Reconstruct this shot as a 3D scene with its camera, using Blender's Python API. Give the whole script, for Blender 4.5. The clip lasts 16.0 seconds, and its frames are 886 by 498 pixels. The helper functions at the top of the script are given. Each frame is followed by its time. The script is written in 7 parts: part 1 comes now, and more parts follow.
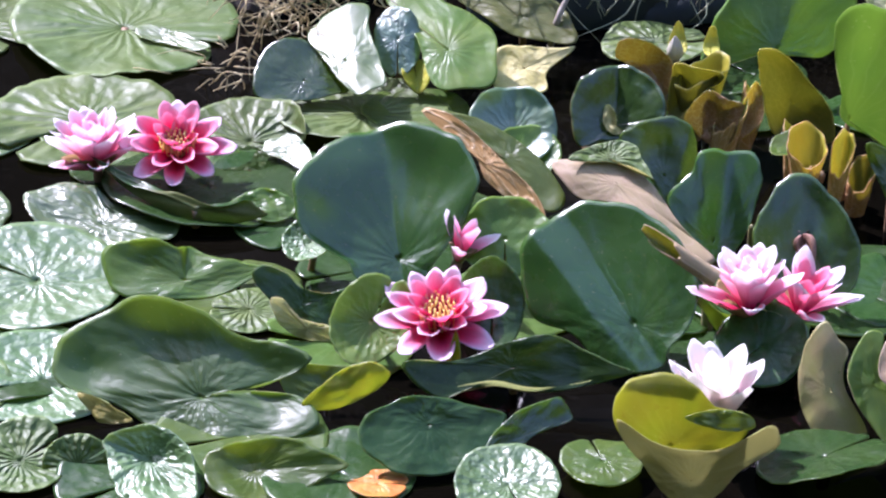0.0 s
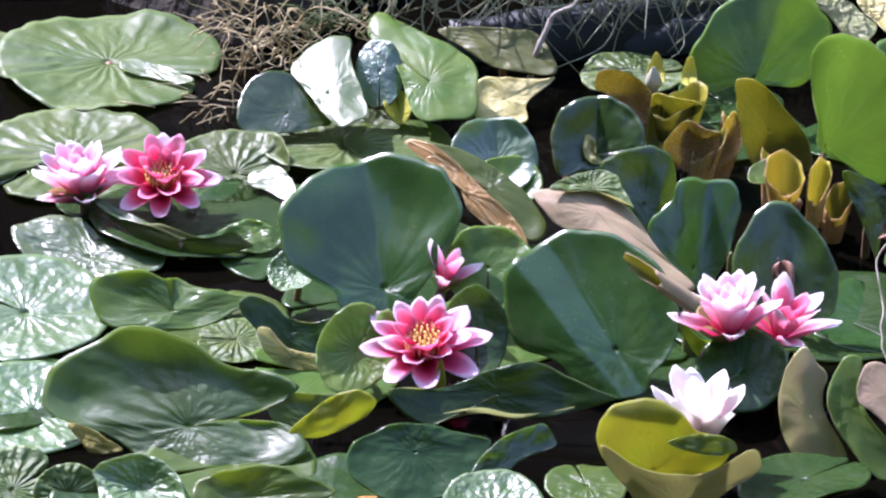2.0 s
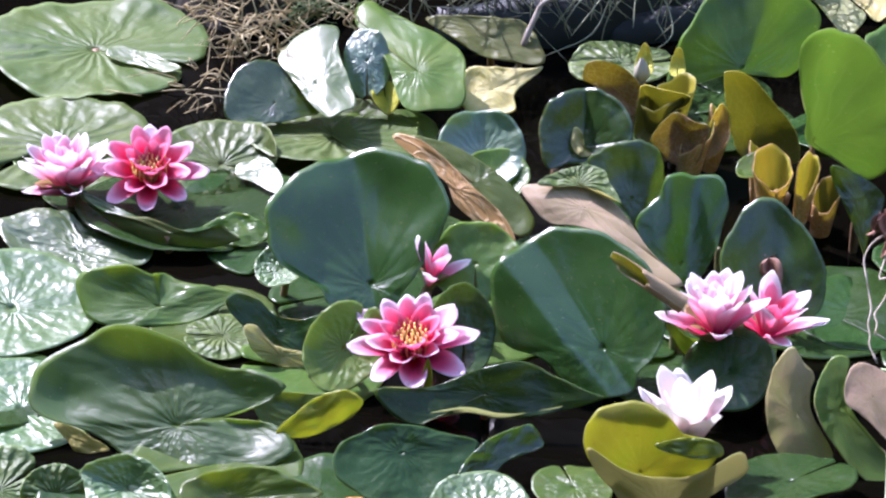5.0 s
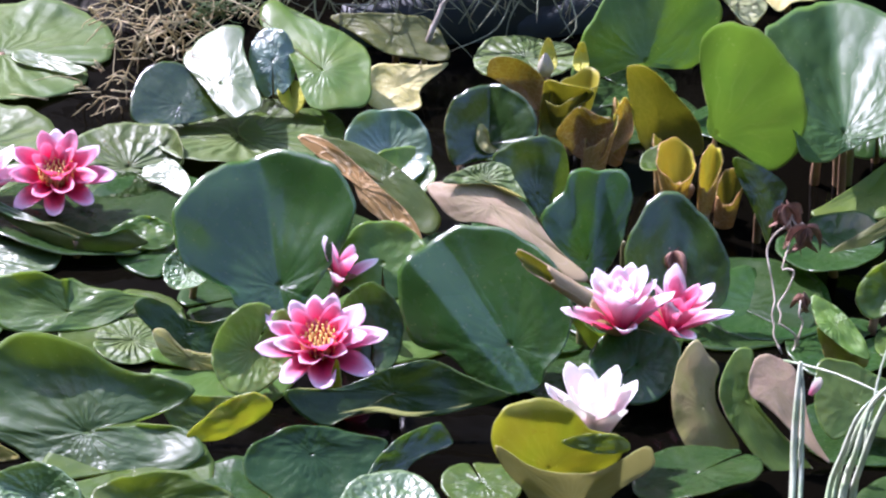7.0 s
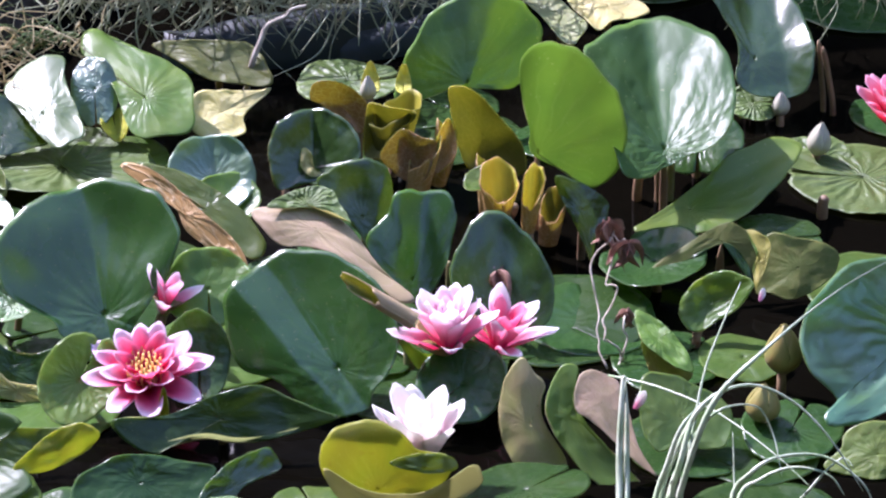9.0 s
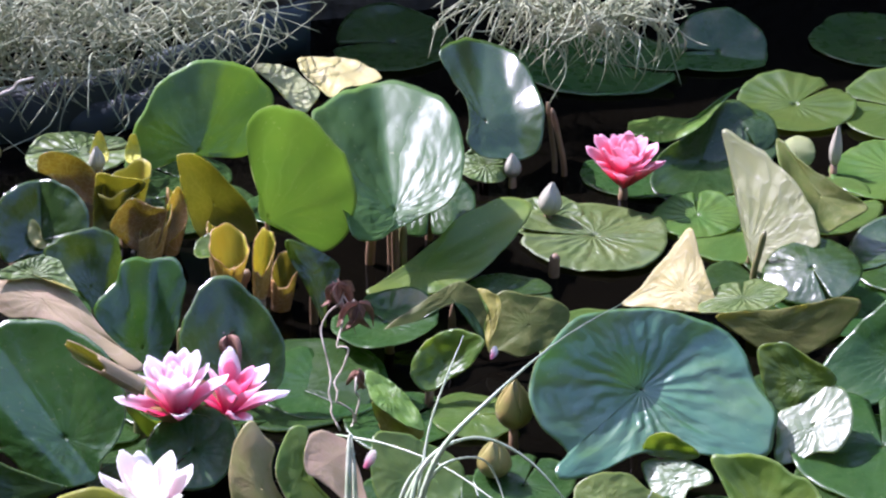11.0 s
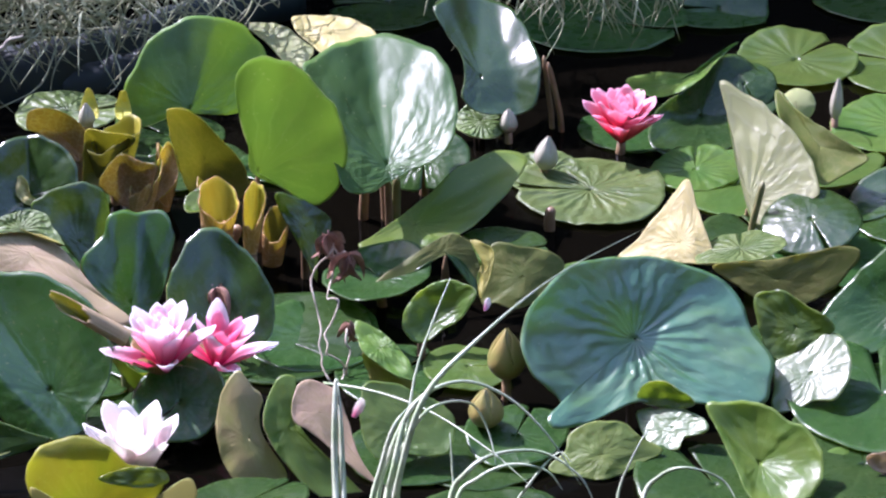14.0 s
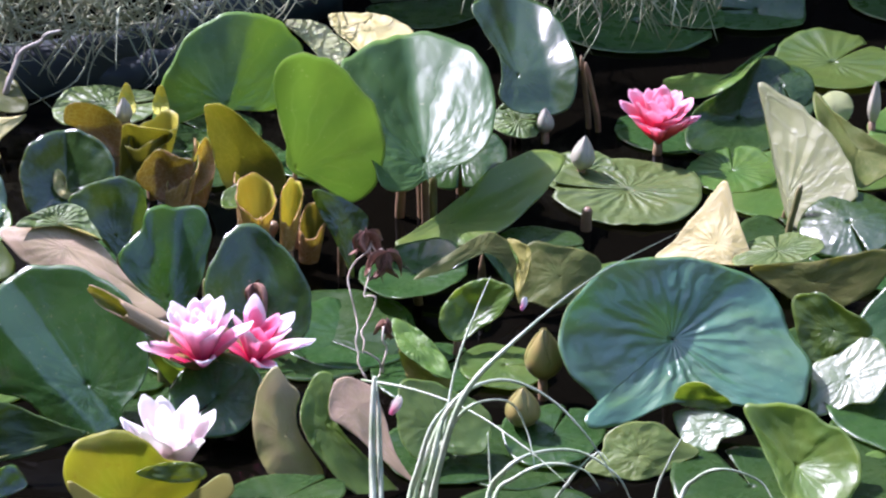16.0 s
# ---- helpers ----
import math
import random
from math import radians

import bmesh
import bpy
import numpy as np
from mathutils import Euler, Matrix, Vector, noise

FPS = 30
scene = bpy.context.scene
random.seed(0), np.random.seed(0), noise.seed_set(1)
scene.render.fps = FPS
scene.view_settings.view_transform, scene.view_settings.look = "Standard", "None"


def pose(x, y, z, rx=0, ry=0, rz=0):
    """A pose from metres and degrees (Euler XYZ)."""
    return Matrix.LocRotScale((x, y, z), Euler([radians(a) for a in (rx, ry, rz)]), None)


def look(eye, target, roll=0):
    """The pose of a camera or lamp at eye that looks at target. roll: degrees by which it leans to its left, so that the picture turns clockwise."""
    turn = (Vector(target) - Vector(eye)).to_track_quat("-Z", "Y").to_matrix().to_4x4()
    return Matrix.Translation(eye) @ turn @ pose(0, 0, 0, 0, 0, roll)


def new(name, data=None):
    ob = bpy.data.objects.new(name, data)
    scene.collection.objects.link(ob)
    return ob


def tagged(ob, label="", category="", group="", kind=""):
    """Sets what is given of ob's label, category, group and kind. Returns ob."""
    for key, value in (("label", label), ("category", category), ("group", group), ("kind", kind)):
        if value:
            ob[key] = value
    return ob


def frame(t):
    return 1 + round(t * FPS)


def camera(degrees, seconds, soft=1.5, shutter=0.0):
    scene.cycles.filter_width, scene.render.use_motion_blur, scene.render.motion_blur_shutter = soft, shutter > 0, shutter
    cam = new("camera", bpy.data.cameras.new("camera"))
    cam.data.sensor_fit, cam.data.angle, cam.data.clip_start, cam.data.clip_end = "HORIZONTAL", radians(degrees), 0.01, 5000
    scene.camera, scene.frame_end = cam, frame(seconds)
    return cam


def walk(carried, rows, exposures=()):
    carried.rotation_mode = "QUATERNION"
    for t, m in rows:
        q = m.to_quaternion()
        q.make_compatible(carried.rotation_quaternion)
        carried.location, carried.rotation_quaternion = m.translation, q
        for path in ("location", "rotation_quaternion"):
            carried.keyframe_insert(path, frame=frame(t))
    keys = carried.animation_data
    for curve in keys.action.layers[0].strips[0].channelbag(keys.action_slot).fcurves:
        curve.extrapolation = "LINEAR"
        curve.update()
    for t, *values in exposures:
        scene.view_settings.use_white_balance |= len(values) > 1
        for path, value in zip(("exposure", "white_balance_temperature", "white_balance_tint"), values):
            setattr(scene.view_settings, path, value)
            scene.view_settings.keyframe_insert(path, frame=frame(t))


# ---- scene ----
cam = camera(20, 16.0, soft=2.3)
PATH = [
    (0, (0.0, -1.7922, 1.0009), (0.0, -0.0411, 0.0347), -0.56),
    (0.5, (-0.0027, -1.7913, 1.0025), (0.0032, -0.0426, 0.0319), -0.54),
    (1, (-0.0094, -1.8118, 1.0121), (-0.0124, -0.0545, 0.0572), -0.63),
    (1.5, (-0.0079, -1.8125, 1.0145), (-0.0039, -0.0571, 0.0561), -0.87),
    (2, (-0.0068, -1.8163, 1.0135), (0.0131, -0.0539, 0.0681), -0.67),
    (2.5, (-0.0069, -1.815, 1.0135), (0.0143, -0.0553, 0.0633), -0.28),
    (3, (-0.0074, -1.81, 1.0136), (0.0017, -0.0523, 0.0596), -0.36),
    (3.5, (-0.0058, -1.8174, 1.0147), (0.0086, -0.0626, 0.0552), -0.57),
    (3.7, (-0.0067, -1.8097, 1.0114), (0.0124, -0.0541, 0.0534), -0.54),
    (5.8, (-0.0036, -1.7958, 1.0584), (0.0333, -0.0571, 0.0708), -0.55),
    (6, (-0.0035, -1.7974, 1.0587), (0.0401, -0.0582, 0.0721), -0.62),
    (6.5, (0.003, -1.7994, 1.0583), (0.068, -0.0589, 0.0753), -0.77),
    (7, (0.0074, -1.8007, 1.0597), (0.097, -0.066, 0.0684), -0.66),
    (7.5, (0.0103, -1.797, 1.0573), (0.1457, -0.0711, 0.0558), -0.38),
    (8, (0.0103, -1.7985, 1.0543), (0.1752, -0.0738, 0.0553), -0.16),
    (8.5, (0.0181, -1.8053, 1.0618), (0.2003, -0.0779, 0.0703), -0.33),
    (9, (0.02, -1.8073, 1.0618), (0.2361, -0.0749, 0.0861), -0.09),
    (9.5, (0.0335, -1.8124, 1.0643), (0.3074, -0.0738, 0.1144), 0.14),
    (10, (0.0457, -1.8173, 1.06), (0.3536, -0.0794, 0.1193), 0.21),
    (10.2, (0.0452, -1.8176, 1.0616), (0.3714, -0.0798, 0.1271), 0.44),
    (12.3, (0.0795, -1.813, 0.9906), (0.535, -0.0827, 0.097), 1.16),
    (12.5, (0.0799, -1.8115, 0.9923), (0.512, -0.0788, 0.0916), 0.88),
    (13, (0.0822, -1.8127, 0.9921), (0.4829, -0.0727, 0.091), 0.59),
    (13.5, (0.0825, -1.8142, 0.9902), (0.4946, -0.0797, 0.0835), 0.80),
    (14, (0.0817, -1.8138, 0.9912), (0.4627, -0.0754, 0.0788), 0.35),
    (14.5, (0.0802, -1.8156, 0.9916), (0.459, -0.0715, 0.0891), 0.69),
    (15, (0.0782, -1.8152, 0.9916), (0.452, -0.0679, 0.0932), 0.67),
    (15.5, (0.0739, -1.8139, 0.9884), (0.4422, -0.0679, 0.0853), 0.84),
    (16, (0.0702, -1.8101, 0.9888), (0.4338, -0.0679, 0.0764), 0.74),
]
walk(cam, [(t, look(eye, target, roll)) for t, eye, target, roll in PATH], [(0.0, 1.54, 5450.0, 36.0), (16.0, 1.59, 5450.0, 36.0)])

# ---- light: high sun ahead and to the left, clear sky ----
SUN_ELEVATION, SUN_AZIMUTH = 46.0, -40.0   # degrees; azimuth from +y towards +x
world = bpy.data.worlds.new("sky")
scene.world = world
world.use_nodes = True
sky = world.node_tree.nodes.new("ShaderNodeTexSky")
sky.sky_type = "NISHITA"
sky.sun_disc = False
sky.air_density, sky.dust_density = 2.0, 2.0
sky.sun_elevation = radians(SUN_ELEVATION)
sky.sun_rotation = radians(SUN_AZIMUTH)
backdrop_node = world.node_tree.nodes["Background"]
backdrop_node.inputs["Strength"].default_value = 0.15
world.node_tree.links.new(sky.outputs[0], backdrop_node.inputs["Color"])
sun = new("sun", bpy.data.lights.new("sun", "SUN"))
sun.data.energy, sun.data.angle, sun.data.color = 4.3, radians(0.6), (1.0, 0.95, 0.87)
_a, _e = radians(SUN_AZIMUTH), radians(SUN_ELEVATION)
sun_from = Vector((math.sin(_a) * math.cos(_e), math.cos(_a) * math.cos(_e), math.sin(_e)))
sun.matrix_world = look(sun_from * 10, (0, 0, 0))


# ---- materials ----
def nodes_of(name):
    m = bpy.data.materials.new(name)
    m.use_nodes = True
    nt = m.node_tree
    return m, nt, nt.nodes["Principled BSDF"], nt.nodes["Material Output"]


def node(nt, kind, **values):
    n = nt.nodes.new(kind)
    for key, value in values.items():
        if key in n.inputs:
            n.inputs[key].default_value = value
    return n


def maths(nt, op, a, b=None, c=None):
    n = nt.nodes.new("ShaderNodeMath")
    n.operation = op
    for i, v in enumerate((a, b, c)):
        if v is None:
            continue
        if isinstance(v, (int, float)):
            n.inputs[i].default_value = v
        else:
            nt.links.new(v, n.inputs[i])
    return n.outputs[0]


def mix(nt, fac, a, b, blend="MIX"):
    n = nt.nodes.new("ShaderNodeMix")
    n.data_type, n.blend_type = "RGBA", blend
    for sock, v in ((n.inputs[0], fac), (n.inputs[6], a), (n.inputs[7], b)):
        if isinstance(v, (int, float)):
            sock.default_value = v
        elif isinstance(v, tuple):
            sock.default_value = (*v, 1)
        else:
            nt.links.new(v, sock)
    return n.outputs[2]


def ramp(nt, fac, stops):
    n = nt.nodes.new("ShaderNodeValToRGB")
    while len(n.color_ramp.elements) < len(stops):
        n.color_ramp.elements.new(0.5)
    for el, (p, c) in zip(n.color_ramp.elements, stops):
        el.position, el.color = p, (*c, 1) if isinstance(c, tuple) else (c, c, c, 1)
    nt.links.new(fac, n.inputs[0])
    return n.outputs[0]


def noise_of(nt, scale, detail=4.0, vector=None, out="Fac"):
    n = node(nt, "ShaderNodeTexNoise", Scale=scale, Detail=detail)
    if vector is None:
        vector = nt.nodes.new("ShaderNodeTexCoord").outputs["Object"]
    nt.links.new(vector, n.inputs["Vector"])
    return n.outputs[out]


def translucent(nt, bsdf, output, colour, share):
    tr = nt.nodes.new("ShaderNodeBsdfTranslucent")
    nt.links.new(colour, tr.inputs["Color"])
    mx = nt.nodes.new("ShaderNodeMixShader")
    mx.inputs[0].default_value = share
    nt.links.new(bsdf.outputs[0], mx.inputs[1])
    nt.links.new(tr.outputs[0], mx.inputs[2])
    nt.links.new(mx.outputs[0], output.inputs["Surface"])


def leaf_material(name, colour, second, vein, rough=0.3, veins=0.35, relief=0.3, through_light=0.3, spots=0.0, glow=None, sheen=0.6, quilt=0.16, crinkle=0.3, net=0.0, coat=0.0):
    """A leaf surface: colour with blotches towards second, radial veins, fine relief and gloss."""
    m, nt, bsdf, output = nodes_of(name)
    uv = nt.nodes.new("ShaderNodeUVMap").outputs[0]
    sep = nt.nodes.new("ShaderNodeSeparateXYZ")
    nt.links.new(uv, sep.inputs[0])
    x, y = sep.outputs[0], sep.outputs[1]
    radius = maths(nt, "SQRT", maths(nt, "ADD", maths(nt, "MULTIPLY", x, x), maths(nt, "MULTIPLY", y, y)))
    angle = maths(nt, "ARCTAN2", y, x)
    info = nt.nodes.new("ShaderNodeObjectInfo")
    shift = nt.nodes.new("ShaderNodeVectorMath")
    shift.operation = "ADD"
    nt.links.new(uv, shift.inputs[0])
    comb = nt.nodes.new("ShaderNodeCombineXYZ")
    nt.links.new(maths(nt, "MULTIPLY", info.outputs["Random"], 37.0), comb.inputs[0])
    nt.links.new(maths(nt, "MULTIPLY", info.outputs["Random"], 11.0), comb.inputs[2])
    nt.links.new(comb.outputs[0], shift.inputs[1])
    where = shift.outputs[0]
    big = noise_of(nt, 1.6, 3.0, where)
    fine = noise_of(nt, 14.0, 5.0, where)
    warped = maths(nt, "ADD", angle, maths(nt, "MULTIPLY", maths(nt, "SUBTRACT", noise_of(nt, 3.0, 2.0, where), 0.5), 0.5))
    wave = maths(nt, "ABSOLUTE", maths(nt, "SINE", maths(nt, "MULTIPLY", warped, 10.0)))
    line = maths(nt, "POWER", maths(nt, "SUBTRACT", 1.0, wave), 5.0)
    fade = maths(nt, "SUBTRACT", 1.05, radius)
    line = maths(nt, "MULTIPLY", line, maths(nt, "MAXIMUM", fade, 0.0))
    line = maths(nt, "MULTIPLY", line, maths(nt, "MINIMUM", maths(nt, "MULTIPLY", radius, 2.5), 1.0))
    base = mix(nt, ramp(nt, big, [(0.35, 0.0), (0.68, 1.0)]), colour, second)
    base = mix(nt, maths(nt, "MULTIPLY", line, veins), base, vein)
    base = mix(nt, maths(nt, "MULTIPLY", maths(nt, "ABSOLUTE", maths(nt, "SUBTRACT", fine, 0.5)), 0.8), base, second)
    web = None
    if net:
        # raised veins that meet in a net, drawn out along the leaf's radius
        cells = node(nt, "ShaderNodeTexVoronoi", Scale=1.0, Randomness=0.9)
        cells.feature = "DISTANCE_TO_EDGE"
        spread = nt.nodes.new("ShaderNodeCombineXYZ")
        sway = maths(nt, "MULTIPLY", maths(nt, "SUBTRACT", noise_of(nt, 4.0, 2.0, where), 0.5), 0.9)
        nt.links.new(maths(nt, "ADD", maths(nt, "MULTIPLY", radius, 4.2), sway), spread.inputs[0])
        nt.links.new(maths(nt, "ADD", maths(nt, "MULTIPLY", angle, 3.0), sway), spread.inputs[1])
        nt.links.new(maths(nt, "MULTIPLY", info.outputs["Random"], 9.0), spread.inputs[2])
        nt.links.new(spread.outputs[0], cells.inputs["Vector"])
        web = ramp(nt, cells.outputs["Distance"], [(0.0, 1.0), (0.09, 0.0)])
        base = mix(nt, maths(nt, "MULTIPLY", web, net), base, vein)
    rim = ramp(nt, radius, [(0.93, 0.0), (1.0, 1.0)])
    base = mix(nt, maths(nt, "MULTIPLY", rim, 0.3), base, vein)
    hsv = nt.nodes.new("ShaderNodeHueSaturation")
    nt.links.new(base, hsv.inputs["Color"])
    nt.links.new(maths(nt, "ADD", 0.492 if name.startswith("underside") or "yellow" in name else 0.477, maths(nt, "MULTIPLY", info.outputs["Random"], 0.03)), hsv.inputs["Hue"])
    nt.links.new(maths(nt, "ADD", 0.8, maths(nt, "MULTIPLY", info.outputs["Random"], 0.4)), hsv.inputs["Value"])
    base = hsv.outputs[0]
    if spots:
        sp = ramp(nt, noise_of(nt, 7.0, 2.0, where), [(0.66, 0.0), (0.72, 1.0)])
        base = mix(nt, maths(nt, "MULTIPLY", sp, spots), base, (0.16, 0.09, 0.03))
    speck = ramp(nt, noise_of(nt, 42.0, 0.0, where), [(0.80, 0.0), (0.82, 1.0)])
    base = mix(nt, maths(nt, "MULTIPLY", speck, 0.2), base, (0.5, 0.47, 0.36))
    nt.links.new(base, bsdf.inputs["Base Color"])
    rr = maths(nt, "ADD", rough - 0.06, maths(nt, "MULTIPLY", noise_of(nt, 5.0, 4.0, where), 0.16))
    nt.links.new(rr, bsdf.inputs["Roughness"])
    bsdf.inputs["Specular IOR Level"].default_value = sheen
    bsdf.inputs["Coat Weight"].default_value = coat
    bsdf.inputs["Coat Roughness"].default_value = rough * 0.9
    bump = nt.nodes.new("ShaderNodeBump")
    bump.inputs["Strength"].default_value = relief
    bump.inputs["Distance"].default_value = 0.004
    rib = maths(nt, "MULTIPLY", maths(nt, "SINE", maths(nt, "MULTIPLY", warped, 20.0)), maths(nt, "MULTIPLY", radius, maths(nt, "SUBTRACT", 1.1, radius)))
    swell = noise_of(nt, 2.6, 1.0, where)
    ripple = noise_of(nt, 7.0, 1.5, where)
    height = maths(nt, "ADD", maths(nt, "ADD", maths(nt, "MULTIPLY", line, -0.12), maths(nt, "MULTIPLY", rib, quilt)), maths(nt, "ADD", maths(nt, "ADD", maths(nt, "MULTIPLY", swell, 1.6), maths(nt, "MULTIPLY", ripple, crinkle)), maths(nt, "MULTIPLY", fine, 0.04)))
    if net:
        height = maths(nt, "ADD", height, maths(nt, "MULTIPLY", web, 0.35 * net))
    nt.links.new(height, bump.inputs["Height"])
    nt.links.new(bump.outputs[0], bsdf.inputs["Normal"])
    if name.startswith("underside"):
        # the pale lower skin lets through what the upper skin has coloured
        through_colour, through_light = mix(nt, 0.3 if "brown" in name or "olive" in name or "tan" in name or "yellow" in name else 0.75, base, (0.85, 0.86, 0.55)), 0.72 if "green" in name or "lime" in name else 0.4
    else:
        through_colour = mix(nt, 1.0, base, glow or (4.0, 3.6, 0.8), "MULTIPLY")
    translucent(nt, bsdf, output, through_colour, through_light)
    return m


TOP = {
    "deep": leaf_material("leaf_deep_green", (0.024, 0.072, 0.014), (0.038, 0.088, 0.016), (0.07, 0.14, 0.04), 0.25, 0.3, 0.4, 0.42, 0.0, None, 0.8, coat=0.45),
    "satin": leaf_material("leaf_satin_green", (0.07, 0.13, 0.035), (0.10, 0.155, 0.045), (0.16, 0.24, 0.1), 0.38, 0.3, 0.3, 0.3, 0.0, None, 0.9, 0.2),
    # slate and blue: sky sheen is partly painted as a bluish base colour
    "slate": leaf_material("leaf_slate_green", (0.062, 0.140, 0.078), (0.078, 0.145, 0.056), (0.10, 0.18, 0.10), 0.40, 0.3, 0.5, 0.2, 0.0, None, 1.0, 0.3, coat=0.8),
    "blue": leaf_material("leaf_green_sky_tint", (0.045, 0.150, 0.080), (0.065, 0.155, 0.045), (0.08, 0.16, 0.08), 0.32, 0.3, 0.8, 0.25, 0.0, None, 0.9, 0.8, 0.5, coat=0.8),
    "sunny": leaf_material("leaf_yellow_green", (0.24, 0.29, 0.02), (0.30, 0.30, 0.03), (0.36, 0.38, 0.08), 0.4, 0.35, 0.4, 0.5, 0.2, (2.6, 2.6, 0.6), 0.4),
    # for dark leaves and for shaded ones, whose shade is put into the colour
    "dark": leaf_material("leaf_dark_shaded_green", (0.019, 0.055, 0.013), (0.030, 0.070, 0.015), (0.07, 0.13, 0.045), 0.26, 0.3, 0.4, 0.32, 0.0, None, 0.35),
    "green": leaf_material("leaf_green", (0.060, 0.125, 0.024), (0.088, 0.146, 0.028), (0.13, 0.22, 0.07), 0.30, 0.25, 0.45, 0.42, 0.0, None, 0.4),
    "pad": leaf_material("leaf_floating", (0.046, 0.086, 0.018), (0.076, 0.112, 0.026), (0.20, 0.28, 0.10), 0.46, 0.55, 0.8, 0.12, 0.0, None, 0.32, 0.7),
    "lime": leaf_material("leaf_lime", (0.125, 0.245, 0.038), (0.165, 0.285, 0.045), (0.22, 0.33, 0.095), 0.40, 0.6, 0.5, 0.5, 0.0, (1.45, 1.6, 1.0), 0.55, 0.35),
    "yellow": leaf_material("leaf_yellow", (0.48, 0.42, 0.04), (0.42, 0.43, 0.07), (0.55, 0.5, 0.15), 0.42, 0.4, 0.4, 0.45, 0.3, (1.9, 1.9, 0.8), 0.3),
    "glossy": leaf_material("leaf_wet_wrinkled", (0.055, 0.115, 0.036), (0.085, 0.145, 0.05), (0.17, 0.25, 0.11), 0.38, 0.3, 0.7, 0.15, 0.0, None, 0.8, 0.3, 0.75),
    "fresh": leaf_material("leaf_fresh_green", (0.095, 0.185, 0.028), (0.14, 0.215, 0.035), (0.22, 0.30, 0.10), 0.36, 0.3, 0.4, 0.45, 0.0, (2.2, 2.4, 1.0), 0.45),
    "waxy": leaf_material("leaf_waxy_green", (0.045, 0.105, 0.026), (0.065, 0.125, 0.032), (0.12, 0.20, 0.08), 0.42, 0.3, 0.6, 0.42, 0.0, None, 0.6, 0.25, 0.7),
    "olive": leaf_material("leaf_olive", (0.10, 0.14, 0.030), (0.14, 0.17, 0.04), (0.25, 0.25, 0.1), 0.40, 0.5, 0.5, 0.4, 0.3, None, 0.35),
    "orange": leaf_material("leaf_orange", (0.45, 0.14, 0.02), (0.4, 0.25, 0.04), (0.5, 0.3, 0.1), 0.4, 0.4, 0.4, 0.2, 0.3),
}
UNDER = {
    "lime": leaf_material("underside_lime", (0.20, 0.27, 0.05), (0.26, 0.28, 0.06), (0.34, 0.36, 0.12), 0.5, 0.3, 0.3, 0.4, 0.0, None, 0.3),
    "brown": leaf_material("underside_brown", (0.54, 0.29, 0.12), (0.44, 0.24, 0.09), (0.70, 0.50, 0.30), 0.45, 0.8, 0.6, 0.25, 0.35, (2.0, 1.4, 0.8), 0.25, net=0.9),
    "tan": leaf_material("underside_tan", (0.52, 0.36, 0.235), (0.44, 0.34, 0.19), (0.60, 0.44, 0.34), 0.45, 0.12, 0.2, 0.25, 0.0, (1.8, 1.5, 1.0), 0.25, net=0.4),
    "bronze": leaf_material("underside_bronze_olive", (0.40, 0.40, 0.12), (0.46, 0.37, 0.18), (0.52, 0.48, 0.24), 0.38, 0.12, 0.2, 0.25, 0.0, (1.8, 1.5, 1.0), 0.4, net=0.3),
    "yellow": leaf_material("underside_yellow", (0.34, 0.275, 0.065), (0.28, 0.245, 0.055), (0.46, 0.40, 0.18), 0.42, 0.5, 0.4, 0.35, 0.0, (1.8, 1.6, 0.8), 0.25),
    "olive": leaf_material("underside_olive", (0.095, 0.115, 0.022), (0.125, 0.125, 0.026), (0.24, 0.2, 0.08), 0.5, 0.4, 0.3, 0.25, 0.0, None, 0.25, net=0.3),
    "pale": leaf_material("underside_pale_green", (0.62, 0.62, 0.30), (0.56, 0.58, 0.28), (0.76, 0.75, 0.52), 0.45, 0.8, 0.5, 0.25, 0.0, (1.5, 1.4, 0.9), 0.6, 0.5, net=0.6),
    "green": leaf_material("underside_green", (0.13, 0.22, 0.05), (0.17, 0.25, 0.06), (0.28, 0.34, 0.12), 0.42, 0.5, 0.4, 0.3),
    "straw": leaf_material("underside_straw", (0.58, 0.50, 0.15), (0.62, 0.52, 0.19), (0.68, 0.62, 0.34), 0.5, 0.8, 0.4, 0.25, 0.0, (1.5, 1.3, 0.9), net=0.5),
}


def plain_material(name, a, b, rough=0.5, scale=30.0, relief=0.3, distance=0.002, share=0.0):
    m, nt, bsdf, output = nodes_of(name)
    n1, n2 = noise_of(nt, scale, 5.0), noise_of(nt, scale * 0.15, 2.0)
    base = mix(nt, ramp(nt, n1, [(0.35, 0.0), (0.65, 1.0)]), a, b)
    base = mix(nt, maths(nt, "MULTIPLY", ramp(nt, n2, [(0.4, 0.0), (0.65, 1.0)]), 0.4), base, tuple(v * 0.55 for v in a))
    nt.links.new(base, bsdf.inputs["Base Color"])
    bsdf.inputs["Roughness"].default_value = rough
    bump = node(nt, "ShaderNodeBump", Strength=relief, Distance=distance)
    nt.links.new(n1, bump.inputs["Height"])
    nt.links.new(bump.outputs[0], bsdf.inputs["Normal"])
    if share:
        translucent(nt, bsdf, output, base, share)
    return m


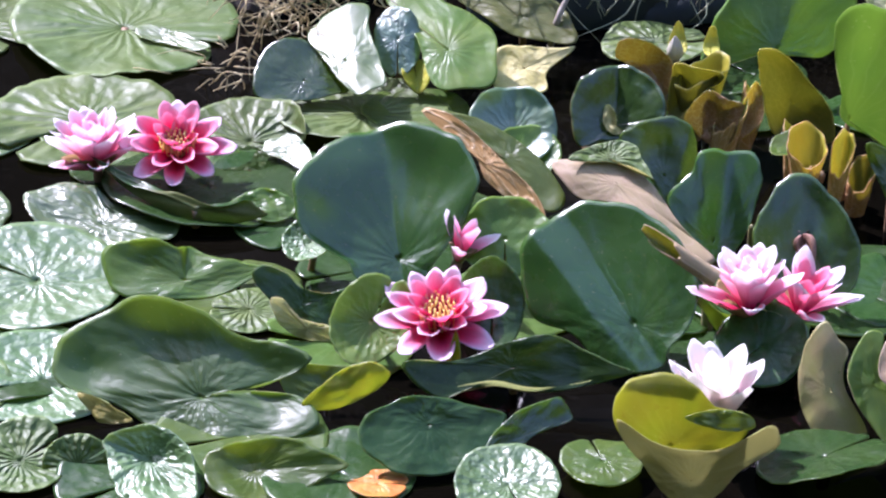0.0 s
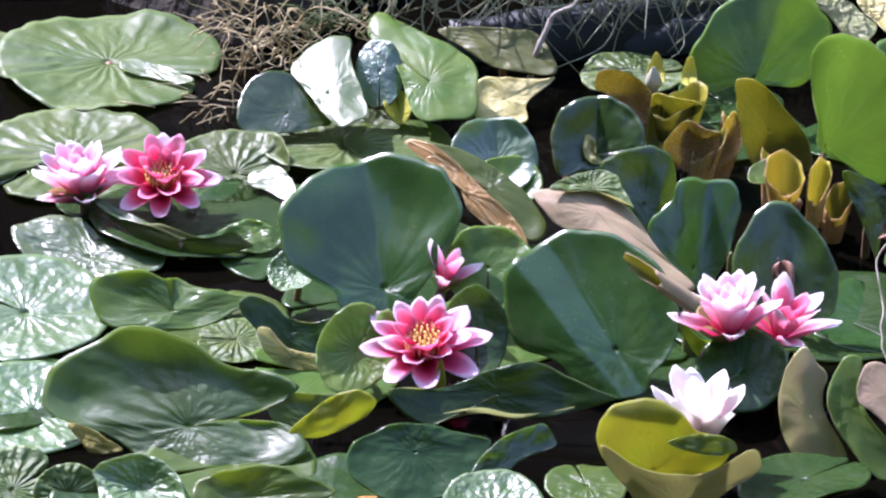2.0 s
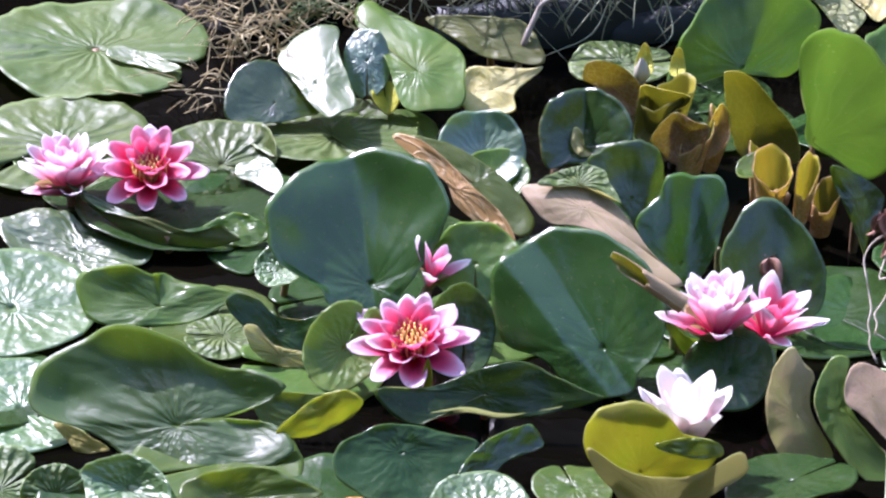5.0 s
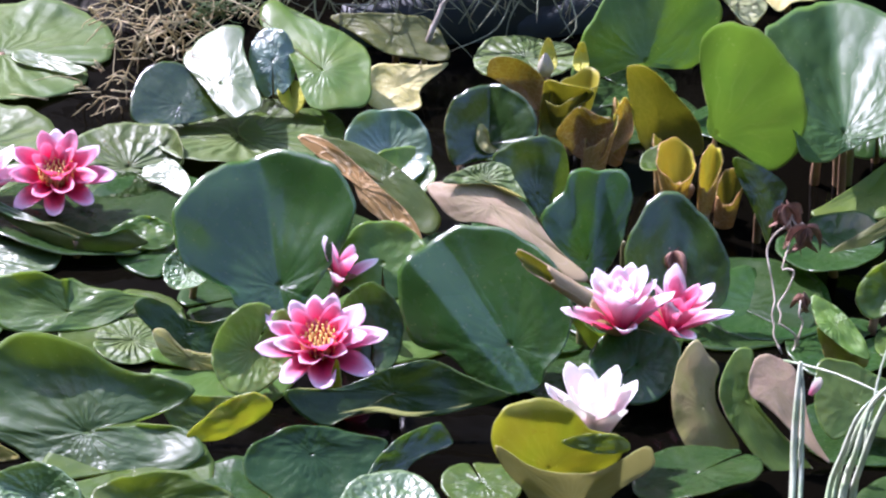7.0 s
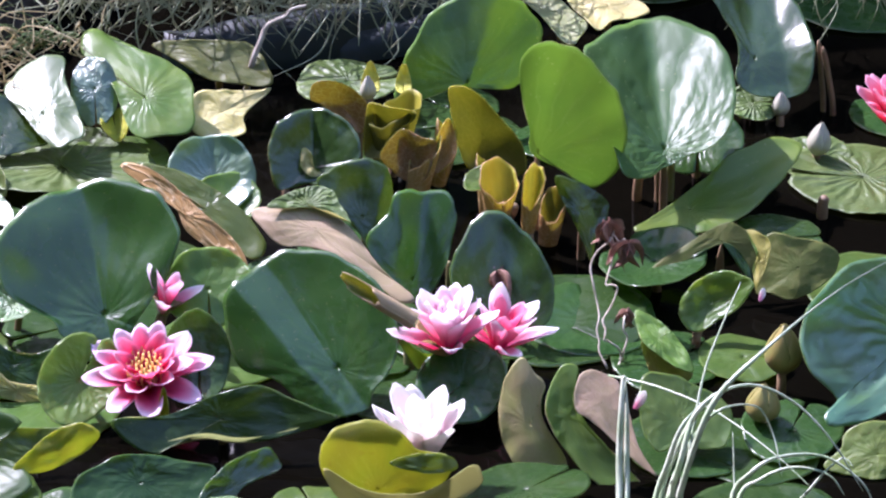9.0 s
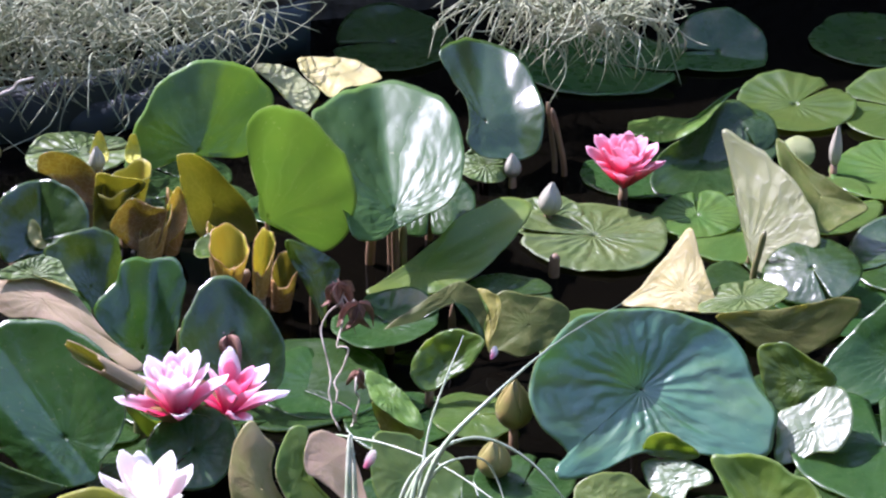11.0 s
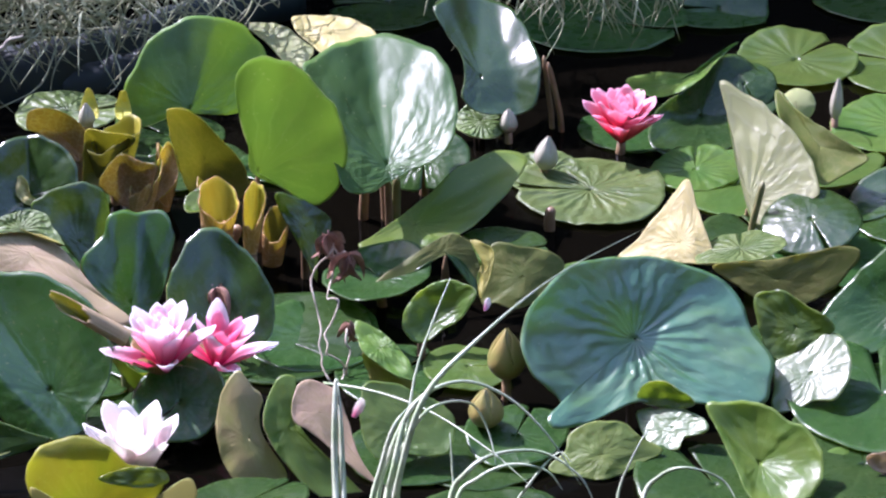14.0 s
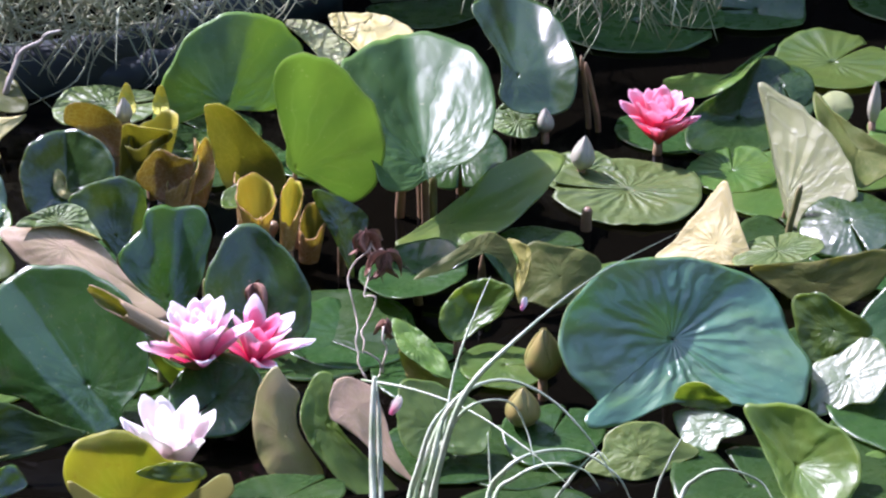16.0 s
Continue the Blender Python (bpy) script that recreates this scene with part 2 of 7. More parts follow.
def petal_material(name, base, middle, tip, share=0.55):
    m, nt, bsdf, output = nodes_of(name)
    uv = nt.nodes.new("ShaderNodeUVMap").outputs[0]
    sep = nt.nodes.new("ShaderNodeSeparateXYZ")
    nt.links.new(uv, sep.inputs[0])
    info = nt.nodes.new("ShaderNodeObjectInfo")
    along = maths(nt, "ADD", sep.outputs[0], maths(nt, "MULTIPLY", maths(nt, "SUBTRACT", info.outputs["Random"], 0.5), 0.22))
    stretch = nt.nodes.new("ShaderNodeMapping")
    stretch.inputs["Scale"].default_value = (3.0, 40.0, 1.0)
    nt.links.new(uv, stretch.inputs["Vector"])
    streak = noise_of(nt, 1.0, 3.0, stretch.outputs[0])
    along = maths(nt, "ADD", along, maths(nt, "MULTIPLY", maths(nt, "SUBTRACT", streak, 0.5), 0.35))
    side = maths(nt, "MULTIPLY", maths(nt, "MULTIPLY", sep.outputs[1], sep.outputs[1]), 0.7)
    along = maths(nt, "ADD", along, side)
    col = ramp(nt, along, [(0.15, base), (0.55, middle), (0.92, tip)])
    nt.links.new(col, bsdf.inputs["Base Color"])
    bsdf.inputs["Roughness"].default_value = 0.45
    bump = node(nt, "ShaderNodeBump", Strength=0.25, Distance=0.001)
    nt.links.new(streak, bump.inputs["Height"])
    nt.links.new(bump.outputs[0], bsdf.inputs["Normal"])
    translucent(nt, bsdf, output, col, share)
    return m


PETAL = {
    "pink": petal_material("petal_pink", (0.82, 0.02, 0.13), (0.88, 0.20, 0.40), (0.94, 0.78, 0.87)),
    "deep": petal_material("petal_deep_pink", (0.80, 0.01, 0.09), (0.86, 0.08, 0.24), (0.92, 0.48, 0.62)),
    "blush": petal_material("petal_blush", (0.86, 0.06, 0.26), (0.94, 0.50, 0.64), (0.97, 0.93, 0.95)),
    "white": petal_material("petal_white", (0.86, 0.36, 0.52), (0.92, 0.78, 0.79), (0.96, 0.93, 0.88), 0.48),
    "coral": petal_material("petal_coral", (0.80, 0.03, 0.10), (0.86, 0.16, 0.27), (0.93, 0.56, 0.66)),
}
STAMEN = plain_material("stamen_yellow", (0.95, 0.72, 0.22), (0.96, 0.82, 0.42), 0.5, 200.0, share=0.45)
SEPAL = plain_material("sepal_brown_green", (0.20, 0.17, 0.05), (0.30, 0.16, 0.07), 0.45, 90.0, share=0.15)
BUD = plain_material("bud_olive", (0.20, 0.20, 0.05), (0.26, 0.19, 0.06), 0.42, 60.0)
BUD_PALE = plain_material("bud_pale", (0.42, 0.38, 0.30), (0.36, 0.36, 0.26), 0.42, 60.0)
STALK = plain_material("stalk_brown", (0.20, 0.12, 0.07), (0.26, 0.17, 0.09), 0.45, 80.0)
STALK_GREEN = plain_material("stalk_green", (0.16, 0.17, 0.06), (0.22, 0.18, 0.08), 0.45, 80.0)
DRY = plain_material("dried_bloom", (0.20, 0.09, 0.06), (0.32, 0.18, 0.12), 0.7, 150.0)
DRY_STEM = plain_material("dried_stem", (0.44, 0.36, 0.26), (0.56, 0.50, 0.40), 0.7, 150.0)
TWIG = plain_material("weathered_twig", (0.26, 0.22, 0.17), (0.42, 0.38, 0.31), 0.8, 90.0)
LINER = plain_material("pond_liner", (0.006, 0.015, 0.018), (0.011, 0.024, 0.028), 0.55, 18.0, 0.12, 0.004)
SOIL = plain_material("bank_soil", (0.026, 0.022, 0.015), (0.055, 0.042, 0.027), 0.95, 35.0, 0.9, 0.02)
# surroundings out of view, kept dark to hold sky light off the pond
UNSEEN_SLOPE = plain_material("unseen_dark_slope", (0.022, 0.036, 0.014), (0.045, 0.06, 0.02), 0.9, 3.0, 1.0, 0.2)
STRAW = plain_material("dry_grass", (0.50, 0.40, 0.19), (0.62, 0.53, 0.30), 0.7, 25.0, share=0.15)
GRASS = plain_material("green_grass", (0.10, 0.17, 0.04), (0.17, 0.22, 0.07), 0.6, 25.0, share=0.2)
ROOTS = plain_material("grey_grass", (0.30, 0.33, 0.19), (0.46, 0.47, 0.31), 0.75, 25.0, share=0.1)
SEDGE = plain_material("variegated_sedge", (0.66, 0.70, 0.55), (0.40, 0.52, 0.30), 0.4, 60.0, share=0.2)


def water_material():
    m, nt, bsdf, output = nodes_of("pond_water")
    base = mix(nt, noise_of(nt, 6.0, 4.0), (0.0012, 0.0011, 0.0007), (0.0028, 0.0023, 0.0014))
    nt.links.new(base, bsdf.inputs["Base Color"])
    bsdf.inputs["Roughness"].default_value = 0.06
    bsdf.inputs["IOR"].default_value = 1.33
    bsdf.inputs["Specular IOR Level"].default_value = 0.07
    bump = node(nt, "ShaderNodeBump", Strength=0.15, Distance=0.004)
    nt.links.new(noise_of(nt, 25.0, 3.0), bump.inputs["Height"])
    nt.links.new(bump.outputs[0], bsdf.inputs["Normal"])
    return m


WATER = water_material()


# ---- building ----
def mesh_of(name, verts, faces, materials, slots=None, uvs=None, smooth=True, lower=None):
    """lower: index of the first vertex of the lower skin; faces that join the two skins are an edge and stay flat."""
    me = bpy.data.meshes.new(name)
    me.from_pydata([tuple(v) for v in verts], [], faces)
    for m in materials:
        me.materials.append(m)
    if slots is not None:
        me.polygons.foreach_set("material_index", slots)
    me.polygons.foreach_set("use_smooth", [smooth and (lower is None or min(q) >= lower or max(q) < lower) for q in faces])
    if uvs is not None:
        layer = me.uv_layers.new(name="UVMap")
        loops = np.zeros(len(me.loops), dtype=np.int32)
        me.loops.foreach_get("vertex_index", loops)
        layer.data.foreach_set("uv", np.asarray(uvs, dtype=np.float32)[loops].ravel())
    me.update()
    return me


def child(name, data, parent, m=None, label=""):
    ob = new(name, data)
    ob.parent = parent
    if m is not None:
        ob.matrix_local = m
    return tagged(ob, label)


def tube(points, radii, sides=8):
    """Vertices and faces of a closed tube along a line of points."""
    pts = [Vector(p) for p in points]
    verts, faces = [], []
    for i, p in enumerate(pts):
        d = (pts[min(i + 1, len(pts) - 1)] - pts[max(i - 1, 0)]).normalized()
        a = d.cross(Vector((0.31, 0.87, 0.38))).normalized()
        b = d.cross(a)
        rr = radii[i] if isinstance(radii, (list, tuple)) else radii
        for k in range(sides):
            w = 2 * math.pi * k / sides
            verts.append(p + a * (rr * math.cos(w)) + b * (rr * math.sin(w)))
    for i in range(len(pts) - 1):
        for k in range(sides):
            k2 = (k + 1) % sides
            faces.append((i * sides + k, i * sides + k2, (i + 1) * sides + k2, (i + 1) * sides + k))
    faces.append(tuple(range(sides))[::-1])
    faces.append(tuple((len(pts) - 1) * sides + k for k in range(sides)))
    return verts, faces


def glide(points, steps=6):
    """A smooth line through points (Catmull-Rom)."""
    p = [Vector(q) for q in points]
    p = [p[0] * 2 - p[1], *p, p[-1] * 2 - p[-2]]
    line = []
    for i in range(1, len(p) - 2):
        for s in range(steps):
            t = s / steps
            line.append(0.5 * ((2 * p[i]) + (p[i + 1] - p[i - 1]) * t + (2 * p[i - 1] - 5 * p[i] + 4 * p[i + 1] - p[i + 2]) * t * t
                               + (3 * p[i] - p[i - 1] - 3 * p[i + 1] + p[i + 2]) * t ** 3))
    line.append(p[-2])
    return line


leaf_count = 0


def leaf(label, place, size, top, under, gap=3.0, fold=0.0, fold_axis=0.0, cup=0.0, wave=0.0, waves=5, curls=(), long=1.0, stalk=True, tip=0.0, ragged=0.0, thick=0.0006, wrinkle=0.004, taper=0.0, dents=()):
    """A water lily leaf: a slit disc, folded, cupped, waved and curled, with an upper and a lower face and a stalk."""
    global leaf_count
    leaf_count += 1
    rng = random.Random(leaf_count * 7 + 3)
    ph = [rng.uniform(0, 6.28) for _ in range(6)]
    nu, nr = 72, 14
    u = np.linspace(0, 1, nu + 1)
    g = radians(gap)
    th = g + u * (2 * math.pi - 2 * g)
    edge = 1 - 0.10 * np.exp(-((th - g) / 0.10) ** 2) - 0.10 * np.exp(-((2 * math.pi - g - th) / 0.10) ** 2)
    edge = edge * (1 + 0.03 * np.sin(2 * th + ph[0]) + 0.02 * np.sin(3 * th + ph[4]) + 0.014 * np.sin(5 * th + ph[1]) + 0.007 * np.sin(17 * th + ph[2]))
    edge = edge + tip * np.exp(-((th - math.pi) / 0.35) ** 2)
    for where_at, deep, wide in dents:
        off_by = np.abs((np.degrees(th) - where_at + 180) % 360 - 180)
        edge = edge - deep * np.exp(-(off_by / wide) ** 2)
    if ragged:
        edge = edge - ragged * (0.5 + 0.5 * np.sin(23 * th + ph[3])) * (0.6 + 0.4 * np.sin(7 * th + ph[4]))
    rad = (np.arange(nr + 1) / nr)[:, None] ** 0.85
    rad[0] = 0.012
    X = rad * (edge * np.cos(th))[None, :] * long
    Y = rad * (edge * np.sin(th))[None, :]
    U = np.stack([X, Y], -1)
    Y = Y * (1 - taper * np.clip((1 - X) / 2, 0, 1))
    TH = np.broadcast_to(th[None, :], X.shape)
    RR = np.broadcast_to(rad, X.shape)
    Z = cup * (X ** 2 + Y ** 2) + wave * RR ** 2.5 * np.sin(waves * TH + ph[5]) + wrinkle * RR * np.sin(21 * TH + 2 * np.sin(3 * TH + ph[1])) * np.sin(2.6 * RR)
    calm = 0.03 if abs(place[3]) < 25 and abs(place[4]) < 25 else 0.07
    Z = Z + calm * RR * np.sin(2.4 * X + ph[2]) * np.sin(2.8 * Y + ph[3]) + calm * 1.3 * RR ** 4 * (np.sin(2 * TH + ph[4]) + 0.7 * np.sin(3 * TH + ph[0]) + 0.4 * np.sin(7 * TH + ph[1])) - 0.02 * np.exp(-(RR / 0.12) ** 2)
    if fold:
        ca, sa = math.cos(radians(fold_axis)), math.sin(radians(fold_axis))
        along, side = X * ca + Y * sa, -X * sa + Y * ca
        f = radians(fold)
        soft_side = np.sqrt(side ** 2 + 0.0008) - 0.028
        X, Y = along * ca - side * math.cos(f) * sa, along * sa + side * math.cos(f) * ca
        Z = Z * math.cos(f) + soft_side * math.sin(f)
    for direction, start, turn, *most in curls:
        ca, sa = math.cos(radians(direction)), math.sin(radians(direction))
        s, o = X * ca + Y * sa, -X * sa + Y * ca
        # the bend sets in gently and may end at a set angle
        table = np.linspace(0, 3, 601)
        bend = np.minimum(radians(turn) * table ** 2 / (table + 0.12), radians(most[0] if most else 400))
        run = np.concatenate([[0], np.cumsum(np.cos(bend[1:]) * 0.005)])
        climb = np.concatenate([[0], np.cumsum(np.sin(bend[1:]) * 0.005)])
        d = np.maximum(s - start, 0)
        w = np.interp(d, table, bend)
        s2 = np.where(s > start, start + np.interp(d, table, run) - Z * np.sin(w), s)
        z2 = np.where(s > start, np.interp(d, table, climb) + Z * np.cos(w), Z)
        X, Y, Z = s2 * ca - o * sa, s2 * sa + o * ca, z2
    P = np.stack([X, Y, Z], -1) * size
    m = pose(*place)
    spin = np.array(m.to_3x3())
    flat = spin[2, 2] > 0.8 and place[2] < 0.03
    if flat:
        # a floating leaf lies on the water
        world_z = P @ spin[2] + place[2]
        lift = np.maximum(0.0006 + 0.5 * place[2] - world_z, 0)
        P = P + lift[..., None] * spin[2]
    du = np.gradient(P, axis=1)
    dr = np.gradient(P, axis=0)
    N = np.cross(dr, du)
    N /= np.linalg.norm(N, axis=-1, keepdims=True) + 1e-12
    low = P - N * thick
    n1 = nu + 1
    verts = np.concatenate([P.reshape(-1, 3), low.reshape(-1, 3)])
    uvs = np.concatenate([U.reshape(-1, 2)] * 2)
    off = (nr + 1) * n1
    faces, slots = [], []
    for i in range(nr):
        for j in range(nu):
            a, b, c, d = i * n1 + j, i * n1 + j + 1, (i + 1) * n1 + j + 1, (i + 1) * n1 + j
            faces.append((a, d, c, b))
            slots.append(0)
            faces.append((off + a, off + b, off + c, off + d))
            slots.append(1)
    for j in range(nu):
        a, b = nr * n1 + j, nr * n1 + j + 1
        faces.append((a, off + a, off + b, b))
        slots.append(1)
        faces.append((j, j + 1, off + j + 1, off + j))
        slots.append(0)
    for i in range(nr):
        for j, turned in ((0, False), (nu, True)):
            a, b = i * n1 + j, (i + 1) * n1 + j
            q = (a, off + a, off + b, b)
            faces.append(q[::-1] if turned else q)
            slots.append(1)
    thing = new("water_lily_leaf")
    thing.matrix_world = Matrix.Translation(m.translation)
    turn_only = m.to_3x3().to_4x4()
    child("blade", mesh_of("blade", verts, faces, [TOP[top], UNDER[under]], slots, uvs, lower=off), thing, turn_only)
    if stalk:
        foot = Vector((rng.uniform(-0.02, 0.02), rng.uniform(-0.01, 0.02), -0.10 - m.translation.z))
        normal = turn_only.to_3x3() @ Vector((0, 0, 1))
        line = glide([normal * (-0.002), normal * (-0.012) + Vector((0, 0, -0.006)), foot * 0.5, foot], 4)
        if normal.z < 0.3:
            world_points = verts @ np.array(turn_only.to_3x3()).T
            lowest = Vector(world_points[world_points[:, 2].argmin()])
            inner = lowest * 0.9 + normal * 0.003
            foot = Vector((lowest.x, lowest.y, min(-0.1 - m.translation.z, lowest.z - 0.03)))
            line = glide([inner, lowest.lerp(foot, 0.3), foot], 4)
        sv, sf = tube(line, 0.0042 if size > 0.04 else 0.003, 8)
        child("stalk", mesh_of("stalk", sv, sf, [STALK]), thing)
    return tagged(thing, label, "water lily leaf", "leaves of the pond")

LEAF = {**TOP, **{"under_" + k: v for k, v in UNDER.items()}}


def free_leaf(label, place, rim, face, rear, belly=1.2, creases=(), closed=True, of=None, ribs=0.0, swell=0.0035, thick=0.0006):
    """A bent leaf: its rim is a smooth line of (bearing, reach, rise) round the stalk's end, the blade is drawn in
    towards that end; belly over 1 makes a bowl. creases: (bearing, depth, width). With of, a folded lobe of that leaf."""
    global leaf_count
    leaf_count += 1
    rng = random.Random(leaf_count * 11 + 5)
    ph = [rng.uniform(0, 6.28) for _ in range(8)]
    line = [Vector((q * math.cos(radians(a)), q * math.sin(radians(a)), h)) for a, q, h in rim]
    nu, nr = 84, 14
    smooth_rim = glide(line + line[:1] if closed else line, 8)
    if closed:
        # the ends meet without a corner
        ring = glide(line[-2:] + line + line[:3], 8)
        smooth_rim = ring[16:16 + 8 * len(line) + 1]
    R = np.array([tuple(p) for p in smooth_rim])
    run = np.concatenate([[0], np.cumsum(np.linalg.norm(np.diff(R, axis=0), axis=1))])
    at = np.linspace(0, run[-1], nu + 1)
    R = np.stack([np.interp(at, run, R[:, k]) for k in range(3)], -1)
    for _ in range(2):
        wide_rise = np.concatenate([R[-6:-1, 2], R[:, 2], R[1:6, 2]]) if closed else np.pad(R[:, 2], 5, mode="edge")
        R[:, 2] = np.convolve(wide_rise, np.ones(11) / 11, "valid")
    size = float(np.mean(np.linalg.norm(R, axis=1)))
    around = np.unwrap(np.arctan2(R[:, 1], R[:, 0]))
    turn_of = at / run[-1] * 2 * math.pi
    ripple = 0.012 * np.sin(11 * turn_of + ph[0]) + 0.010 * np.sin(19 * turn_of + ph[1]) * np.sin(3 * turn_of + ph[2])
    s = (np.arange(nr + 1) / nr) ** 0.9
    s[0] = 0.012
    S = s[:, None]
    P = np.stack([S * R[None, :, 0], S * R[None, :, 1], S ** belly * R[None, :, 2]], -1)
    P = P * (1 + 0.5 * ripple[None, :, None] * S[..., None] ** 3)
    P[..., 2] += size * 0.8 * ripple[None, :] * S ** 5
    for bearing, deep, wide in creases:
        off_by = np.abs((np.degrees(around) - bearing + 180) % 360 - 180)
        P[..., 2] -= deep * S ** 0.8 * (np.exp(-off_by / wide) - 0.35 * np.exp(-off_by / (2.5 * wide)))[None, :]
    X, Y = P[..., 0] / size, P[..., 1] / size
    hump = S * (1.05 - S ** 4)
    P[..., 2] += swell * hump * (np.sin(3.1 * X + ph[3]) * np.sin(3.7 * Y + ph[4]) + 0.5 * np.sin(6.3 * X + 2 * Y + ph[5]))
    if ribs:
        P[..., 2] += ribs * size * S * (1.1 - S) * np.sin(22 * turn_of + ph[6])[None, :]
    N = np.cross(np.gradient(P, axis=0), np.gradient(P, axis=1))
    N /= np.linalg.norm(N, axis=-1, keepdims=True) + 1e-12
    Q = P - N * thick
    n1, off = nu + 1, (nr + 1) * (nu + 1)
    verts = np.concatenate([P.reshape(-1, 3), Q.reshape(-1, 3)])
    uv = np.stack([S * np.cos(turn_of)[None, :], S * np.sin(turn_of)[None, :]], -1).reshape(-1, 2)
    faces, slots = [], []
    for i in range(nr):
        for j in range(nu):
            a, b, c, d = i * n1 + j, i * n1 + j + 1, (i + 1) * n1 + j + 1, (i + 1) * n1 + j
            faces += [(a, d, c, b), (off + a, off + b, off + c, off + d)]
            slots += [0, 1]
    for j in range(nu):
        a, b = nr * n1 + j, nr * n1 + j + 1
        faces += [(a, off + a, off + b, b), (j, j + 1, off + j + 1, off + j)]
        slots += [1, 0]
    if not closed:
        for i in range(nr):
            for j in (0, nu):
                a, b = i * n1 + j, (i + 1) * n1 + j
                q = (a, off + a, off + b, b)
                faces.append(q[::-1] if j else q)
                slots.append(1)
    m = pose(*place)
    data = mesh_of("blade" if of is None else "folded_lobe", verts, faces, [LEAF[face], LEAF[rear]], slots, np.concatenate([uv, uv]), lower=off)
    if of is not None:
        child("folded_lobe", data, of, Matrix.Translation(m.translation - of.location) @ m.to_3x3().to_4x4(), label)
        return of
    thing = new("water_lily_leaf")
    thing.location = m.translation
    turn_only = m.to_3x3().to_4x4()
    child("blade", data, thing, turn_only)
    world_points = verts @ np.array(turn_only.to_3x3()).T
    normal = turn_only.to_3x3() @ Vector((0, 0, 1))
    start = -0.003 * normal
    if normal.z < 0.75:
        lowest = Vector(world_points[world_points[:, 2].argmin()])
        start = lowest * 0.92 - normal * 0.003
    foot = Vector((start.x + rng.uniform(-0.01, 0.01), start.y + rng.uniform(0, 0.015), -0.1 - m.translation.z))
    sv, sf = tube(glide([start, start.lerp(foot, 0.4) + Vector((0.002, 0.002, 0)), foot], 4), 0.0036, 8)
    child("stalk", mesh_of("stalk", sv, sf, [STALK]), thing)
    return tagged(thing, label, "water lily leaf", "leaves of the pond")



def folded_leaf(label, place, rim, face, rear, folds=(), bowl=0.0, dent=0.0, closed=True, of=None, ribs=0.004, swell=0.002, thick=0.0006):
    """A leaf bent along straight creases. rim: (bearing, reach) round the stalk's end in the leaf's own plane.
    folds: (bearing, offset, rise of the left half, rise of the right half in degrees, softness); bowl: hollowness;
    dent: depth of the pit over the stalk. With of, a lobe of that leaf."""
    global leaf_count
    leaf_count += 1
    rng = random.Random(leaf_count * 11 + 5)
    ph = [rng.uniform(0, 6.28) for _ in range(8)]
    nu, nr = 96, 20
    line = [Vector((q * math.cos(radians(a)), q * math.sin(radians(a)), 0)) for a, q in rim]
    if closed:
        ring = glide(line[-2:] + line + line[:3], 8)[16:16 + 8 * len(line) + 1]
    else:
        ring = glide(line, 8)
    R = np.array([(p.x, p.y) for p in ring])
    run = np.concatenate([[0], np.cumsum(np.linalg.norm(np.diff(R, axis=0), axis=1))])
    at = np.linspace(0, run[-1], nu + 1)
    R = np.stack([np.interp(at, run, R[:, k]) for k in range(2)], -1)
    size = float(np.mean(np.linalg.norm(R, axis=1)))
    around = np.arctan2(R[:, 1], R[:, 0])
    turn_of = at / run[-1] * 2 * math.pi
    S = ((np.arange(nr + 1) / nr) ** 0.9)[:, None]
    S[0] = 0.012
    nick = 1 + 0.010 * np.sin(9 * turn_of + ph[0]) + 0.008 * np.sin(17 * turn_of + ph[1]) * np.sin(3 * turn_of + ph[2])
    X, Y = S * (R[:, 0] * nick)[None, :], S * (R[:, 1] * nick)[None, :]
    Z = bowl * (X ** 2 + Y ** 2) - dent * np.exp(-(X ** 2 + Y ** 2) / 0.018 ** 2)
    for bearing, offset, left, right, soft in folds:
        d = Y * math.cos(radians(bearing)) - X * math.sin(radians(bearing)) - offset
        Z = Z + np.tan(np.radians(np.where(d > 0, left, right))) * (np.sqrt(d ** 2 + soft ** 2) - soft)
    Z = Z + size * 0.016 * S ** 3 * (np.sin(5 * turn_of + ph[3]) + 0.5 * np.sin(9 * turn_of + ph[4]))[None, :]
    Z = Z + swell * S * (1.05 - S ** 4) * (np.sin(3.1 * X / size + ph[5]) * np.sin(3.7 * Y / size + ph[6]) + 0.5 * np.sin(6.3 * X / size + 2 * Y / size + ph[7]))
    Z = Z + ribs * size * S * (1.1 - S) * np.cos(22 * around + 1.2 * np.sin(3 * around + ph[6]))[None, :]
    P = np.stack([X, Y, Z], -1)
    N = np.cross(np.gradient(P, axis=0), np.gradient(P, axis=1))
    N /= np.linalg.norm(N, axis=-1, keepdims=True) + 1e-12
    n1, off = nu + 1, (nr + 1) * (nu + 1)
    verts = np.concatenate([P.reshape(-1, 3), (P - N * thick).reshape(-1, 3)])
    uv = np.stack([S * np.cos(around)[None, :], S * np.sin(around)[None, :]], -1).reshape(-1, 2)
    faces, slots = [], []
    for i in range(nr):
        for j in range(nu):
            a, b, c, d = i * n1 + j, i * n1 + j + 1, (i + 1) * n1 + j + 1, (i + 1) * n1 + j
            faces += [(a, d, c, b), (off + a, off + b, off + c, off + d)]
            slots += [0, 1]
    for j in range(nu):
        a, b = nr * n1 + j, nr * n1 + j + 1
        faces += [(a, off + a, off + b, b), (j, j + 1, off + j + 1, off + j)]
        slots += [1, 0]
    if not closed:
        for i in range(nr):
            for j in (0, nu):
                a, b = i * n1 + j, (i + 1) * n1 + j
                q = (a, off + a, off + b, b)
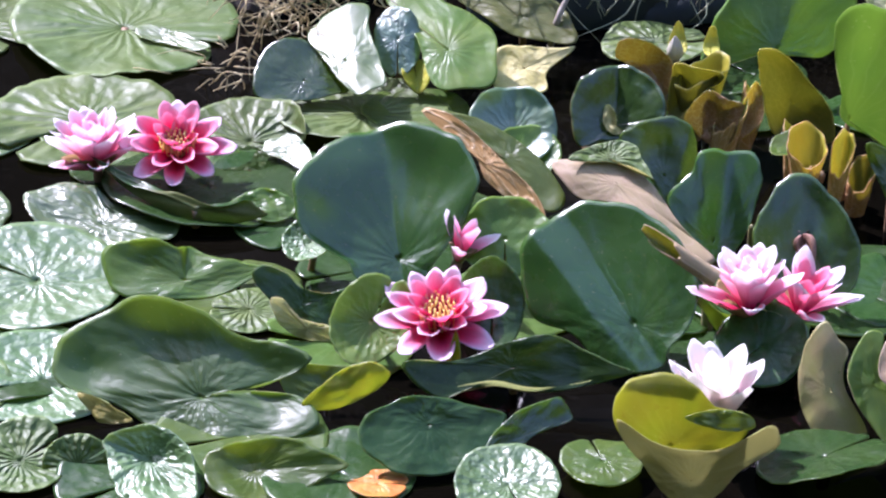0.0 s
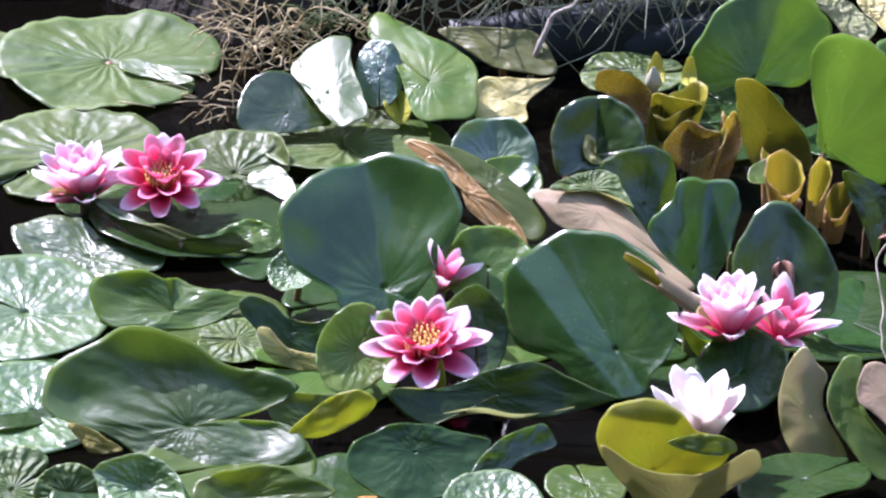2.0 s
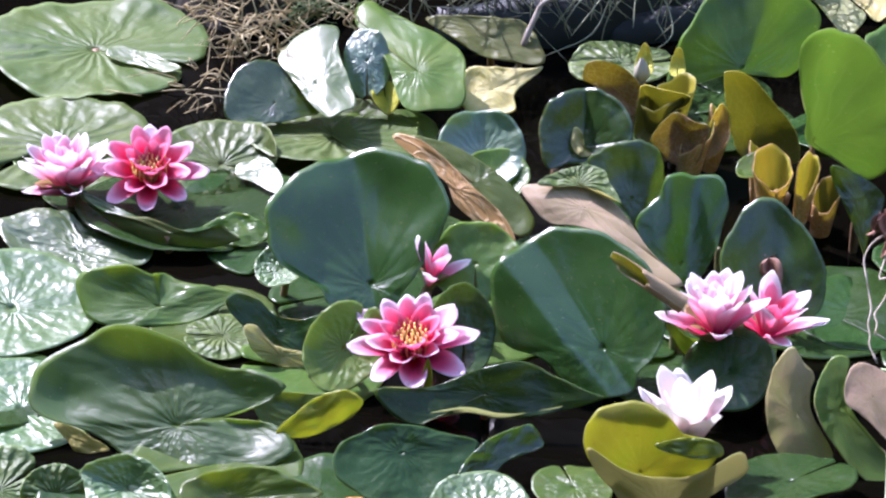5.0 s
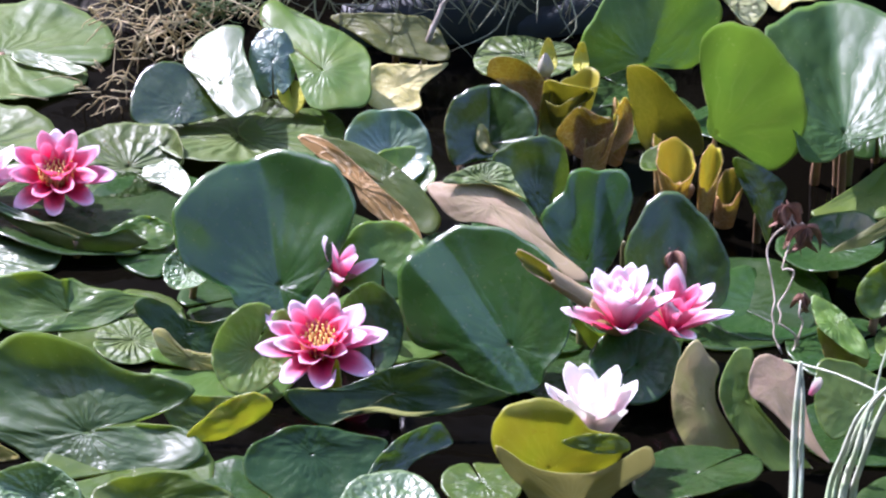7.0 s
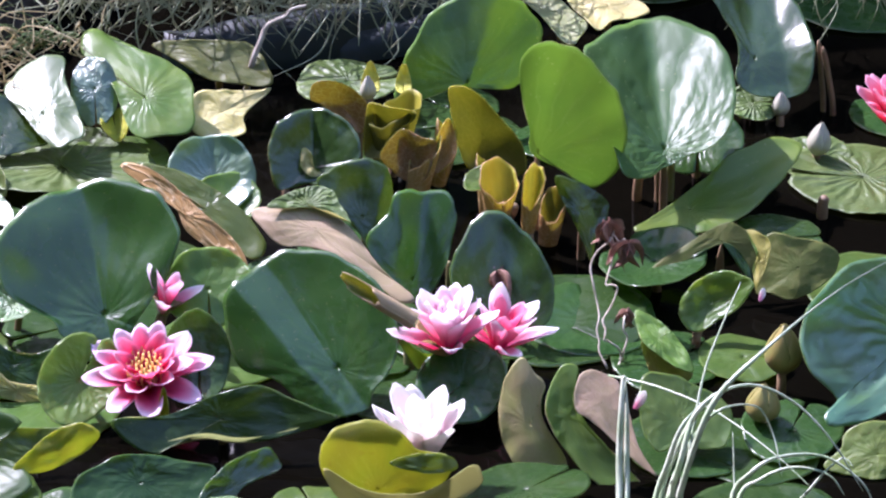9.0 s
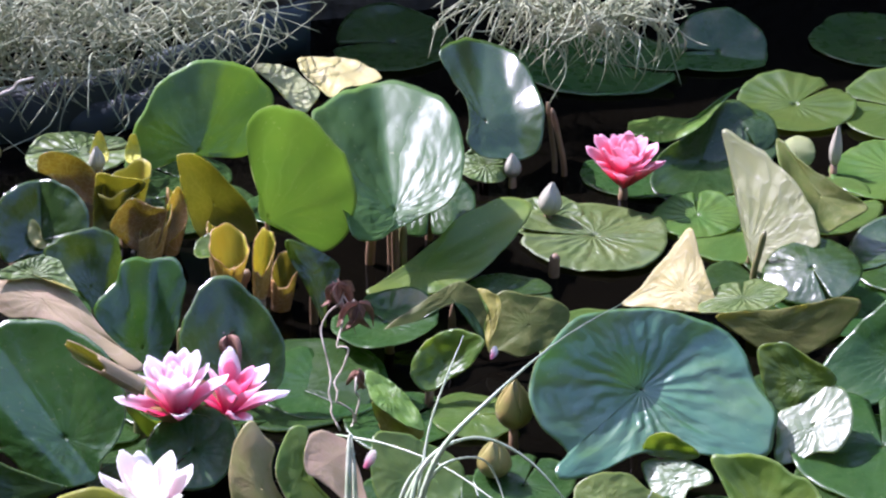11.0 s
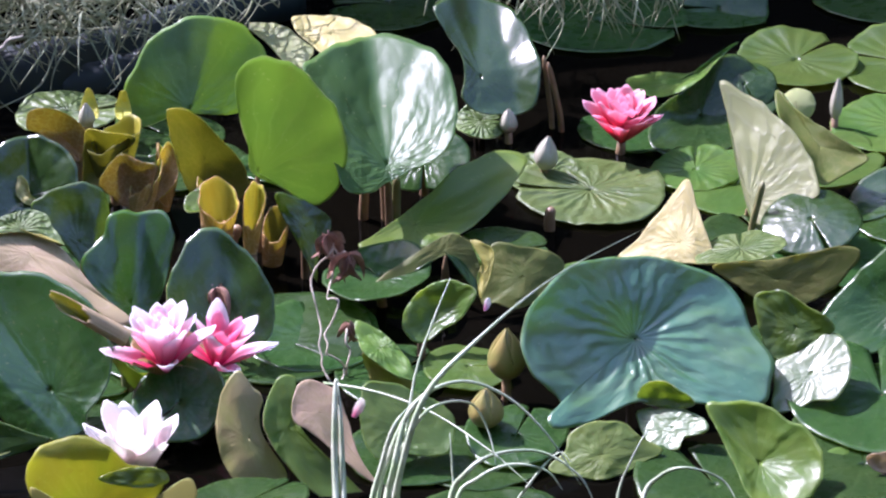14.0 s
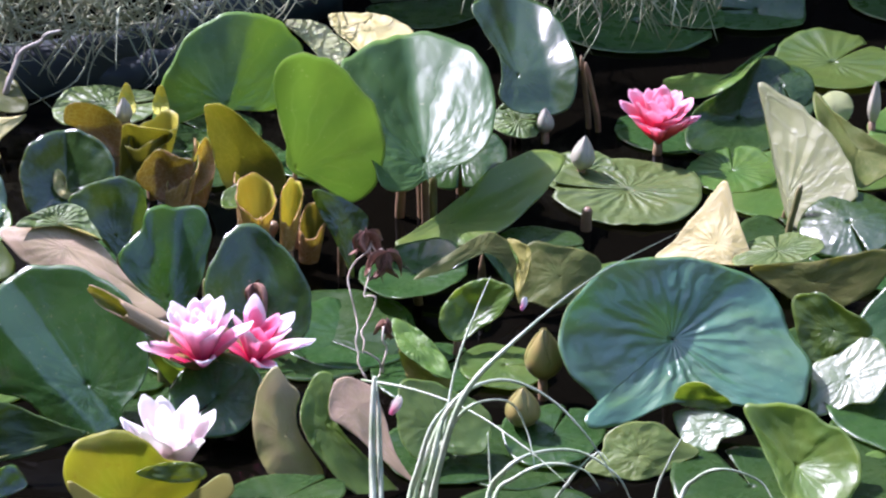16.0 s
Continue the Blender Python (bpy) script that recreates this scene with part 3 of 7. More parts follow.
                faces.append(q[::-1] if j else q)
                slots.append(1)
    m = pose(*place)
    data = mesh_of("blade" if of is None else "folded_lobe", verts, faces, [LEAF[face], LEAF[rear]], slots, np.concatenate([uv, uv]), lower=off)
    if of is not None:
        child("folded_lobe", data, of, Matrix.Translation(m.translation - of.location) @ m.to_3x3().to_4x4(), label)
        return of
    thing = new("water_lily_leaf")
    thing.location = m.translation
    turn_only = m.to_3x3().to_4x4()
    child("blade", data, thing, turn_only)
    start = turn_only @ Vector((0, 0, -dent - 0.007))
    foot = Vector((start.x + rng.uniform(-0.01, 0.01), start.y + rng.uniform(0.01, 0.025), -0.1 - m.translation.z))
    sv, sf = tube(glide([start, start.lerp(foot, 0.4) + Vector((0.002, 0.004, 0)), foot], 4), [0.001, 0.003] + [0.0036] * 7, 8)
    child("stalk", mesh_of("stalk", sv, sf, [STALK]), thing)
    return tagged(thing, label, "water lily leaf", "leaves of the pond")


def rolled_leaf(label, foot, head, low, wide, outer, inner, sweep=368.0, slant=0.3, high=90.0, flare=1.3, squash=1.0, stalk=True):
    """A leaf still rolled into a cone or cup, from foot to head; low and wide: radii at the foot and the rim;
    slant: how far the rim dips opposite the direction high (degrees round from +x)."""
    global leaf_count
    leaf_count += 1
    rng = random.Random(leaf_count * 7 + 3)
    ph = [rng.uniform(0, 6.28) for _ in range(4)]
    foot, head = Vector(foot), Vector(head)
    axis = head - foot
    turn = Vector((0, 0, 1)).rotation_difference(axis).to_matrix().to_4x4()
    tall = axis.length
    nu, ns = 44, 12
    half = radians(sweep) / 2
    fi = np.linspace(-half, half, nu + 1)[None, :] + radians(high)
    s = np.linspace(0, 1, ns + 1)[:, None]
    rim = 1 - slant * 0.5 * (1 - np.cos(fi - radians(high))) + 0.03 * np.sin(3 * fi + ph[0]) + 0.02 * np.sin(7 * fi + ph[1])
    hgt = s * rim
    rad = low + (wide - low) * hgt ** flare
    rad = rad * (1 + 0.05 * np.sin(2 * fi + ph[2]) + 0.04 * s * np.sin(5 * fi + ph[3]) - 0.10 * (fi - radians(high)) / half * s)
    P = np.stack([rad * np.cos(fi), rad * np.sin(fi) * squash, hgt * tall + 0 * fi], -1)
    N = np.cross(np.gradient(P, axis=1), np.gradient(P, axis=0))
    N /= np.linalg.norm(N, axis=-1, keepdims=True) + 1e-12
    Q = P - N * 0.0009
    n1, off = nu + 1, (ns + 1) * (nu + 1)
    verts = np.concatenate([P.reshape(-1, 3), Q.reshape(-1, 3)])
    uv = np.stack([0.15 + 0.85 * hgt * np.cos((fi - radians(high)) * 0.9), 0.15 + 0.85 * hgt * np.sin((fi - radians(high)) * 0.9)], -1).reshape(-1, 2)
    faces, slots = [], []
    for i in range(ns):
        for j in range(nu):
            a, b, c, d = i * n1 + j, i * n1 + j + 1, (i + 1) * n1 + j + 1, (i + 1) * n1 + j
            faces += [(a, b, c, d), (off + a, off + d, off + c, off + b)]
            slots += [0, 1]
    for j in range(nu):
        a, b = ns * n1 + j, ns * n1 + j + 1
        faces += [(a, b, off + b, off + a)]
        slots += [0]
    for i in range(ns):
        for j in (0, nu):
            a, b = i * n1 + j, (i + 1) * n1 + j
            q = (a, b, off + b, off + a)
            faces.append(q if j else q[::-1])
            slots.append(0)
    thing = new("rolled_leaf")
    thing.location = foot
    child("blade", mesh_of("blade", verts, faces, [UNDER[outer], TOP[inner]], slots, np.concatenate([uv, uv]), lower=off), thing, turn)
    if stalk:
        v, f = tube([axis * 0.06, Vector((0.002, 0.002, -0.03)), Vector((0.004, 0.004, -0.1 - foot.z))], 0.0045)
        child("stalk", mesh_of("stalk", v, f, [STALK]), thing)
    return tagged(thing, label, "rolled leaf", "rolled leaves")


def petal_mesh(length, width, hollow, curve, material):
    """A pointed petal along +x, hollow on its upper side, with thickness."""
    n, k = 12, 6
    rows_top, uvs = [], []
    for i in range(n + 1):
        t = i / n
        half = width * 0.5 * (0.36 + 0.64 * math.sin(math.pi * 0.5 * min(t / 0.62, 1.0))) * (1 - max((t - 0.56) / 0.44, 0) ** 2.2) ** 0.62 + 0.0002
        if i == n:
            half = width * 0.05
        for j in range(k + 1):
            s = 2 * j / k - 1
            x, y = length * t, half * s
            z = hollow * width * s * s * math.sin(math.pi * min(t + 0.1, 1)) + curve * length * t * t
            rows_top.append((x, y, z))
            uvs.append((t, s * 0.5))
    off = len(rows_top)
    verts = rows_top + [(x, y, z - 0.0007 * (1 - 0.8 * (abs(x / length - 0.4)))) for x, y, z in rows_top]
    faces = []
    m = k + 1
    for i in range(n):
        for j in range(k):
            a, b, c, d = i * m + j, i * m + j + 1, (i + 1) * m + j + 1, (i + 1) * m + j
            faces += [(a, d, c, b), (off + a, off + b, off + c, off + d)]
    for i in range(n):
        a, d = i * m, (i + 1) * m
        faces.append((a, off + a, off + d, d))
        a, d = i * m + k, (i + 1) * m + k
        faces.append((a, d, off + d, off + a))
    for j in range(k):
        a, b = n * m + j, n * m + j + 1
        faces.append((a, off + a, off + b, b))
    return mesh_of("petal", verts, faces, [material], None, uvs * 2)


flower_count = 0


def flower(label, place, lean, rings, sepals=(4, 5.0), heart=True, stalk_to=-0.08, sepal_material=None):
    """A water lily bloom. lean: degrees of lean and the compass direction (from +x) it leans to.
    rings: petals, lift in degrees, length, width, hollow, curve, kind, first turn."""
    global flower_count
    flower_count += 1
    rng = random.Random(flower_count * 13 + 1)
    thing = new("water_lily_flower")
    thing.location = place
    tilt = Matrix.Rotation(radians(lean[1]), 4, "Z") @ Matrix.Rotation(radians(lean[0]), 4, "Y") @ Matrix.Rotation(-radians(lean[1]), 4, "Z")
    for count, lift, length, width, hollow, curve, kind, first in rings:
        me = petal_mesh(length, width, hollow, curve, PETAL[kind])
        for i in range(count):
            a = first + 360 * i / count + rng.uniform(-5, 5)
            m = tilt @ Matrix.Rotation(radians(a), 4, "Z") @ Matrix.Rotation(-radians(lift + rng.uniform(-5, 5)), 4, "Y") @ Matrix.Translation((0.004, 0, 0)) @ Matrix.Rotation(radians(rng.uniform(-8, 8)), 4, "X")
            s = rng.uniform(0.92, 1.06)
            child("petal", me, thing, m @ Matrix.Diagonal((s, s, s, 1)))
    if sepals:
        length = rings[0][2] * 0.8
        me = petal_mesh(length, rings[0][3] * 1.15, rings[0][4], rings[0][5], sepal_material or SEPAL)
        for i in range(sepals[0]):
            m = tilt @ Matrix.Translation((0, 0, -0.003)) @ Matrix.Rotation(radians(90 * i + 130), 4, "Z") @ Matrix.Rotation(-radians(sepals[1]), 4, "Y")
            child("sepal", me, thing, m, "brownish green sepal")
    if heart:
        me_v, me_f = tube(glide([(0.0, 0, 0), (0.004, 0, 0.008), (0.0005, 0, rings[-1][2] * 0.5)], 3), [0.0007] * 6 + [0.001], 5)
        me = mesh_of("stamen", me_v, me_f, [STAMEN])
        for i in range(58):
            a, q = i * 137.5, (i / 58) ** 0.5
            m = tilt @ Matrix.Rotation(radians(a), 4, "Z") @ Matrix.Translation((0.009 * q, 0, 0.006)) @ Matrix.Rotation(radians(24 * q), 4, "Y")
            child("stamen", me, thing, m)
    v, f = tube([tilt @ Vector((0, 0, 0.002)), tilt @ Vector((0, 0, -0.012)), (0, 0.004, stalk_to - place[2])], [0.004, 0.005, 0.005])
    child("stalk", mesh_of("stalk", v, f, [STALK]), thing)
    return tagged(thing, label, "water lily flower", "flowers of the pond")


def bud(label, place, length, width, lean=(0, 0), material=None, stalk_material=None, name="flower_bud"):
    """A closed pointed bud of overlapping sepals on a stalk."""
    thing = new(name)
    thing.location = place
    tilt = Matrix.Rotation(radians(lean[1]), 4, "Z") @ Matrix.Rotation(radians(lean[0]), 4, "Y") @ Matrix.Rotation(-radians(lean[1]), 4, "Z")
    n, sides = 10, 20
    verts, faces = [], []
    for i in range(n + 1):
        t = i / n
        rr = width * 0.5 * (math.sin(math.pi * 0.5 * min(t / 0.38, 1.0)) ** 0.7 if t < 0.38 else max(1 - ((t - 0.38) / 0.62) ** 1.7, 0.02)) * (1 if t > 0 else 0.3) + 0.0003
        for k in range(sides):
            a = 2 * math.pi * k / sides
            rib = 1 + 0.10 * abs(math.cos(2 * a + 0.9 * t)) - 0.05
            verts.append((rr * rib * math.cos(a), rr * rib * math.sin(a), length * t))
    for i in range(n):
        for k in range(sides):
            k2 = (k + 1) % sides
            faces.append((i * sides + k, i * sides + k2, (i + 1) * sides + k2, (i + 1) * sides + k))
    faces += [tuple(range(sides))[::-1], tuple(n * sides + k for k in range(sides))]
    child("bud", mesh_of("bud", verts, faces, [material or BUD]), thing, tilt)
    shell_v, shell_f = [], []
    for i in range(13):
        t = i / 12
        rr = width * 0.5 * (math.sin(math.pi * 0.5 * min(t / 0.38, 1.0)) ** 0.7 if t < 0.38 else max(1 - ((t - 0.38) / 0.62) ** 1.7, 0.02)) + 0.0011
        reach = 0.98 * (1 - 0.86 * t ** 3)
        for thick in (0, 0.0009):
            for k in range(7):
                a = (k / 3 - 1) * reach
                lift = rr - thick - 0.0006 * abs(k / 3 - 1) + 0.0003
                shell_v.append((lift * math.cos(a), lift * math.sin(a), length * (0.02 + 0.99 * t)))
    for i in range(12):
        for k in range(6):
            a, b = i * 14 + k, (i + 1) * 14 + k
            shell_f += [(a, a + 1, b + 1, b), (a + 7, b + 7, b + 8, a + 8)]
        for k in (0, 6):
            a, b = i * 14 + k, (i + 1) * 14 + k
            shell_f.append((a, b, b + 7, a + 7) if k == 0 else (a, a + 7, b + 7, b))
    shell = mesh_of("sepal", shell_v, shell_f, [material or BUD])
    for k in range(4):
        child("sepal", shell, thing, tilt @ Matrix.Rotation(radians(90 * k + 48), 4, "Z"))
    v, f = tube([(0, 0, 0.003), (0.001, 0.001, -0.02), (0.004, 0.004, -0.1 - place[2])], [0.0035, 0.004, 0.004])
    child("stalk", mesh_of("stalk", v, f, [stalk_material or STALK]), thing)
    return tagged(thing, label, "flower bud", "flower buds")


def fallen_petal(label, place, turn, length):
    """A single petal that has dropped onto a leaf."""
    ob = new("fallen_petal", petal_mesh(length, length * 0.45, 0.3, 0.15, PETAL["white"]))
    ob.matrix_world = pose(*place, *turn)
    return tagged(ob, label, "petal")


def blade_strip(points, width, twist=0.0):
    """A grass blade with a shallow keel, along points."""
    pts = glide(points, 5)
    verts, faces = [], []
    n = len(pts)
    for i, p in enumerate(pts):
        t = i / (n - 1)
        d = (pts[min(i + 1, n - 1)] - pts[max(i - 1, 0)]).normalized()
        side = d.cross(Vector((math.sin(twist), math.cos(twist), 0.25))).normalized()
        up = side.cross(d)
        w = width * 0.5 * (1 - t ** 3) + 0.0002
        verts += [p - side * w, p - up * w * 0.5, p + side * w, p + up * w * 0.15]
    for i in range(n - 1):
        for k in range(4):
            k2 = (k + 1) % 4
            faces.append((i * 4 + k, i * 4 + k2, i * 4 + 4 + k2, i * 4 + 4 + k))
    faces += [(3, 2, 1, 0), tuple((n - 1) * 4 + k for k in range(4))]
    return verts, faces


def joined(pieces):
    verts, faces = [], []
    for v, f in pieces:
        off = len(verts)
        verts += list(v)
        faces += [tuple(i + off for i in q) for q in f]
    return verts, faces


# ---- setting ----
def bank_height(x, y):
    """Height of the ground: a lined basin under the pond, a low bank behind it, a lawn beyond, added unseen slopes
    round it.
    """
    edge = 0.62 + 0.16 * max(0.0, min(1.0, (x - 0.15) / 0.9)) + 0.03 * math.sin(5 * x + 1)
    if x < -0.05:
        edge -= 0.20 * min(1.0, (-0.05 - x) / 0.1) * max(0.0, 1 - max(0, -x - 0.16) / 0.2)
    far = max(y - edge, -0.62 - y, -1.6 - x, x - 2.4)
    s = max(0.0, min(1.0, (far + 0.05) / 0.16))
    s = s * s * (3 - 2 * s)
    bump = 0.012 * noise.noise((x * 9, y * 9, 0)) + 0.03 * noise.noise((x * 1.5, y * 1.5, 3))
    rise = max(0.0, y - edge - 0.05)
    side = max(0.0, min(1.0, (x + 0.30 + 0.12 * y) / 0.5))
    slope = (0.10 + 0.50 * side * side * (3 - 2 * side)) * min(rise, 9.0) + 0.12 * noise.noise((x * 0.8, y * 0.8, 7)) * min(rise * 3, 1.0)
    # unseen rise of the overgrown bank, added behind the back edge to shade far leaves
    along = max(0.0, min(1.0, (x - 0.02) / 0.3)) * max(0.0, min(1.0, (2.2 - x) / 0.4))
    lip = min(1.0, rise / 0.11)
    slope += 0.40 * along * along * (3 - 2 * along) * lip * lip * (3 - 2 * lip)
    # unseen hedged slopes added behind, in front, right and left to darken reflections
    for out in (y - 2.8, -2.7 - y, x - 3.6, -3.4 - x - 0.25 * max(y, 0)):
        slope += 1.25 * min(max(out, 0.0), 3.6)
    # unseen tall hedge added along the left side, keeps sky out of left-facing gloss
    near = max(0.0, min(1.0, (0.9 - y) / 0.7))
    slope += near * near * (3 - 2 * near) * (4.2 + 0.5 * noise.noise((x * 1.3, y * 1.3, 5))) * min(max(-1.95 - x, 0.0), 2.0)
    return -0.30 + s * 0.38 + s * bump + slope


def strand(rng, root, reach, droop, width):
    """One thin grass strand from root: first outwards, then falling by droop."""
    a = rng.uniform(0, 6.28)
    side = Vector((math.cos(a), math.sin(a) * 0.7 - 0.2, 0))
    p0 = Vector(root)

    def stray(k):
        return Vector((rng.uniform(-1, 1), rng.uniform(-0.6, 0.6), rng.uniform(-0.6, 0.6))) * reach * k

    p1 = p0 + side * reach * 0.4 + Vector((0, 0, reach * rng.uniform(0.0, 0.5)))
    p2 = p1 + side * reach * 0.3 + stray(0.45) - Vector((0, 0, droop * 0.4))
    p3 = p2 + stray(0.6) - Vector((0, 0, droop * 0.5))
    return tube(glide([p0, p1, p2, p3], 4), [width] * 9 + [width * 0.7] * 3 + [width * 0.3], 4)


def grass_clump(name, label, spots, count, reach, droop, width, material, seed):
    """Tangled strands rooted round the given spots (x, y, z, spread)."""
    rng = random.Random(seed)
    pieces = []
    for i in range(count):
        x, y, z, spread = spots[i % len(spots)]
        root = (x + rng.gauss(0, spread), y + rng.gauss(0, spread * 0.5), z + rng.uniform(-0.008, 0.012))
        pieces.append(strand(rng, root, reach * rng.uniform(0.6, 1.4), droop * rng.uniform(0.2, 1.5), width * rng.uniform(0.6, 1.3)))
    v, f = joined(pieces)
    return tagged(new(name, mesh_of(name, v, f, [material])), label, "grass", kind="stuff")


def line_thing(name, label, category, points, radii, material, group=""):
    """A single bent rod through points (twig, stem, stump)."""
    line = glide(points, 6)
    n = len(line) - 1
    if isinstance(radii, tuple):
        radii = [radii[0] + (radii[1] - radii[0]) * i / n for i in range(n + 1)]
    if name == "twig":
        radii = [q * (1 + 0.35 * noise.noise((i * 0.45, 3, 0))) for i, q in enumerate(radii)]
    if name == "leaf_stalk":
        radii[-1], radii[-2] = radii[-1] * 0.4, radii[-2] * 0.85
    v, f = tube(line, radii, 8)
    return tagged(new(name, mesh_of(name, v, f, [material])), label, category, group)


def liner_sheet(label, points, width):
    """A rubber sheet that bulges over the bank's edge and drops into the water."""
    line = glide(points, 10)
    section = [(1.0, 0.6), (0.55, 0.95), (0.2, 1.0), (-0.1, 0.8), (-0.3, 0.45), (-0.42, 0.0), (-0.5, -0.8)]
    verts, faces, n = [], [], len(section)
    for i, p in enumerate(line):
        for k, (out, high) in enumerate(section):
            w = width * (1 + 0.25 * noise.noise((i * 0.13, k * 0.4, 2)))
            verts.append((p.x + 0.2 * out * w, p.y + out * w, p.z + (high - 0.5) * w * 0.9 + 0.004 * noise.noise((i * 0.3, k * 0.7, 9))))
    for i in range(len(line) - 1):
        for k in range(n - 1):
            faces.append((i * n + k, i * n + k + 1, (i + 1) * n + k + 1, (i + 1) * n + k))
    ob = tagged(new("pond_liner", mesh_of("pond_liner", verts, faces, [LINER])), label, "pond liner")
    thick = ob.modifiers.new("thick", "SOLIDIFY")
    thick.thickness = 0.0015
    return ob


def sedge_blade(points, width, twist=0.4):
    v, f = blade_strip(points, width, twist)
    return tagged(new("sedge_blade", mesh_of("sedge_blade", v, f, [SEDGE])), "narrow arching white-green striped sedge blade", "grass blade", "sedge blades")


def dried_bloom(label, stem, head, size, seed, pieces=7):
    """A withered flower head of crumpled petals on a thin crooked stem."""
    rng = random.Random(seed)
    thing = new("dried_flower")
    thing.location = stem[0]
    o = Vector(stem[0])
    crooked = []
    for a, b in zip(stem, stem[1:]):
        a, b = Vector(a) - o, Vector(b) - o
        crooked += [a, a.lerp(b, 0.5) + Vector([rng.uniform(-0.004, 0.004) for _ in range(3)])]
    crooked.append(Vector(stem[-1]) - o)
    line = glide(crooked, 3)
    v, f = tube(line, [0.0008 + 0.0004 * noise.noise((i * 0.7, seed, 0)) for i in range(len(line))], 6)
    child("stem", mesh_of("stem", v, f, [DRY_STEM]), thing)
    me = petal_mesh(size * 0.7, size * 0.2, 0.9, -0.6, DRY)
    for i in range(pieces):
        m = Matrix.Translation(Vector(head) - o) @ Euler((rng.uniform(-1, 1), rng.uniform(0.2, 1.6), rng.uniform(0, 6.28))).to_matrix().to_4x4()
        child("withered_petal", me, thing, m)
    return tagged(thing, label, "dried flower", "dried flowers")


def build_ground():
    axis_x = np.unique(np.concatenate([np.linspace(-2.2, 3.2, 150), np.linspace(-8, -2.2, 16), np.linspace(-80, -8, 10), np.linspace(3.2, 9, 16), np.linspace(9, 80, 10)]))
    axis_y = np.unique(np.concatenate([np.linspace(-1.5, 2.2, 130), np.linspace(-8, -1.5, 18), np.linspace(-80, -8, 10), np.linspace(2.2, 12, 20), np.linspace(12, 80, 10)]))
    verts = [(x, y, bank_height(x, y)) for y in axis_y for x in axis_x]
    nx = len(axis_x)
    faces = [(j * nx + i, j * nx + i + 1, (j + 1) * nx + i + 1, (j + 1) * nx + i) for j in range(len(axis_y) - 1) for i in range(nx - 1)]
    slots = [0 if -1.2 < verts[q[0]][1] < 0.95 and -2.0 < verts[q[0]][0] < 2.6 else 1 for q in faces]
    tagged(new("ground", mesh_of("ground", verts, faces, [SOIL, UNSEEN_SLOPE], slots)), "dark brown soil of the pond bank", "ground", kind="structure")
    wx, wy = np.linspace(-1.9, 2.7, 24), np.linspace(-0.95, 1.3, 14)
    wv = [(x, y, 0.0) for y in wy for x in wx]
    wf = [(j * 24 + i, j * 24 + i + 1, (j + 1) * 24 + i + 1, (j + 1) * 24 + i) for j in range(13) for i in range(23)]
    tagged(new("water", mesh_of("water", wv, wf, [WATER])), "still dark pond water between the leaves", "water", kind="structure")


build_ground()


# ---- leaves, flowers and the rest ----
sheet = leaf('large round floating leaf, light green with ribs', (-0.309, 0.467, 0.006, -1.633, 3.739, -24.642), 0.1146, 'pad', 'green', wrinkle=0.02, gap=5, curls=[(156.1, 0.62, 60)], wave=0.03)
folded_leaf('silvery folded lobe at the slit', (-0.2670, 0.4396, 0.0096, 10, 0, -10), [(-157, 0.0222), (-67, 0.0174), (-37, 0.0489), (-23, 0.0544), (24, 0.0141), (147, 0.0242), (171, 0.0316)], 'satin', 'under_green', bowl=2, of=sheet, swell=0.0006)
leaf('floating leaf with silvery ribbed gloss', (-0.323, 0.26, 0.004, -4.913, -1.81, -135.439), 0.0923, 'pad', 'green', wrinkle=0.02, gap=4, wave=0.02, curls=[(-123.3, 0.75, 40)])
sheet = leaf('floating leaf with a pale folded slit', (-0.171, 0.214, 0.006, 18.003, 7.09, -9.713), 0.0586, 'pad', 'pale', wrinkle=0.02, gap=6, curls=[(30.6, 0.45, 160)])
folded_leaf('white lobe turned over at the slit', (-0.1362, 0.1785, 0.0132, 26, 0, -36), [(-153, 0.0199), (-81, 0.0094), (-25, 0.0329), (1, 0.0285), (44, 0.0173), (104, 0.0191), (143, 0.0191), (-180, 0.0251)], 'satin', 'under_tan', bowl=2, of=sheet, swell=0.0006)
sheet = folded_leaf('leaf with a dark lobe and a white shining lobe', (-0.1254, 0.2993, 0.0244, 30, 0, 10), [(14, 0.027), (61, 0.0362), (84, 0.0457), (110, 0.0499), (135, 0.0488), (164, 0.0466), (-173, 0.0486), (-155, 0.0433), (-122, 0.0259), (-47, 0.027), (-18, 0.0425)], 'deep', 'under_green', bowl=1)
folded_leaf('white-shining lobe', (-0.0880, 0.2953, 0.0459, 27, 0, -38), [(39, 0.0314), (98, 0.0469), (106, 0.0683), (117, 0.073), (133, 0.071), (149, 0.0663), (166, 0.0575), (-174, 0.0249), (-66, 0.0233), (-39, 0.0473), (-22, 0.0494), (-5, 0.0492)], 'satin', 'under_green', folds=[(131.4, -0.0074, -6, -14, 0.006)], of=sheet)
leaf('flat floating leaf beside the bank', (-0.07, 0.268, 0.004, 8.394, -1.533, -178.62), 0.0781, 'pad', 'green', wrinkle=0.02, curls=[(-93.4, 0.4, 90)])
leaf('small upright blue-green leaf', (-0.04, 0.333, 0.05, -1.067, 42.989, -90.648), 0.0222, 'slate', 'yellow', cup=-0.1, long=1.6)
leaf('small folded yellow leaf', (-0.023, 0.314, 0.02, -3.521, -29.141, 98.868), 0.0169, 'yellow', 'yellow', fold=35)
leaf('pale green leaf among buds', (0.198, 0.343, 0.04, 2.214, -1.602, -5.426), 0.0479, 'pad', 'pale', wrinkle=0.02)
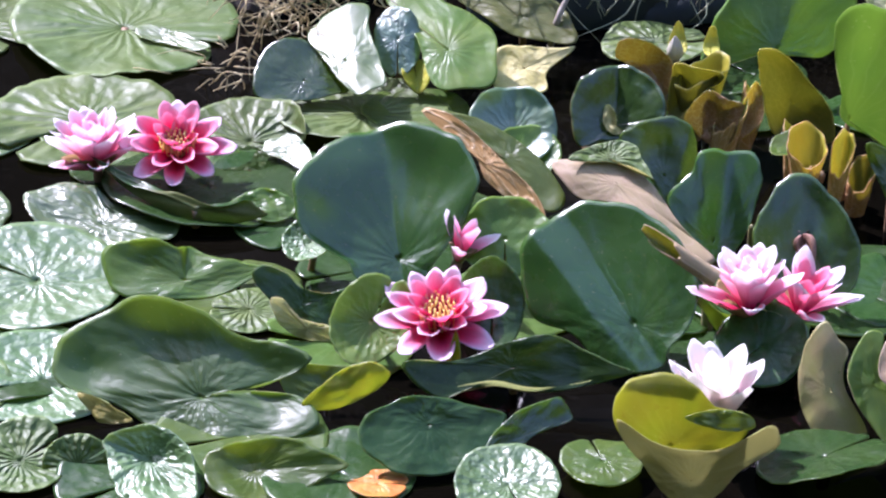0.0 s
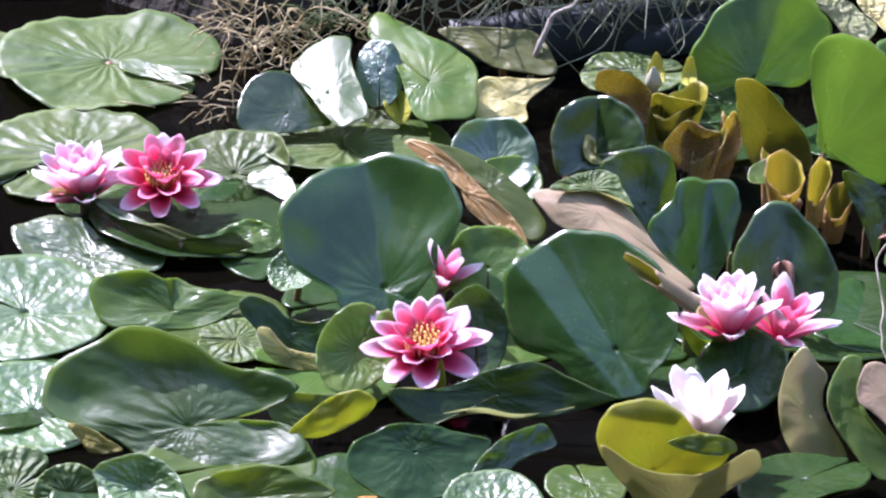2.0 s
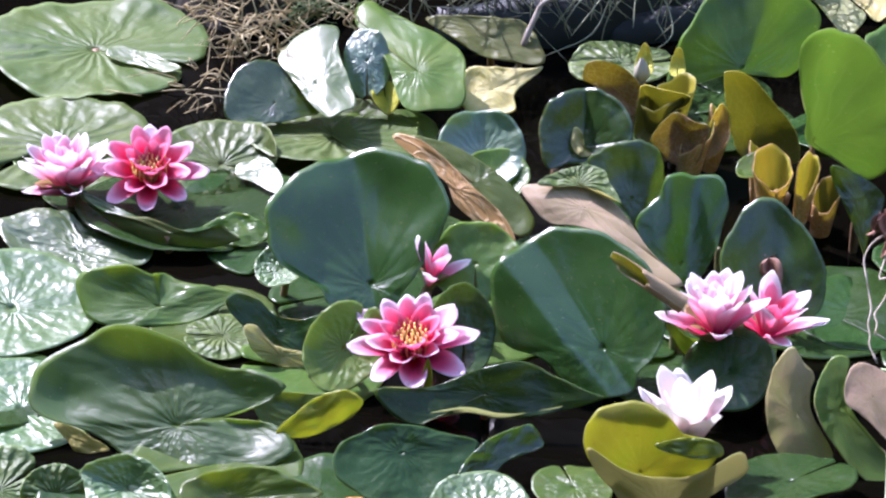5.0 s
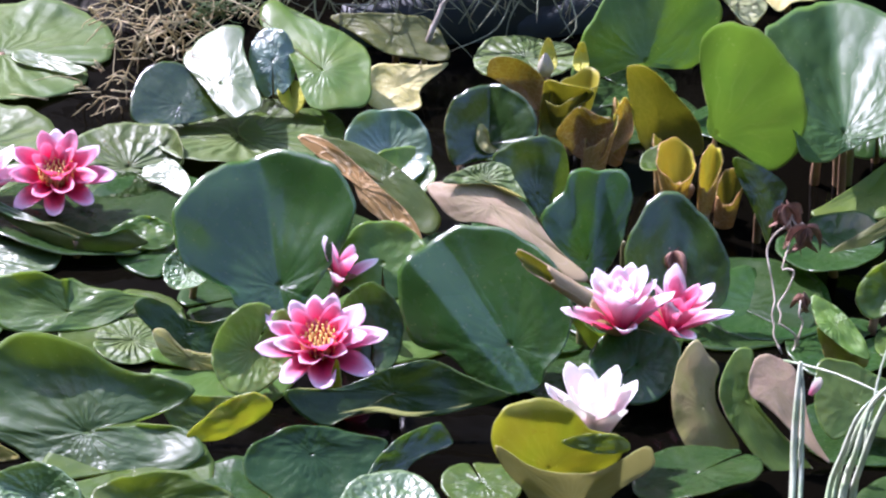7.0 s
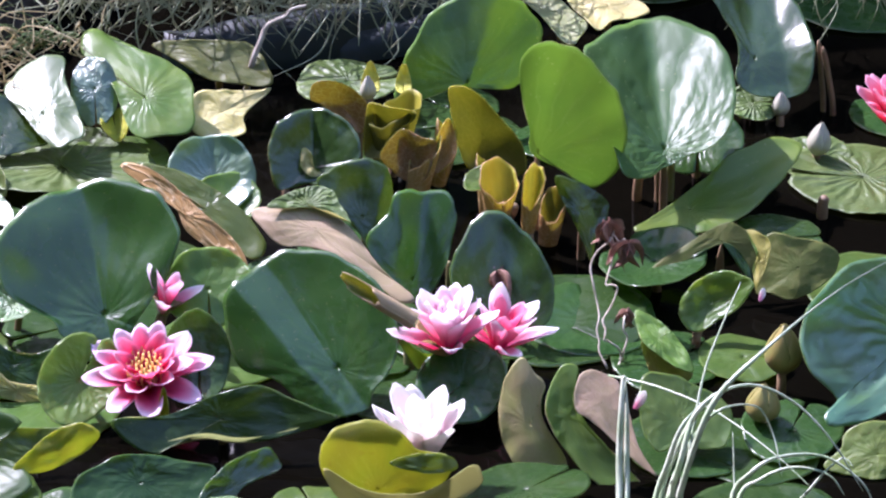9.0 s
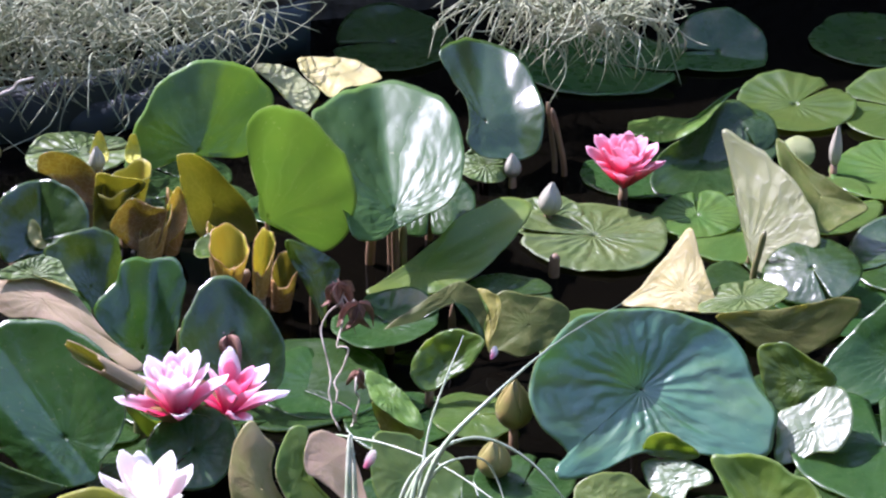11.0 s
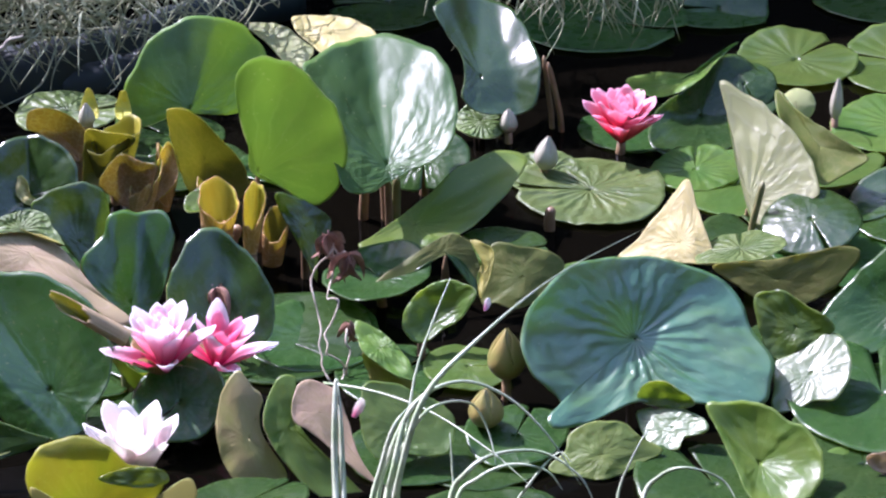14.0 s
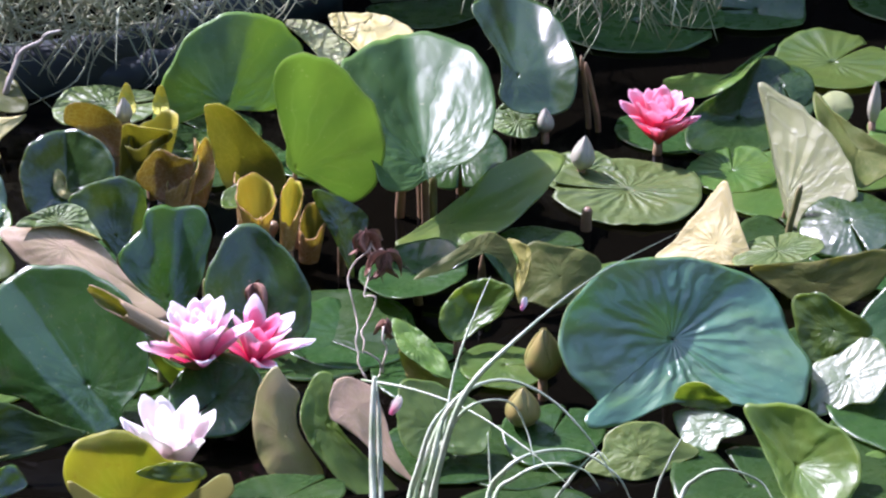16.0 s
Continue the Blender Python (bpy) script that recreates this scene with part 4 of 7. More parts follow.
leaf('upright dark leaf with blue sheen', (0.06, 0.135, 0.05, 0.13, 31.932, -91.796), 0.0392, 'slate', 'green', cup=0.3)
leaf('small mid-green leaf in the shade', (0.071, 0.111, 0.04, 0.289, 23.938, -92.029), 0.0301, 'green', 'green', cup=0.2)
leaf('olive green leaf behind a bud', (0.049, -0.044, 0.045, 0.052, 35.496, -91.71), 0.0364, 'green', 'green', cup=0.12)
leaf('small dark leaf beside the flower', (0.037, -0.133, 0.035, -0.084, 43.0, -91.59), 0.0254, 'dark', 'green', cup=0.15, long=1.44)
leaf('flat floating leaf of dull green', (0.335, -0.063, 0.004, 7.947, 2.276, -52.479), 0.0684, 'dark', 'green')
leaf('wrinkled shining floating leaf', (-0.301, -0.182, 0.003, -10.521, -2.318, -158.456), 0.0604, 'glossy', 'green')
leaf('silvery wrinkled floating leaf', (-0.326, -0.037, 0.008, -7.055, -9.744, 157.641), 0.0712, 'glossy', 'green', wave=0.02)
leaf('leaf under two flowers with a raised olive rim', (-0.203, 0.132, 0.006, 7.687, 2.277, 94.278), 0.0878, 'dark', 'olive')
leaf('pale flat leaf patch', (-0.153, -0.084, 0.006, -2.716, -2.706, -176.96), 0.0315, 'pad', 'green', wrinkle=0.02)
leaf('silvery curled leaf edge', (-0.107, -0.02, 0.03, 24.637, -5.287, -11.364), 0.0221, 'glossy', 'pale', cup=0.3)
sheet = folded_leaf('decaying dark leaf with a pale ragged edge', (-0.1096, -0.1075, 0.0213, 52, 0, 4), [(155, 0.0358), (174, 0.0222), (-130, 0.0148), (-67, 0.0201), (-40, 0.0322), (-9, 0.0302), (18, 0.037), (27, 0.0205), (91, 0.0153), (114, 0.0299), (132, 0.0442), (145, 0.0462)], 'dark', 'under_yellow', folds=[(91.0, 0.0012, 14, 12, 0.004)])
folded_leaf('pale crumpled ragged rim', (-0.1050, -0.1234, 0.0111, 66, 0, 0), [(152, 0.0306), (172, 0.0213), (-143, 0.0101), (-44, 0.0195), (-42, 0.0365), (-1, 0.0204), (44, 0.0063), (138, 0.0163), (129, 0.0301), (140, 0.0364)], 'under_pale', 'under_straw', of=sheet, ribs=0.16)
leaf('green leaf with a yellow-green patch under the flower', (-0.055, -0.146, 0.03, 25.369, -35.962, 52.783), 0.0288, 'lime', 'green', cup=0.2, long=1.39)
sheet = folded_leaf('dark green leaf floating before the pink flower', (-0.0112, -0.2843, 0.0256, 38, 0, 8), [(-164, 0.0512), (-145, 0.0471), (-117, 0.0429), (-66, 0.0419), (-39, 0.044), (-24, 0.0453), (0, 0.0564), (12, 0.041), (56, 0.0227), (118, 0.0251), (149, 0.0338), (167, 0.0454), (-180, 0.0509)], 'dark', 'under_green', folds=[(-5.7, 0.0, 6, 8, 0.004)], bowl=1)
# the hollow lies in shade, put in here by the darker green
sheet = folded_leaf('hollow leaf darkened as in shade, with a pale wavy near rim', (0.0506, -0.2136, 0.0289, 58, 0, -4), [(-167, 0.071), (-155, 0.0561), (-154, 0.0416), (-133, 0.0182), (-57, 0.0199), (-25, 0.0375), (-7, 0.068), (0, 0.0892), (5, 0.0718), (22, 0.0497), (46, 0.0358), (104, 0.0194), (174, 0.0426), (178, 0.0802)], 'dark', 'under_green', folds=[(-0.3, 0.0022, 0, 14, 0.01)], bowl=0.8)
sheet_rim = mesh_of("turned_rim", *blade_strip([(-0.0017, -0.2234, 0.0112), (0.0123, -0.2213, 0.0161), (0.0377, -0.2206, 0.0201), (0.0607, -0.2242, 0.0169), (0.0839, -0.2252, 0.018), (0.1176, -0.2232, 0.0249), (0.1396, -0.2214, 0.0303)], 0.0065, 0.3), [UNDER["lime"]])
child("turned_rim", sheet_rim, sheet, Matrix.Translation(-sheet.location), "pale green wavy rim")
sheet = folded_leaf('dark bluish leaf folded below others', (0.0562, -0.2841, 0.0182, 46, 0, 22), [(-155, 0.0243), (-126, 0.0138), (-32, 0.0079), (-3, 0.0243), (4, 0.0396), (27, 0.0393), (39, 0.0302), (91, 0.0156), (167, 0.0217), (-167, 0.0344)], 'deep', 'under_green', folds=[(-167.1, 0.0007, 10, 8, 0.004)])
leaf('silvery leaf near the pond edge', (0.043, -0.349, 0.018, 3.438, 8.339, -69.908), 0.0377, 'glossy', 'green', cup=0.1)
leaf('small mid-green floating leaf', (0.111, -0.311, 0.012, -1.726, -1.635, 105.05), 0.0292, 'green', 'green')
leaf('dark leaf beneath the pink flowers', (0.237, -0.187, 0.03, -15.645, 24.151, -147.613), 0.0364, 'dark', 'green', cup=0.1)
leaf('silvery floating leaf with fine ribs', (-0.431, 0.249, 0.004, 9.564, -1.852, 55.416), 0.0671, 'glossy', 'green', wave=0.02, gap=4)
leaf('wet floating leaf with wrinkled gloss', (-0.422, 0.083, 0.005, 3.138, -9.519, 116.878), 0.0580, 'glossy', 'green', wave=0.03, gap=5)
leaf('dull floating leaf with wet gloss', (-0.406, -0.056, 0.004, 8.542, -6.057, 79.285), 0.0593, 'glossy', 'green', wave=0.02, gap=4)
leaf('wrinkled floating leaf of grey green', (-0.374, -0.2, 0.005, 1.59, 11.746, -43.566), 0.0513, 'pad', 'green', wrinkle=0.02, wave=0.02, gap=4)
leaf('floating leaf in shade beside the bank', (-0.464, 0.479, 0.004, 0.007, 8.653, -40.251), 0.0786, 'pad', 'green', wrinkle=0.02, gap=4)
leaf('floating leaf in shallow water', (-0.302, -0.298, 0.008, 22.279, -8.531, 39.31), 0.0367, 'pad', 'green', wrinkle=0.02)
leaf('small green leaf near the pond edge', (-0.262, -0.3, 0.004, 48.449, -18.375, 25.88), 0.0245, 'pad', 'green', wrinkle=0.02)
leaf('orange fading leaf under water lilies', (-0.047, -0.326, 0.004, -9.11, 1.24, 0.342), 0.0210, 'orange', 'brown')
sheet = folded_leaf('pointed hanging lobe of a dark leaf with a lime edge', (0.3680, 0.0282, 0.0572, 62, 0, -4), [(146, 0.023), (-149, 0.0115), (-89, 0.0298), (-81, 0.0469), (-72, 0.03), (-46, 0.0221), (2, 0.0231), (38, 0.0203), (96, 0.0238), (127, 0.037)], 'deep', 'under_lime', folds=[(108.9, 0.0082, -34, -14, 0.003)])
sheet = folded_leaf('large glossy leaf, one half dark, one half white with shine', (0.4511, 0.0955, 0.0753, 22, 0, 2), [(-38, 0.0226), (-19, 0.0393), (0, 0.0529), (21, 0.0706), (39, 0.0911), (51, 0.1129), (62, 0.129), (71, 0.1429), (81, 0.1506), (91, 0.1423), (106, 0.1223), (123, 0.1078), (132, 0.0797), (156, 0.0552), (-160, 0.0542), (-136, 0.0635), (-120, 0.0432), (-102, 0.0202)], 'waxy', 'under_green', folds=[(84.7, -0.0001, 28, 19, 0.004)], bowl=0.3, ribs=0.006)
leaf('flat floating leaf by the bud', (0.649, 0.153, 0.006, -0.429, 1.664, 164.584), 0.0694, 'pad', 'green', wrinkle=0.02, gap=3)
leaf('light green floating leaf by the red flower', (0.754, 0.174, 0.006, -2.75, -6.438, 72.843), 0.0416, 'green', 'green', wrinkle=0.02)
# leaves near the bank: dark green paints the shade, green the sunlit ones
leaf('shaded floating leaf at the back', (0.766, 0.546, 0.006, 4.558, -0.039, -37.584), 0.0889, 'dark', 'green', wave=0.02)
leaf('floating leaf at the back, darkened for shade', (0.895, 0.547, 0.008, -29.967, 2.679, 161.626), 0.0551, 'dark', 'green')
leaf('sunlit floating leaf at the back', (0.929, 0.398, 0.008, 4.918, -10.429, 26.438), 0.0600, 'green', 'green', wrinkle=0.02)
leaf('sunlit ribbed leaf with a folded slit', (1.034, 0.364, 0.01, -10.395, 1.431, 138.914), 0.0712, 'green', 'green', wrinkle=0.02, curls=[(-113.0, 0.5, 60)])
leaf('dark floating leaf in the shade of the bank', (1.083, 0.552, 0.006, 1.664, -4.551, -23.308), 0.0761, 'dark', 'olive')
leaf('floating leaf under the pink bud', (0.971, 0.227, 0.008, 4.682, -4.684, -22.301), 0.0621, 'green', 'green', wrinkle=0.02)
leaf('small dark leaf with a bright spot', (0.842, 0.302, 0.03, 16.208, 24.88, -79.526), 0.0317, 'dark', 'green', cup=-0.2)
leaf('small pale leaf behind a taller one', (0.859, 0.205, 0.05, -175.224, 38.225, -106.542), 0.0179, 'fresh', 'pale', cup=0.4)
leaf('dark bluish leaf beside a pale leaf', (0.806, 0.012, 0.03, 15.275, 12.471, -87.68), 0.0429, 'deep', 'green', cup=-0.15)
leaf('dark bluish floating leaf', (0.907, 0.045, 0.012, -8.185, 10.434, -171.206), 0.0551, 'deep', 'green', curls=[(-114.6, 0.5, 60)])
leaf('wavy dark bluish leaf', (0.77, -0.254, 0.012, -5.08, -4.328, 74.869), 0.0764, 'dark', 'green', wave=0.06)
leaf('dark floating leaf in shallow water', (0.725, -0.337, 0.005, -4.124, 4.159, 73.5), 0.0628, 'dark', 'green')
sheet = folded_leaf('dark leaf behind the sedge with a shining raised rim', (0.3945, -0.2528, 0.0288, 30, 0, -2), [(163, 0.0331), (-156, 0.0331), (-127, 0.0357), (-98, 0.024), (-56, 0.0353), (-39, 0.0395), (-7, 0.0391), (19, 0.0362), (57, 0.0298), (97, 0.0351), (125, 0.0426)], 'green', 'under_green', folds=[(59.5, -0.0072, 6, -4, 0.006), (42.4, -0.029, 0, 24, 0.004)], bowl=0.6)
leaf('dark floating leaf near the pond edge', (0.48, -0.255, 0.012, 1.176, -6.07, 56.724), 0.0388, 'dark', 'green')
leaf('dull flat leaf below the dried bloom', (0.358, -0.065, 0.005, 0.136, -9.571, 86.453), 0.0545, 'dark', 'green')
leaf('dark leaf under the dried bloom', (0.421, -0.018, 0.03, -8.977, 1.343, 115.867), 0.0440, 'dark', 'green', cup=0.1)
leaf('small pale leaf beside the stalks', (0.579, 0.289, 0.02, 26.808, -0.56, -13.093), 0.0239, 'pad', 'pale', wrinkle=0.02)
leaf('flat leaf between the stalks', (0.615, 0.195, 0.004, -2.877, -14.317, 82.615), 0.0362, 'pad', 'green', wrinkle=0.02)
leaf('dark floating leaf near the sedge', (0.47, -0.138, 0.006, 0.148, -0.418, -12.956), 0.0356, 'green', 'green')
leaf('leaf lying low beside the pale one', (0.732, -0.295, 0.003, 1.942, -4.367, -19.499), 0.0470, 'dark', 'green')
leaf('narrow leaf on the water near the pond edge', (0.267, -0.311, 0.014, -16.683, -1.269, 28.515), 0.0466, 'dark', 'green')
leaf('low floating leaf in shade', (0.188, -0.159, 0.006, -1.176, -2.051, -4.959), 0.0393, 'dark', 'green')
flower('open pink water lily with a yellow centre', (-0.003, -0.154, 0.028), (14, -92), [(8, 12, 0.050, 0.0205, 0.42, 0.12, 'pink', -84), (8, 34, 0.048, 0.0195, 0.45, 0.1, 'pink', -62), (8, 56, 0.042, 0.0165, 0.45, 0.05, 'deep', -80)], sepals=None)
flower('open deep pink water lily with a yellow centre', (-0.228, 0.147, 0.026), (20, -85), [(8, 8, 0.049, 0.0195, 0.42, 0.12, 'pink', -90), (8, 32, 0.046, 0.019, 0.45, 0.1, 'deep', -68), (7, 58, 0.037, 0.0155, 0.45, 0.06, 'deep', -80)], sepals=None)
flower('half-closed pale pink water lily', (-0.298, 0.144, 0.014), (6, 160), [(6, 24, 0.052, 0.018, 0.42, 0.1, 'blush', -20), (7, 50, 0.055, 0.020, 0.45, 0.06, 'blush', 5), (7, 66, 0.052, 0.019, 0.45, 0.02, 'pink', 35), (5, 80, 0.042, 0.015, 0.42, 0.02, 'pink', 20)], heart=False, sepals=(3, 34.0))
flower('half-open pale pink water lily', (0.230, -0.159, 0.040), (4, 120), [(4, 30, 0.048, 0.017, 0.42, 0.1, 'blush', 0), (6, 56, 0.051, 0.019, 0.45, 0.06, 'blush', 5), (6, 70, 0.051, 0.019, 0.45, 0.0, 'blush', 35), (5, 80, 0.045, 0.015, 0.42, 0.02, 'pink', 20)], heart=False, sepals=(2, 30.0))
flower('half-open pink water lily beside its twin', (0.270, -0.138, 0.026), (14, -10), [(4, 32, 0.050, 0.016, 0.42, 0.06, 'blush', 4), (5, 54, 0.049, 0.016, 0.45, 0.06, 'blush', 25), (5, 68, 0.043, 0.014, 0.42, 0.03, 'deep', 35)], heart=False, sepals=(2, 24.0))
flower('white water lily with blush base in full sun', (0.194, -0.279, 0.012), (2, 95), [(5, 58, 0.064, 0.023, 0.42, 0.03, 'white', -54), (5, 69, 0.068, 0.024, 0.42, -0.02, 'white', -20), (4, 80, 0.058, 0.019, 0.42, 0.0, 'white', 10)], sepals=None, heart=False)
flower('coral red water lily at the back', (0.7, 0.233, 0.010), (3, -90), [(8, 42, 0.050, 0.019, 0.45, 0.08, 'coral', 22), (7, 58, 0.052, 0.020, 0.45, 0.02, 'coral', 38), (7, 70, 0.049, 0.019, 0.45, 0.0, 'coral', 12), (5, 80, 0.044, 0.014, 0.42, 0.02, 'coral', 40)], heart=False, sepals=None)
flower('closing coral pink water lily', (0.97, 0.178, 0.01), (4, -90), [(6, 72, 0.044, 0.021, 0.4, -0.1, 'blush', 0), (6, 82, 0.043, 0.019, 0.4, -0.06, 'coral', 30)], heart=False, sepals=(3, 60.0))
flower('small half-hidden opening pink flower', (0.011, -0.055, 0.03), (20, -40), [(3, 50, 0.040, 0.0125, 0.42, 0.08, 'blush', 10), (3, 74, 0.042, 0.012, 0.42, 0.05, 'pink', 60)], heart=False, sepals=(3, 60.0))
bud('plump olive flower bud on a stalk', (0.489, -0.186, 0.018), 0.045, 0.028, (0, 0), BUD, STALK)
bud('small olive green bud behind the sedge', (0.46, -0.242, 0.012), 0.034, 0.025, (0, 0), BUD, STALK)
bud('pale grey-green pointed bud', (0.616, 0.194, 0.008), 0.034, 0.02, (6, 0), BUD_PALE, STALK)
bud('small pale bud in shade', (0.602, 0.276, 0.01), 0.025, 0.015, (0, 0), BUD_PALE, STALK)
bud('slender drooping bud on the water', (0.913, 0.241, 0.01), 0.042, 0.01, (8, 60), BUD_PALE, STALK)
bud('pale bud between yellow leaves', (0.209, 0.257, 0.06), 0.024, 0.013, (0, 0), BUD_PALE, STALK)
leaf('small yellow upright leaf tip', (0.213, 0.277, 0.07, -3.23, 42.902, -98.386), 0.0101, 'yellow', 'yellow', cup=0.3, taper=0.4, wrinkle=0, long=1.6)
leaf('narrow yellow upright leaf beside a bud', (0.243, 0.271, 0.07, -2.917, 42.92, -98.748), 0.0091, 'yellow', 'yellow', cup=0.3, taper=0.4, wrinkle=0, long=1.6)
leaf('small green curled leaf near stalks', (0.296, 0.102, 0.05, 13.736, -9.613, -32.144), 0.0191, 'green', 'pale', cup=0.3)
leaf('dark leaf behind the glossy leaf', (0.5, 0.178, 0.04, 6.545, 23.933, -101.968), 0.0404, 'dark', 'green')
leaf('dark floating leaf behind the sedge tips', (0.537, 0.029, 0.02, 2.858, -0.766, -13.558), 0.0383, 'dark', 'green')
leaf('bronze folded rim of a low leaf', (0.728, -0.031, 0.03, -14.513, 7.607, 71.191), 0.0381, 'pad', 'pale')
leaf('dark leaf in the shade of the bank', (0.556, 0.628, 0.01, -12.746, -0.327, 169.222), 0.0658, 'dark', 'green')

# bank: liner, twig, grass
liner_sheet('black rubber pond liner draped over the bank', [(0.027, 0.479, 0.02), (0.172, 0.481, 0.03), (0.239, 0.503, 0.03), (0.292, 0.524, 0.035), (0.348, 0.566, 0.035), (0.406, 0.606, 0.04), (0.472, 0.65, 0.04)], 0.036)
liner_sheet('fold of black rubber liner in dark water', [(0.2, 0.481, 0.012), (0.24, 0.482, 0.015), (0.291, 0.493, 0.02), (0.35, 0.509, 0.03)], 0.026)
line_thing('twig', 'grey weathered twig leaning on the bank', 'twig', [(0.101, 0.378, 0.012), (0.106, 0.372, 0.035), (0.110, 0.368, 0.055), (0.119, 0.378, 0.072), (0.126, 0.384, 0.083), (0.143, 0.39, 0.088), (0.150, 0.393, 0.094), (0.164, 0.395, 0.096)], (0.0034, 0.0016), TWIG)
grass_clump('dry_straw', 'tangled pale straw on the soil of the bank', [(-0.173, 0.426, 0.05, 0.02), (-0.139, 0.405, 0.05, 0.02), (-0.115, 0.408, 0.06, 0.02), (-0.085, 0.414, 0.06, 0.02), (-0.156, 0.397, 0.03, 0.02), (-0.124, 0.402, 0.03, 0.015), (-0.183, 0.428, 0.07, 0.02)], 85, 0.05, 0.02, 0.0008, STRAW, 3)
grass_clump('dry_straw', 'loose straw lying in the shallow water', [(-0.213, 0.339, 0.004, 0.02), (-0.195, 0.399, 0.006, 0.02), (-0.205, 0.377, 0.004, 0.02)], 18, 0.045, 0.004, 0.0008, STRAW, 4)
grass_clump('grass_tuft', 'small green grass tuft on the bank', [(-0.101, 0.407, 0.06, 0.012), (-0.09, 0.404, 0.07, 0.012)], 40, 0.03, 0.005, 0.0007, GRASS, 5)
grass_clump('hanging_grass', 'grey-green tangled grass hanging from the bank', [(-0.061, 0.508, 0.123, 0.012), (-0.064, 0.508, 0.093, 0.012), (-0.066, 0.508, 0.066, 0.012), (-0.031, 0.503, 0.123, 0.012), (-0.034, 0.504, 0.093, 0.012), (-0.036, 0.504, 0.066, 0.012), (-0.002, 0.498, 0.123, 0.012), (-0.004, 0.499, 0.093, 0.012), (-0.006, 0.499, 0.066, 0.012), (0.028, 0.494, 0.123, 0.012), (0.026, 0.495, 0.093, 0.012), (0.025, 0.495, 0.066, 0.012), (0.058, 0.489, 0.123, 0.012), (0.057, 0.49, 0.093, 0.012), (0.055, 0.49, 0.066, 0.012), (0.088, 0.485, 0.123, 0.012), (0.087, 0.486, 0.093, 0.012), (0.085, 0.485, 0.066, 0.012), (0.118, 0.48, 0.123, 0.012), (0.117, 0.481, 0.093, 0.012), (0.115, 0.481, 0.066, 0.012), (0.148, 0.476, 0.123, 0.012), (0.147, 0.476, 0.093, 0.012), (0.146, 0.476, 0.066, 0.012), (0.178, 0.471, 0.123, 0.012), (0.177, 0.472, 0.093, 0.012), (0.176, 0.472, 0.066, 0.012), (0.208, 0.467, 0.123, 0.012), (0.207, 0.467, 0.093, 0.012), (0.206, 0.467, 0.066, 0.012), (0.238, 0.462, 0.123, 0.012), (0.237, 0.463, 0.093, 0.012), (0.237, 0.462, 0.066, 0.012)], 460, 0.066, 0.04, 0.0009, ROOTS, 6)
grass_clump('hanging_grass', 'grey-green grass hanging along the dark bank', [(0.241, 0.548, 0.1, 0.014), (0.236, 0.504, 0.1, 0.014), (0.269, 0.544, 0.1, 0.014), (0.264, 0.5, 0.1, 0.014), (0.297, 0.54, 0.1, 0.014), (0.292, 0.496, 0.1, 0.014), (0.325, 0.536, 0.1, 0.014), (0.32, 0.491, 0.1, 0.014), (0.353, 0.531, 0.1, 0.014), (0.347, 0.487, 0.1, 0.014), (0.382, 0.527, 0.1, 0.014), (0.375, 0.483, 0.1, 0.014)], 130, 0.062, 0.045, 0.0009, ROOTS, 7)
grass_clump('hanging_grass', 'thin grey grass hanging over the dark leaves', [(0.656, 0.433, 0.11, 0.012), (0.68, 0.413, 0.11, 0.012), (0.703, 0.393, 0.11, 0.012), (0.732, 0.395, 0.11, 0.012), (0.762, 0.42, 0.11, 0.012), (0.631, 0.471, 0.11, 0.012)], 260, 0.05, 0.045, 0.0009, ROOTS, 8)
grass_clump('hanging_grass', 'grass tangle above the pond liner', [(0.073, 0.59, 0.09, 0.012), (0.071, 0.528, 0.09, 0.012), (0.103, 0.584, 0.09, 0.012), (0.101, 0.522, 0.09, 0.012), (0.133, 0.578, 0.09, 0.012), (0.13, 0.516, 0.09, 0.012), (0.163, 0.572, 0.09, 0.012), (0.159, 0.51, 0.09, 0.012), (0.193, 0.566, 0.09, 0.012), (0.189, 0.504, 0.09, 0.012), (0.223, 0.559, 0.09, 0.012), (0.218, 0.498, 0.09, 0.012), (0.253, 0.553, 0.09, 0.012), (0.247, 0.492, 0.09, 0.012), (0.283, 0.547, 0.09, 0.012), (0.277, 0.486, 0.09, 0.012), (0.313, 0.541, 0.09, 0.012), (0.306, 0.48, 0.09, 0.012), (0.343, 0.535, 0.09, 0.012), (0.336, 0.474, 0.09, 0.012), (0.374, 0.529, 0.09, 0.012), (0.365, 0.468, 0.09, 0.012)], 210, 0.062, 0.04, 0.0009, ROOTS, 9)

# sedge, dried blooms, stumps
sedge_blade([(0.337, -0.487, 0.0), (0.353, -0.426, 0.06), (0.355, -0.435, 0.1), (0.37, -0.439, 0.16), (0.402, -0.429, 0.19), (0.47, -0.382, 0.21), (0.551, -0.323, 0.21)], 0.0042)
sedge_blade([(0.342, -0.481, 0.0), (0.357, -0.42, 0.06), (0.36, -0.42, 0.1), (0.375, -0.39, 0.15), (0.392, -0.369, 0.18), (0.408, -0.349, 0.2)], 0.0016)
sedge_blade([(0.328, -0.478, 0.0), (0.343, -0.417, 0.06), (0.352, -0.411, 0.1), (0.373, -0.406, 0.14), (0.404, -0.402, 0.15), (0.433, -0.411, 0.14), (0.456, -0.431, 0.12), (0.475, -0.451, 0.09)], 0.0034)
